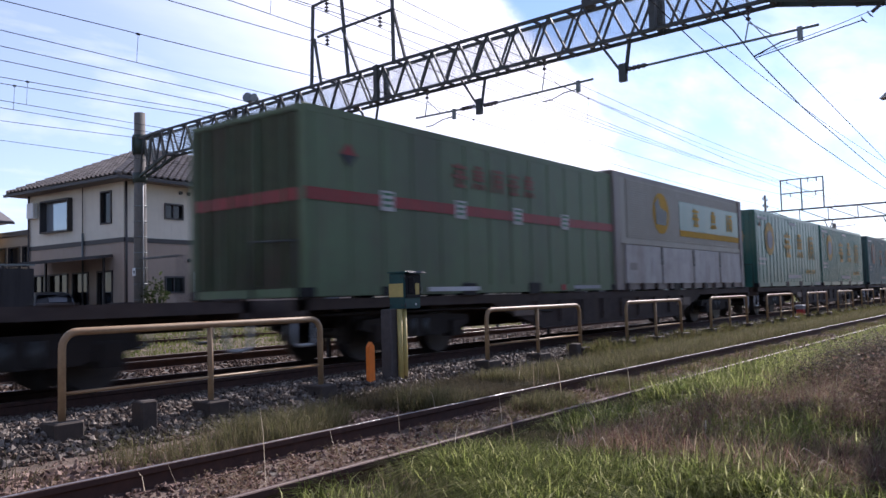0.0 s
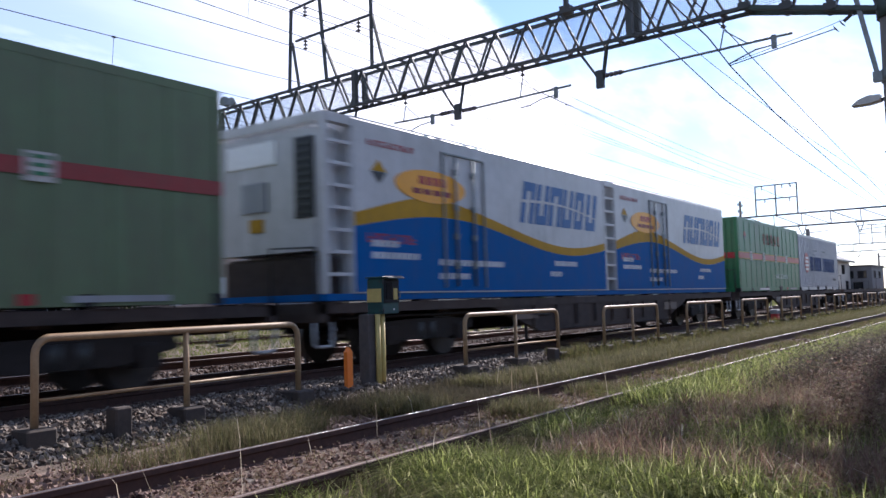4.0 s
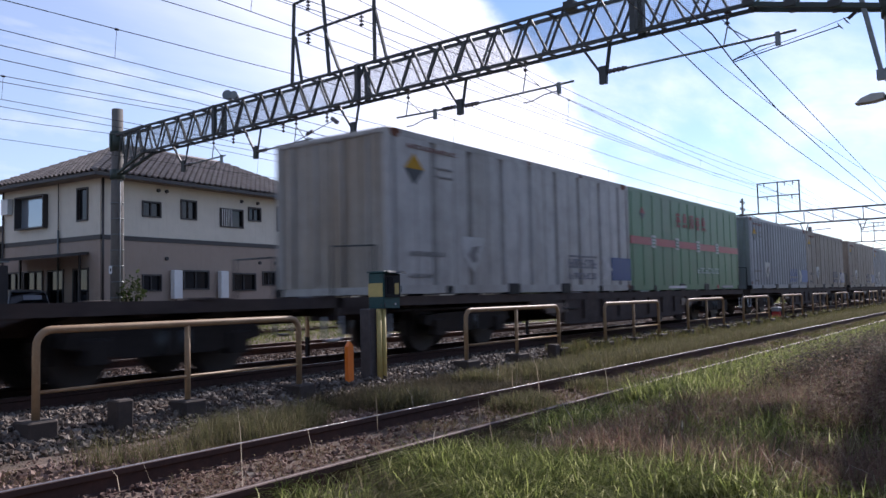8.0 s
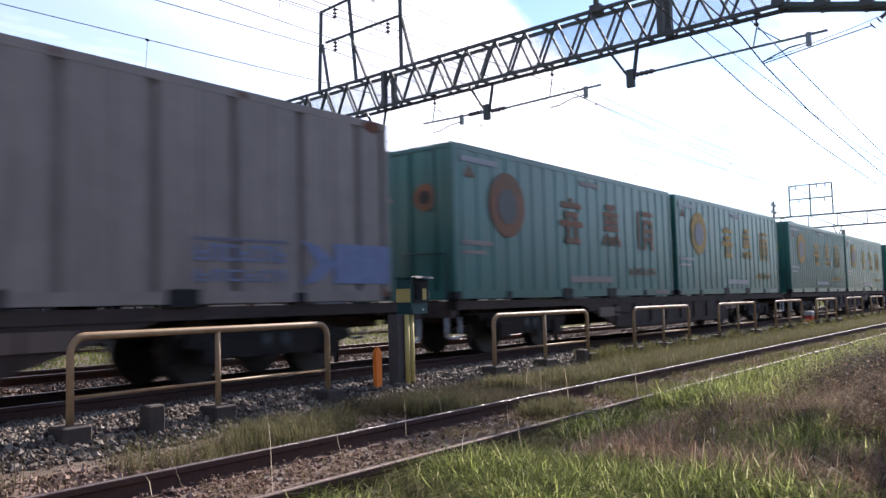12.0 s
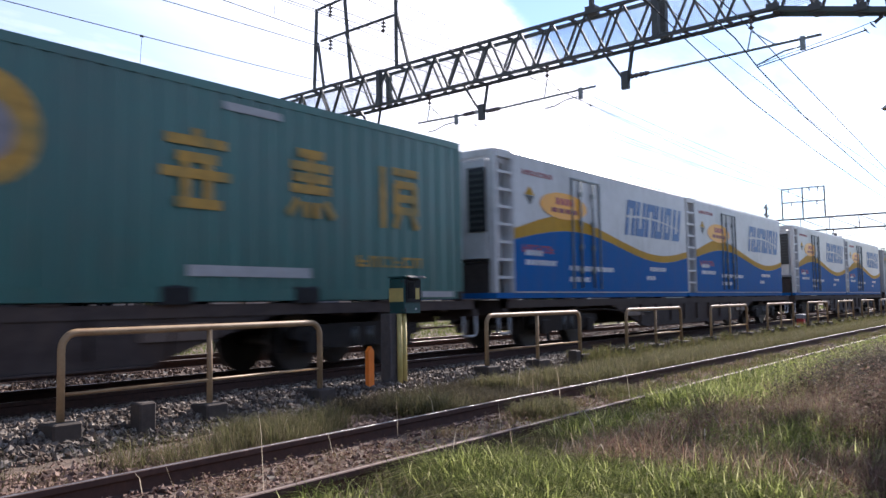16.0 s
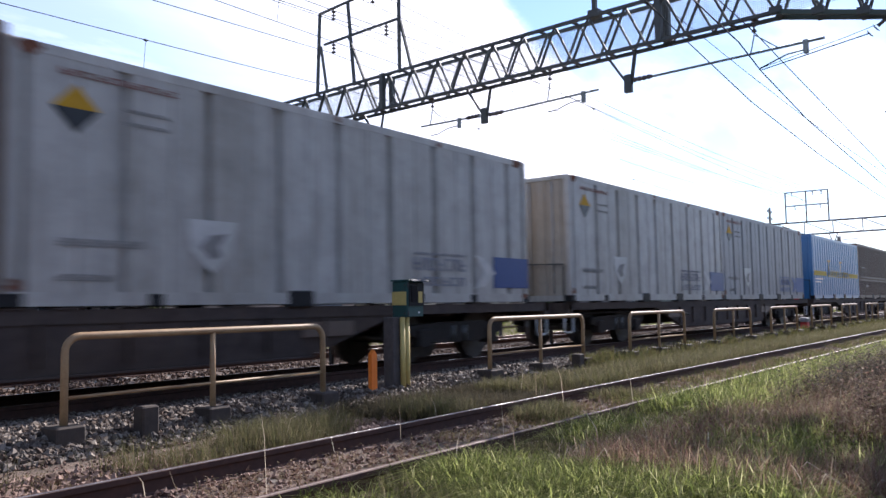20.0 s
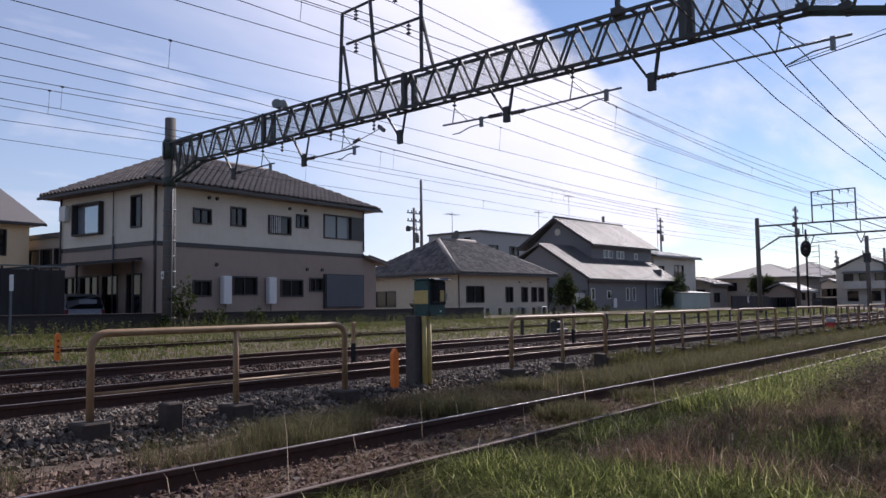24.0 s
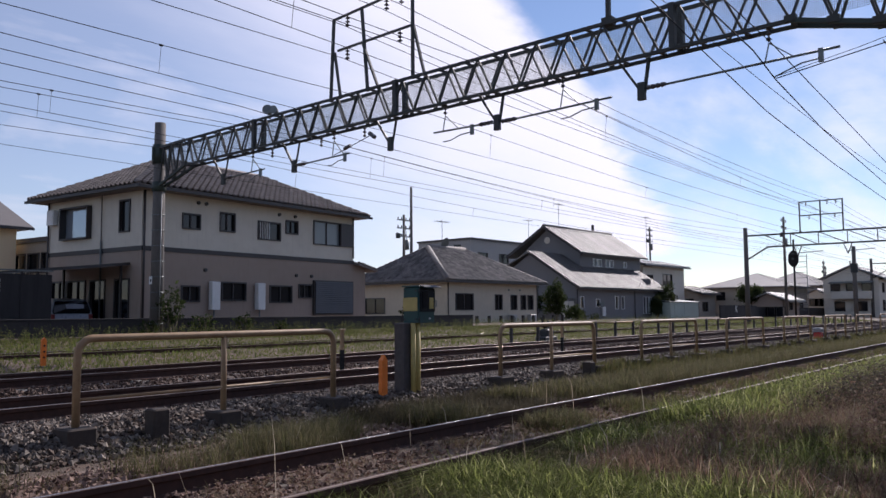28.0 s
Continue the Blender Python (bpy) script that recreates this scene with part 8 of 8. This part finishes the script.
def make_curtain(label):
    """Open-sided container: pale upper curtain with a coloured band, white drop panels below."""
    t = container("plain", label, "c_silver", (0.3, 0.006, 0.9), 2.72, CL, "c_mauve")
    for k in range(26):
        part("shutter_slat", Geo().box(0.75, CL - 0.3, FACE - 0.012, FACE + 0.006, 1.22 + k * 0.053, 1.258 + k * 0.053), "c_silver", t)
    ring2 = -0.014
    part("emblem", Geo().disc((2.8, FACE + ring2, 1.9), 0.52, -0.006, 24), "g_yellow", t, "orange round emblem")
    part("emblem_figure", Geo().slab([(2.45, FACE - 0.022, 1.62), (3.1, FACE - 0.022, 1.6), (3.2, FACE - 0.022, 1.95), (2.75, FACE - 0.022, 2.05), (2.62, FACE - 0.022, 2.3), (2.4, FACE - 0.022, 2.15)], (0, -0.006, 0)), "g_black", t, "dark plain figure")
    plate(t, "coloured_band", 4.05, CL - 0.32, 1.56, 2.32, "c_teal", "teal banner", 0.014)
    plate(t, "coloured_band", 4.05, CL - 0.32, 1.38, 1.54, "g_yellow", "yellow line under the banner", 0.014)
    for k in range(3):
        glyph(t, 5.0 + k * 1.45, 1.68, 0.52, BLOCKS[k], "g_yellow", 0.022)
    part("sill_beam", Geo().box(0.3, CL - 0.2, FACE - 0.03, FACE, 1.06, 1.18), "c_silver", t)
    edges = (0.5, 2.7, 4.94, 7.1, CL - 0.25)
    for a, b in zip(edges, edges[1:]):
        d = part("drop_panel", Geo().bevelbox(a + 0.05, b - 0.05, FACE - 0.035, FACE, 0.14, 1.04, 0.015), "c_dirtywhite", t, "soiled white drop-side panel")
        part("panel_latch", Geo().box(b - 0.045, b + 0.045, FACE - 0.05, FACE - 0.036, 0.6, 1.03), "g_black", d)
    for x in (0.0, CL - 0.28):
        part("end_pillar", Geo().bevelbox(x, x + 0.28, -0.05, 0.1, 0.0, 2.72, 0.02), "c_mauve", t, "brown-grey end pillar")
    for k in range(10):
        part("floor_hook", Geo().bevelbox(0.55 + k * 0.85, 0.67 + k * 0.85, -0.055, -0.005, 0.0, 0.15, 0.01), "wagon", t)
    plate(t, "label", 0.75, 1.15, 0.45, 0.62, "c_mauve", "", 0.04)
    return t


def wave(x):
    return 1.1 + 0.25 * math.cos(2 * math.pi * (x - 3.0) / 9.0)


def make_reefer(label):
    H = 2.7
    t = thing("freight_container", label, "refrigerated container", group="containers on the train")
    L, x0 = CL, 0.6
    part("body", Geo().bevelbox(x0, L, 0.0, CW, 0.1, H, 0.03), "c_reefer", t, "smooth white insulated body")
    part("base_rail", Geo().box(0.0, L, 0.02, CW - 0.02, 0.0, 0.098), "g_blue", t)

    def wavy(lo, hi, name, material, label2, d):
        n = 40
        xs = [x0 + 0.02 + (L - x0 - 0.04) * k / n for k in range(n + 1)]
        v = [(x, -d - w, f(x)) for w in (0, 0.004) for x in xs for f in (lo, hi)]
        m = 2 * (n + 1)
        f = []
        for k in range(n):
            a = 2 * k
            f += [(a, a + 2, a + 3, a + 1), (m + a, m + a + 1, m + a + 3, m + a + 2), (a, m + a, m + a + 2, a + 2), (a + 1, a + 3, m + a + 3, m + a + 1)]
        f += [(0, 1, m + 1, m), (m - 2, 2 * m - 2, 2 * m - 1, m - 1)]
        part(name, Geo().add(v, f), material, t, label2)
    wavy(lambda x: 0.12, wave, "blue_field", "g_blue", "bright blue painted lower field", 0.001)
    wavy(lambda x: wave(x) + 0.004, lambda x: wave(x) + 0.17 + 0.14 * math.exp(-((x - 2.3) / 1.4) ** 2), "yellow_wave", "g_yellow", "yellow painted wave", 0.002)
    n = 30
    o = part("oval_mark", Geo().slab([(2.55 + 0.98 * math.cos(2 * math.pi * k / n), -0.008, 1.84 + 0.27 * math.sin(2 * math.pi * k / n)) for k in range(n)], (0, -0.005, 0)), "g_orange", t, "orange oval mark")
    for k in range(4):
        part("oval_bar", Geo().box(2.2 + k * 0.2, 2.34 + k * 0.2, -0.019, -0.0135, 1.86, 2.0), "g_red", o)
        part("oval_bar", Geo().box(2.02 + k * 0.28, 2.24 + k * 0.28, -0.019, -0.0135, 1.7, 1.79), "g_darkred", o)
    # heavy slanting blocks crossed by a white sweep
    for k, (w, form) in enumerate(((0.5, "n"), (0.5, "u"), (0.52, "n"), (0.46, "u"), (0.42, "o"), (0.48, "u"))):
        blocklet(t, 5.42 + k * 0.575, 1.44, w, 0.83, form, "g_royal", 0.26, 0.33, -0.004)
    n = 14
    edge = [(5.5 + 3.3 * k / n, 1.9 + 0.12 * math.sin(math.pi * k / n * 0.9) - 0.2 * k / n) for k in range(n + 1)]
    part("white_sweep", Geo().slab([(x, -0.0105, z) for x, z in edge] + [(x, -0.0105, z - 0.06 + 0.035 * k / n) for k, (x, z) in reversed(list(enumerate(edge)))], (0, -0.003, 0)), "c_reefer", t)
    for a, b, z in ((2.7, 4.9, 0.55), (1.0, 1.7, 0.8), (1.0, 2.2, 0.62), (2.7, 3.7, 0.32), (6.8, 7.9, 0.62), (6.6, 7.2, 0.4)):
        g = Geo()
        for k in range(int((b - a) / 0.13)):
            g.slab([(a + k * 0.13, -0.006, z), (a + k * 0.13 + 0.095, -0.006, z), (a + k * 0.13 + 0.115, -0.006, z + 0.1), (a + k * 0.13 + 0.02, -0.006, z + 0.1)], (0, -0.005, 0))
        part("lettering_bar", g, "g_white", t)
    bars(t, 0.95, 2.1, 2.33, 2.42, 8, "g_red")
    bars(t, 0.9, 2.1, 0.86, 1.0, 7, "g_red")
    part("diamond_mark", Geo().slab([(1.02, -0.001, 1.95), (1.2, -0.001, 2.13), (1.38, -0.001, 1.95)], (0, -0.006, 0)), "g_yellow", t)
    part("diamond_mark", Geo().slab([(1.02, -0.002, 1.94), (1.2, -0.002, 1.76), (1.38, -0.002, 1.94)], (0, -0.006, 0)), "g_black", t)
    # door edges and lock rods over the painted side
    for x in (2.85, 4.1):
        part("door_edge", Geo().box(x, x + 0.03, -0.035, 0.0, 0.18, 2.44), "galv", t)
    part("door_edge", Geo().box(2.85, 4.13, -0.035, 0.0, 2.442, 2.47), "galv", t)
    for x in (3.2, 3.75):
        r = part("lock_rod", Geo().tube((x, -0.045, 0.2), (x, -0.045, 2.42), 0.022, 8), "galv", t)
        for z in (0.5, 1.0, 1.5, 2.1):
            part("rod_clamp", Geo().box(x - 0.05, x + 0.05, -0.065, -0.015, z, z + 0.1), "galv", r)
    # machinery end with ladder
    part("bulkhead", Geo().box(x0 - 0.03, x0 - 0.004, 0.05, CW - 0.05, 0.1, H - 0.02), "c_reefer", t)
    u = part("cooling_unit", Geo().bevelbox(0.06, x0 - 0.04, 0.2, CW - 0.16, 0.72, H - 0.16, 0.05), "c_reefer", t, "white cooling machinery")
    part("grille", Geo().bevelbox(0.035, 0.058, 0.22, 0.62, 1.2, 2.38, 0.01), "g_black", u, "dark air grille")
    for k in range(10):
        part("louvre", Geo().box(0.02, 0.034, 0.24, 0.6, 1.26 + k * 0.11, 1.3 + k * 0.11), "steel_dark", u)
    part("control_panel", Geo().bevelbox(0.02, 0.058, 1.2, 1.75, 1.35, 1.8, 0.01), "c_bluegrey", u)
    part("hatch", Geo().bevelbox(0.03, 0.058, 1.0, 2.1, 2.05, 2.4, 0.01), "white", u)
    part("emblem", Geo().box(0.04, 0.058, 1.3, 1.6, 1.05, 1.25), "g_yellow", u)
    part("fuel_tank", Geo().bevelbox(0.12, x0 - 0.04, 0.2, CW - 0.2, 0.1, 0.66, 0.05), "wagon", t)
    for y in (0.0, CW - 0.14):
        part("end_pillar", Geo().bevelbox(0.0, 0.1, y, y + 0.14, 0.1, H, 0.015), "c_reefer", t)
        part("end_beam", Geo().box(0.1, x0, y, y + 0.14, H - 0.14, H - 0.005), "c_reefer", t)
    for k in range(7):
        part("ladder_rung", Geo().box(0.1, x0 - 0.001, 0.02, 0.06, 0.35 + k * 0.32, 0.4 + k * 0.32), "c_reefer", t)
    part("end_beam", Geo().box(0.0, 0.1, 0.145, CW - 0.145, H - 0.14, H - 0.005), "c_reefer", t)
    part("roof_cap", Geo().box(x0, L, 0.03, CW - 0.03, H, H + 0.02), "c_bluegrey", t)
    return t


def make_blue(label):
    t = container("plain", label, "c_blue", (0.42, 0.022, 0.55))
    plate(t, "yellow_band", 0.15, 2.35, 0.95, 1.14, "g_brightyellow", "yellow painted band", 0.002)
    plate(t, "yellow_band", 6.95, CL - 0.3, 0.95, 1.14, "g_brightyellow", "yellow painted band", 0.002)
    x = 2.65
    for tall, w in ((1, 0.5), (0, 0.3), (0, 0.3), (0, 0.26), (0, 0.32), (1, 0.46), (0, 0.3), (0, 0.34), (0, 0.34)):
        h = 0.72 if tall else 0.3
        g = Geo()
        for a, b, z0, z1 in ((0.0, 0.08, 0, h), (w - 0.14, w - 0.07, 0, 0.26), (0.04, w - 0.1, 0.0, 0.055)):
            g.slab([(x + a + 0.25 * z0, FACE, 0.92 + z0), (x + b + 0.25 * z0, FACE, 0.92 + z0), (x + b + 0.25 * z1, FACE, 0.92 + z1), (x + a + 0.25 * z1, FACE, 0.92 + z1)], (0, -0.006, 0))
        if tall:
            g.box(x - 0.05, x + 0.5, FACE - 0.007, FACE - 0.001, 0.92 + h - 0.06, 0.92 + h)
        part("lettering_bar", g, "g_brightyellow", t)
        x += w + 0.13
    for y0, y1, z0, z1 in ((0.55, 0.65, 1.75, 2.3), (0.68, 1.15, 2.18, 2.3), (0.68, 1.0, 1.98, 2.08), (0.75, 1.2, 1.72, 1.82)):
        end_plate(t, "end_mark", y0, y1, z0, z1, "g_brightyellow").location.x = 0.022
    plate(t, "number_strip", 0.35, 1.7, 0.78, 0.84, "g_white")
    plate(t, "number_strip", 0.35, 1.3, 0.66, 0.71, "g_white")
    return t


def make_brown(label):
    t = container("plain", label, "c_brown", (0.27, 0.05, 0.5), 2.72)
    for z in (0.86, 1.0):
        plate(t, "waist_rail", 0.13, CL - 0.13, z, z + 0.09, "c_brown", "", 0.03)
    plate(t, "label", 1.6, 2.3, 0.55, 0.66, "c_mauve", "", 0.03)
    plate(t, "label", 0.7, 1.5, 1.5, 1.56, "c_mauve", "", 0.03)
    return t


def make_wagon():
    """Container flat wagon, 20.4 m over couplers; origin at rail height, front end at x = 0."""
    L = 20.4
    t = thing("flat_wagon", "dark grimy container flat wagon on two bogies", "freight wagon", group="wagons of the train")
    y0, y1 = -1.2, 1.2
    for y in (y0, y1 - 0.12):
        part("side_sill", Geo().box(0.42, L - 0.42, y, y + 0.12, 0.82, 0.965), "wagon", t)
        g = Geo().slab([(4.9, y + 0.02, 0.82), (6.6, y + 0.02, 0.32), (13.8, y + 0.02, 0.32), (15.5, y + 0.02, 0.82)], (0, 0.08, 0))
        web = part("fish_belly_web", g, "wagon", t)
        o = y + 0.02 if y < 0 else y + 0.1
        for k in range(9):
            x = 6.4 + k * 0.95
            part("stiffener", Geo().box(x - 0.02, x + 0.02, o - (0.05 if y < 0 else -0.003), o + (-0.003 if y < 0 else 0.05), 0.4, 0.818), "wagon", web)
        part("bottom_flange", Geo().box(6.6, 13.8, y - 0.03, y + 0.15, 0.295, 0.318), "wagon", web)
    part("centre_sill", Geo().box(0.4, L - 0.4, -0.3, 0.3, 0.6, 0.95), "wagon", t)
    for k in range(9):
        x = 1.2 + k * 2.25
        part("cross_member", Geo().box(x - 0.08, x + 0.08, y0 + 0.12, y1 - 0.12, 0.78, 0.955), "wagon", t)
    for x in (0.42, L - 0.54):
        part("end_sill", Geo().box(x, x + 0.12, y0, y1, 0.7, 0.962), "wagon", t)
    dk = Geo().box(0.55, L - 0.55, y0 + 0.12, y1 - 0.12, 0.956, 0.966)
    part("deck_plate", dk, "wagon", t)
    tl = Geo().bevelbox(-0.16, 0.16, -0.1, 0.1, 0.966, 0.995, 0.01).mesh("twist_lock_seat", M["wagon"])
    for x in (0.7, 2.8, 7.8, 9.95, 10.45, 12.6, 17.6, 19.7):
        for y in (-1.12, 1.12):
            o = part("twist_lock_seat", tl, None, t)
            o.location = (x, y, 0)
    for x in (3.1, L - 3.1):
        b = part("bogie", Geo().box(x - 0.25, x + 0.25, -1.0, 1.0, 0.4, 0.62), "bogie", t, "dusty bogie bolster")
        for y in (-1.02, 0.9):
            g = Geo().slab([(x - 1.35, y, 0.5), (x - 0.6, y, 0.34), (x + 0.6, y, 0.34), (x + 1.35, y, 0.5), (x + 1.3, y, 0.64), (x + 0.5, y, 0.68), (x - 0.5, y, 0.68), (x - 1.3, y, 0.64)], (0, 0.12, 0))
            part("side_frame", g, "bogie", b)
            for dx in (-0.95, 0.95):
                part("axle_box", Geo().bevelbox(x + dx - 0.16, x + dx + 0.16, y - 0.06, y + 0.16, 0.3, 0.58, 0.03), "bogie", b)
            for dx in (-0.16, 0.16):
                part("spring", Geo().tube((x + dx, y + 0.06, 0.36), (x + dx, y + 0.06, 0.62), 0.09, 10), "steel_dark", b)
        for dx in (-0.95, 0.95):
            w = part("wheelset", wheelset(), None, t, "steel wheelset")
            w.location = (x + dx, 0, 0.43)
        part("brake_hanger", Geo().bar((x - 1.35, -0.75, 0.3), (x - 1.35, -0.75, 0.75), 0.06, 0.04), "bogie", b)
    part("brake_cylinder", Geo().tube((9.2, -0.75, 0.62), (10.0, -0.75, 0.62), 0.16, 12), "bogie", t)
    part("air_tank", Geo().tube((10.8, -0.7, 0.6), (12.1, -0.7, 0.6), 0.2, 14), "bogie", t)
    part("brake_pipe", Geo().pipe([(0.9, -1.08, 0.74), (4.6, -1.08, 0.74), (5.2, -1.16, 0.7), (7.0, -1.22, 0.62)], 0.022, 6), "bogie", t)
    part("side_box", Geo().bevelbox(7.2, 8.1, -1.14, -0.85, 0.48, 0.8, 0.02), "wagon", t)
    for a in (5.6, 13.6):
        part("data_panel", Geo().box(a, a + 0.95, -1.215, -1.202, 0.56, 0.76), "c_brown", t, "grimy data panel")
    for x, s in ((0.42, -1), (L - 0.42, 1)):
        part("coupler", Geo().box(min(x, x + s * 0.4), max(x, x + s * 0.4), -0.14, 0.14, 0.74, 0.96), "bogie", t)
        for y in (-1.12, 1.06):
            g = Geo().pipe([(x + s * 0.06, y, 0.7), (x + s * 0.06, y, 0.4), (x - s * 0.02, y, 0.36), (x - s * 0.26, y, 0.36), (x - s * 0.3, y, 0.4), (x - s * 0.3, y, 0.7)], 0.024, 6)
            part("step_stirrup", g, "stirrup", t, "pale painted step stirrup")
        g = Geo().pipe([(x, -1.1, 0.95), (x, -1.1, 1.75), (x, -0.2, 1.78), (x, -0.2, 0.95)], 0.018, 6) if s < 0 else Geo().pipe([(x, 0.2, 0.95), (x, 0.2, 1.6), (x, 1.1, 1.6), (x, 1.1, 0.95)], 0.018, 6)
        part("end_handrail", g, "steel_dark", t)
    return t


WHEEL = []


def wheelset():
    if not WHEEL:
        prof = [(-0.95, 0.05), (-0.92, 0.07), (-0.67, 0.07), (-0.665, 0.41), (-0.54, 0.43), (-0.53, 0.455), (-0.505, 0.455), (-0.5, 0.3), (-0.48, 0.08), (0.48, 0.08), (0.5, 0.3), (0.505, 0.455), (0.53, 0.455), (0.54, 0.43), (0.665, 0.41), (0.67, 0.07), (0.92, 0.07), (0.95, 0.05)]
        n = 20
        v = [(r * math.cos(2 * math.pi * k / n), y, r * math.sin(2 * math.pi * k / n)) for y, r in prof for k in range(n)]
        f = [(i * n + k, i * n + (k + 1) % n, (i + 1) * n + (k + 1) % n, (i + 1) * n + k) for i in range(len(prof) - 1) for k in range(n)]
        f += [tuple(range(n)), tuple(len(v) - n + k for k in range(n))]
        g = Geo().add(v, f)
        WHEEL.append(g.mesh("wheelset", M["wheel"]))
    return WHEEL[0]


SPACING = 20.4
TRAIN = []  # wagon number, offset along the wagon, thing
SETBACK = {-6: (0.12, 0.42), -5: (-0.08, -0.08), 0: (0.12, 0.12), 3: (0.08, 0.08), 7: (0.05, 0.3), 8: (-0.35, -0.28), 9: (0.0, 0.2), 10: (-0.12, -0.12)}  # slack in the loading


def make_train():
    wagon = make_wagon()
    made = {
        "T": lambda: make_teal("teal green ribbed freight container with orange round emblem"),
        "S": lambda: make_teal("dusty grey-teal freight container with dull worn lettering", body="c_dustyteal", ink="g_dullorange"),
        "X": lambda: make_teal("teal green freight container with faded red-brown lettering", ink="g_dullorange"),
        "U": lambda: make_teal("teal green closely ribbed freight container with orange emblem", (0.3, 0.022, 0.5)),
        "G": lambda: make_striped("bright green freight container with dark red stripe", "c_green", False),
        "D": lambda: make_striped("faded dull green freight container with dark red stripe", "c_dullgreen", True),
        "W": lambda: make_logo_box("off-white ribbed freight container with blue band at its foot", "c_white", (0.53, 0.075, 0.8, True), ink="g_greyblue"),
        "B": lambda: make_logo_box("beige dusty ribbed freight container with blue band", "c_beige", (0.5, 0.075, 0.8, True), ink="g_greyblue"),
        "L": lambda: make_logo_box("blue-grey ribbed freight container with faded blue band", "c_bluegrey", (0.42, 0.05, 0.64), "g_fadedblue"),
        "M": lambda: make_logo_box("dull grey ribbed freight container with faded pale mark", "c_mauve", (0.53, 0.075, 0.8, True), "g_paleblue", ink="g_paleblue"),
        "E": lambda: make_striped("worn green freight container with dark red stripe", "c_midgreen", False, "g_darkred", False),
        "V": lambda: make_logo_box("light grey ribbed freight container with white shield mark", "c_lightgrey", (0.46, 0.06, 0.72, True), "g_paleblue", ink="g_paleblue"),
        "C": lambda: make_curtain("pale curtain-sided freight container with white drop panels"),
        "R": lambda: make_reefer("white and blue refrigerated container with yellow wave"),
        "N": lambda: make_express("pale corrugated freight container with navy lettering bars"),
        "F": lambda: make_blue("bright blue freight container with yellow band"),
        "K": lambda: make_brown("dark brown closely corrugated freight container"),
    }
    load = {-9: "  ", -8: "DC", -7: "TU", -6: "SU", -5: "GD", -4: "RR", -3: "GN", -2: "  ", -1: "  ", 0: "WE", 1: "LB", 2: "BL", 3: "WM",
            4: "XT", 5: "UT", 6: "TT", 7: "TU", 8: "RR", 9: "RR", 10: "LB", 11: "KW", 12: "WV", 13: "FK"}
    proto = {}
    for i, pair in load.items():
        w = wagon if i == -9 else copy_thing(wagon, Matrix.Identity(4))
        TRAIN.append((i, 0.0, w))
        if i == 13:
            o = part("tail_disc", Geo().disc((0, 0, 0), 0.16, -0.03, 20), "red", w, "red round marker disc")
            o.matrix_basis = pose(0.37, -0.55, 1.04, rz=-90)
        for k, c in enumerate(pair):
            if c == " ":
                continue
            if c not in proto:
                proto[c] = o = made[c]()
            else:
                o = copy_thing(proto[c], Matrix.Identity(4))
            TRAIN.append((i, (-0.15, 9.4 if c in "TUSXN" else 9.22)[k] + SETBACK.get(i, (0.0, 0.0))[k], o))


make_train()
WAGON_LEAD = 0.62  # container front behind the wagon's coupler face
# seconds and the place of wagon 0's first container along the line
RUN = [(0, 170.67), (1, 150.51), (2, 130.5), (3, 110.16), (6, 49.5), (7, 29.4), (8, 9.5), (9, -10.65), (10, -30.95), (11, -50.85), (12, -71.0), (14.5, -120.79),
       (15, -130.72), (16, -150.85), (17, -170.75), (18, -190.75), (19, -210.65), (20, -230.15), (21, -249.75), (21.5, -259.7), (24, -309.0), (28, -387.6)]


def motions():
    for i, off, ob in TRAIN:
        is_wagon = ob.name.startswith("flat_wagon")
        dx = i * SPACING + off - (WAGON_LEAD if is_wagon else 0)
        at = (MAIN_Y, 0.0) if is_wagon else (MAIN_Y - CW / 2, DECK)
        walk(ob, [(t, pose(x + dx, *at)) for t, x in RUN])


motions()
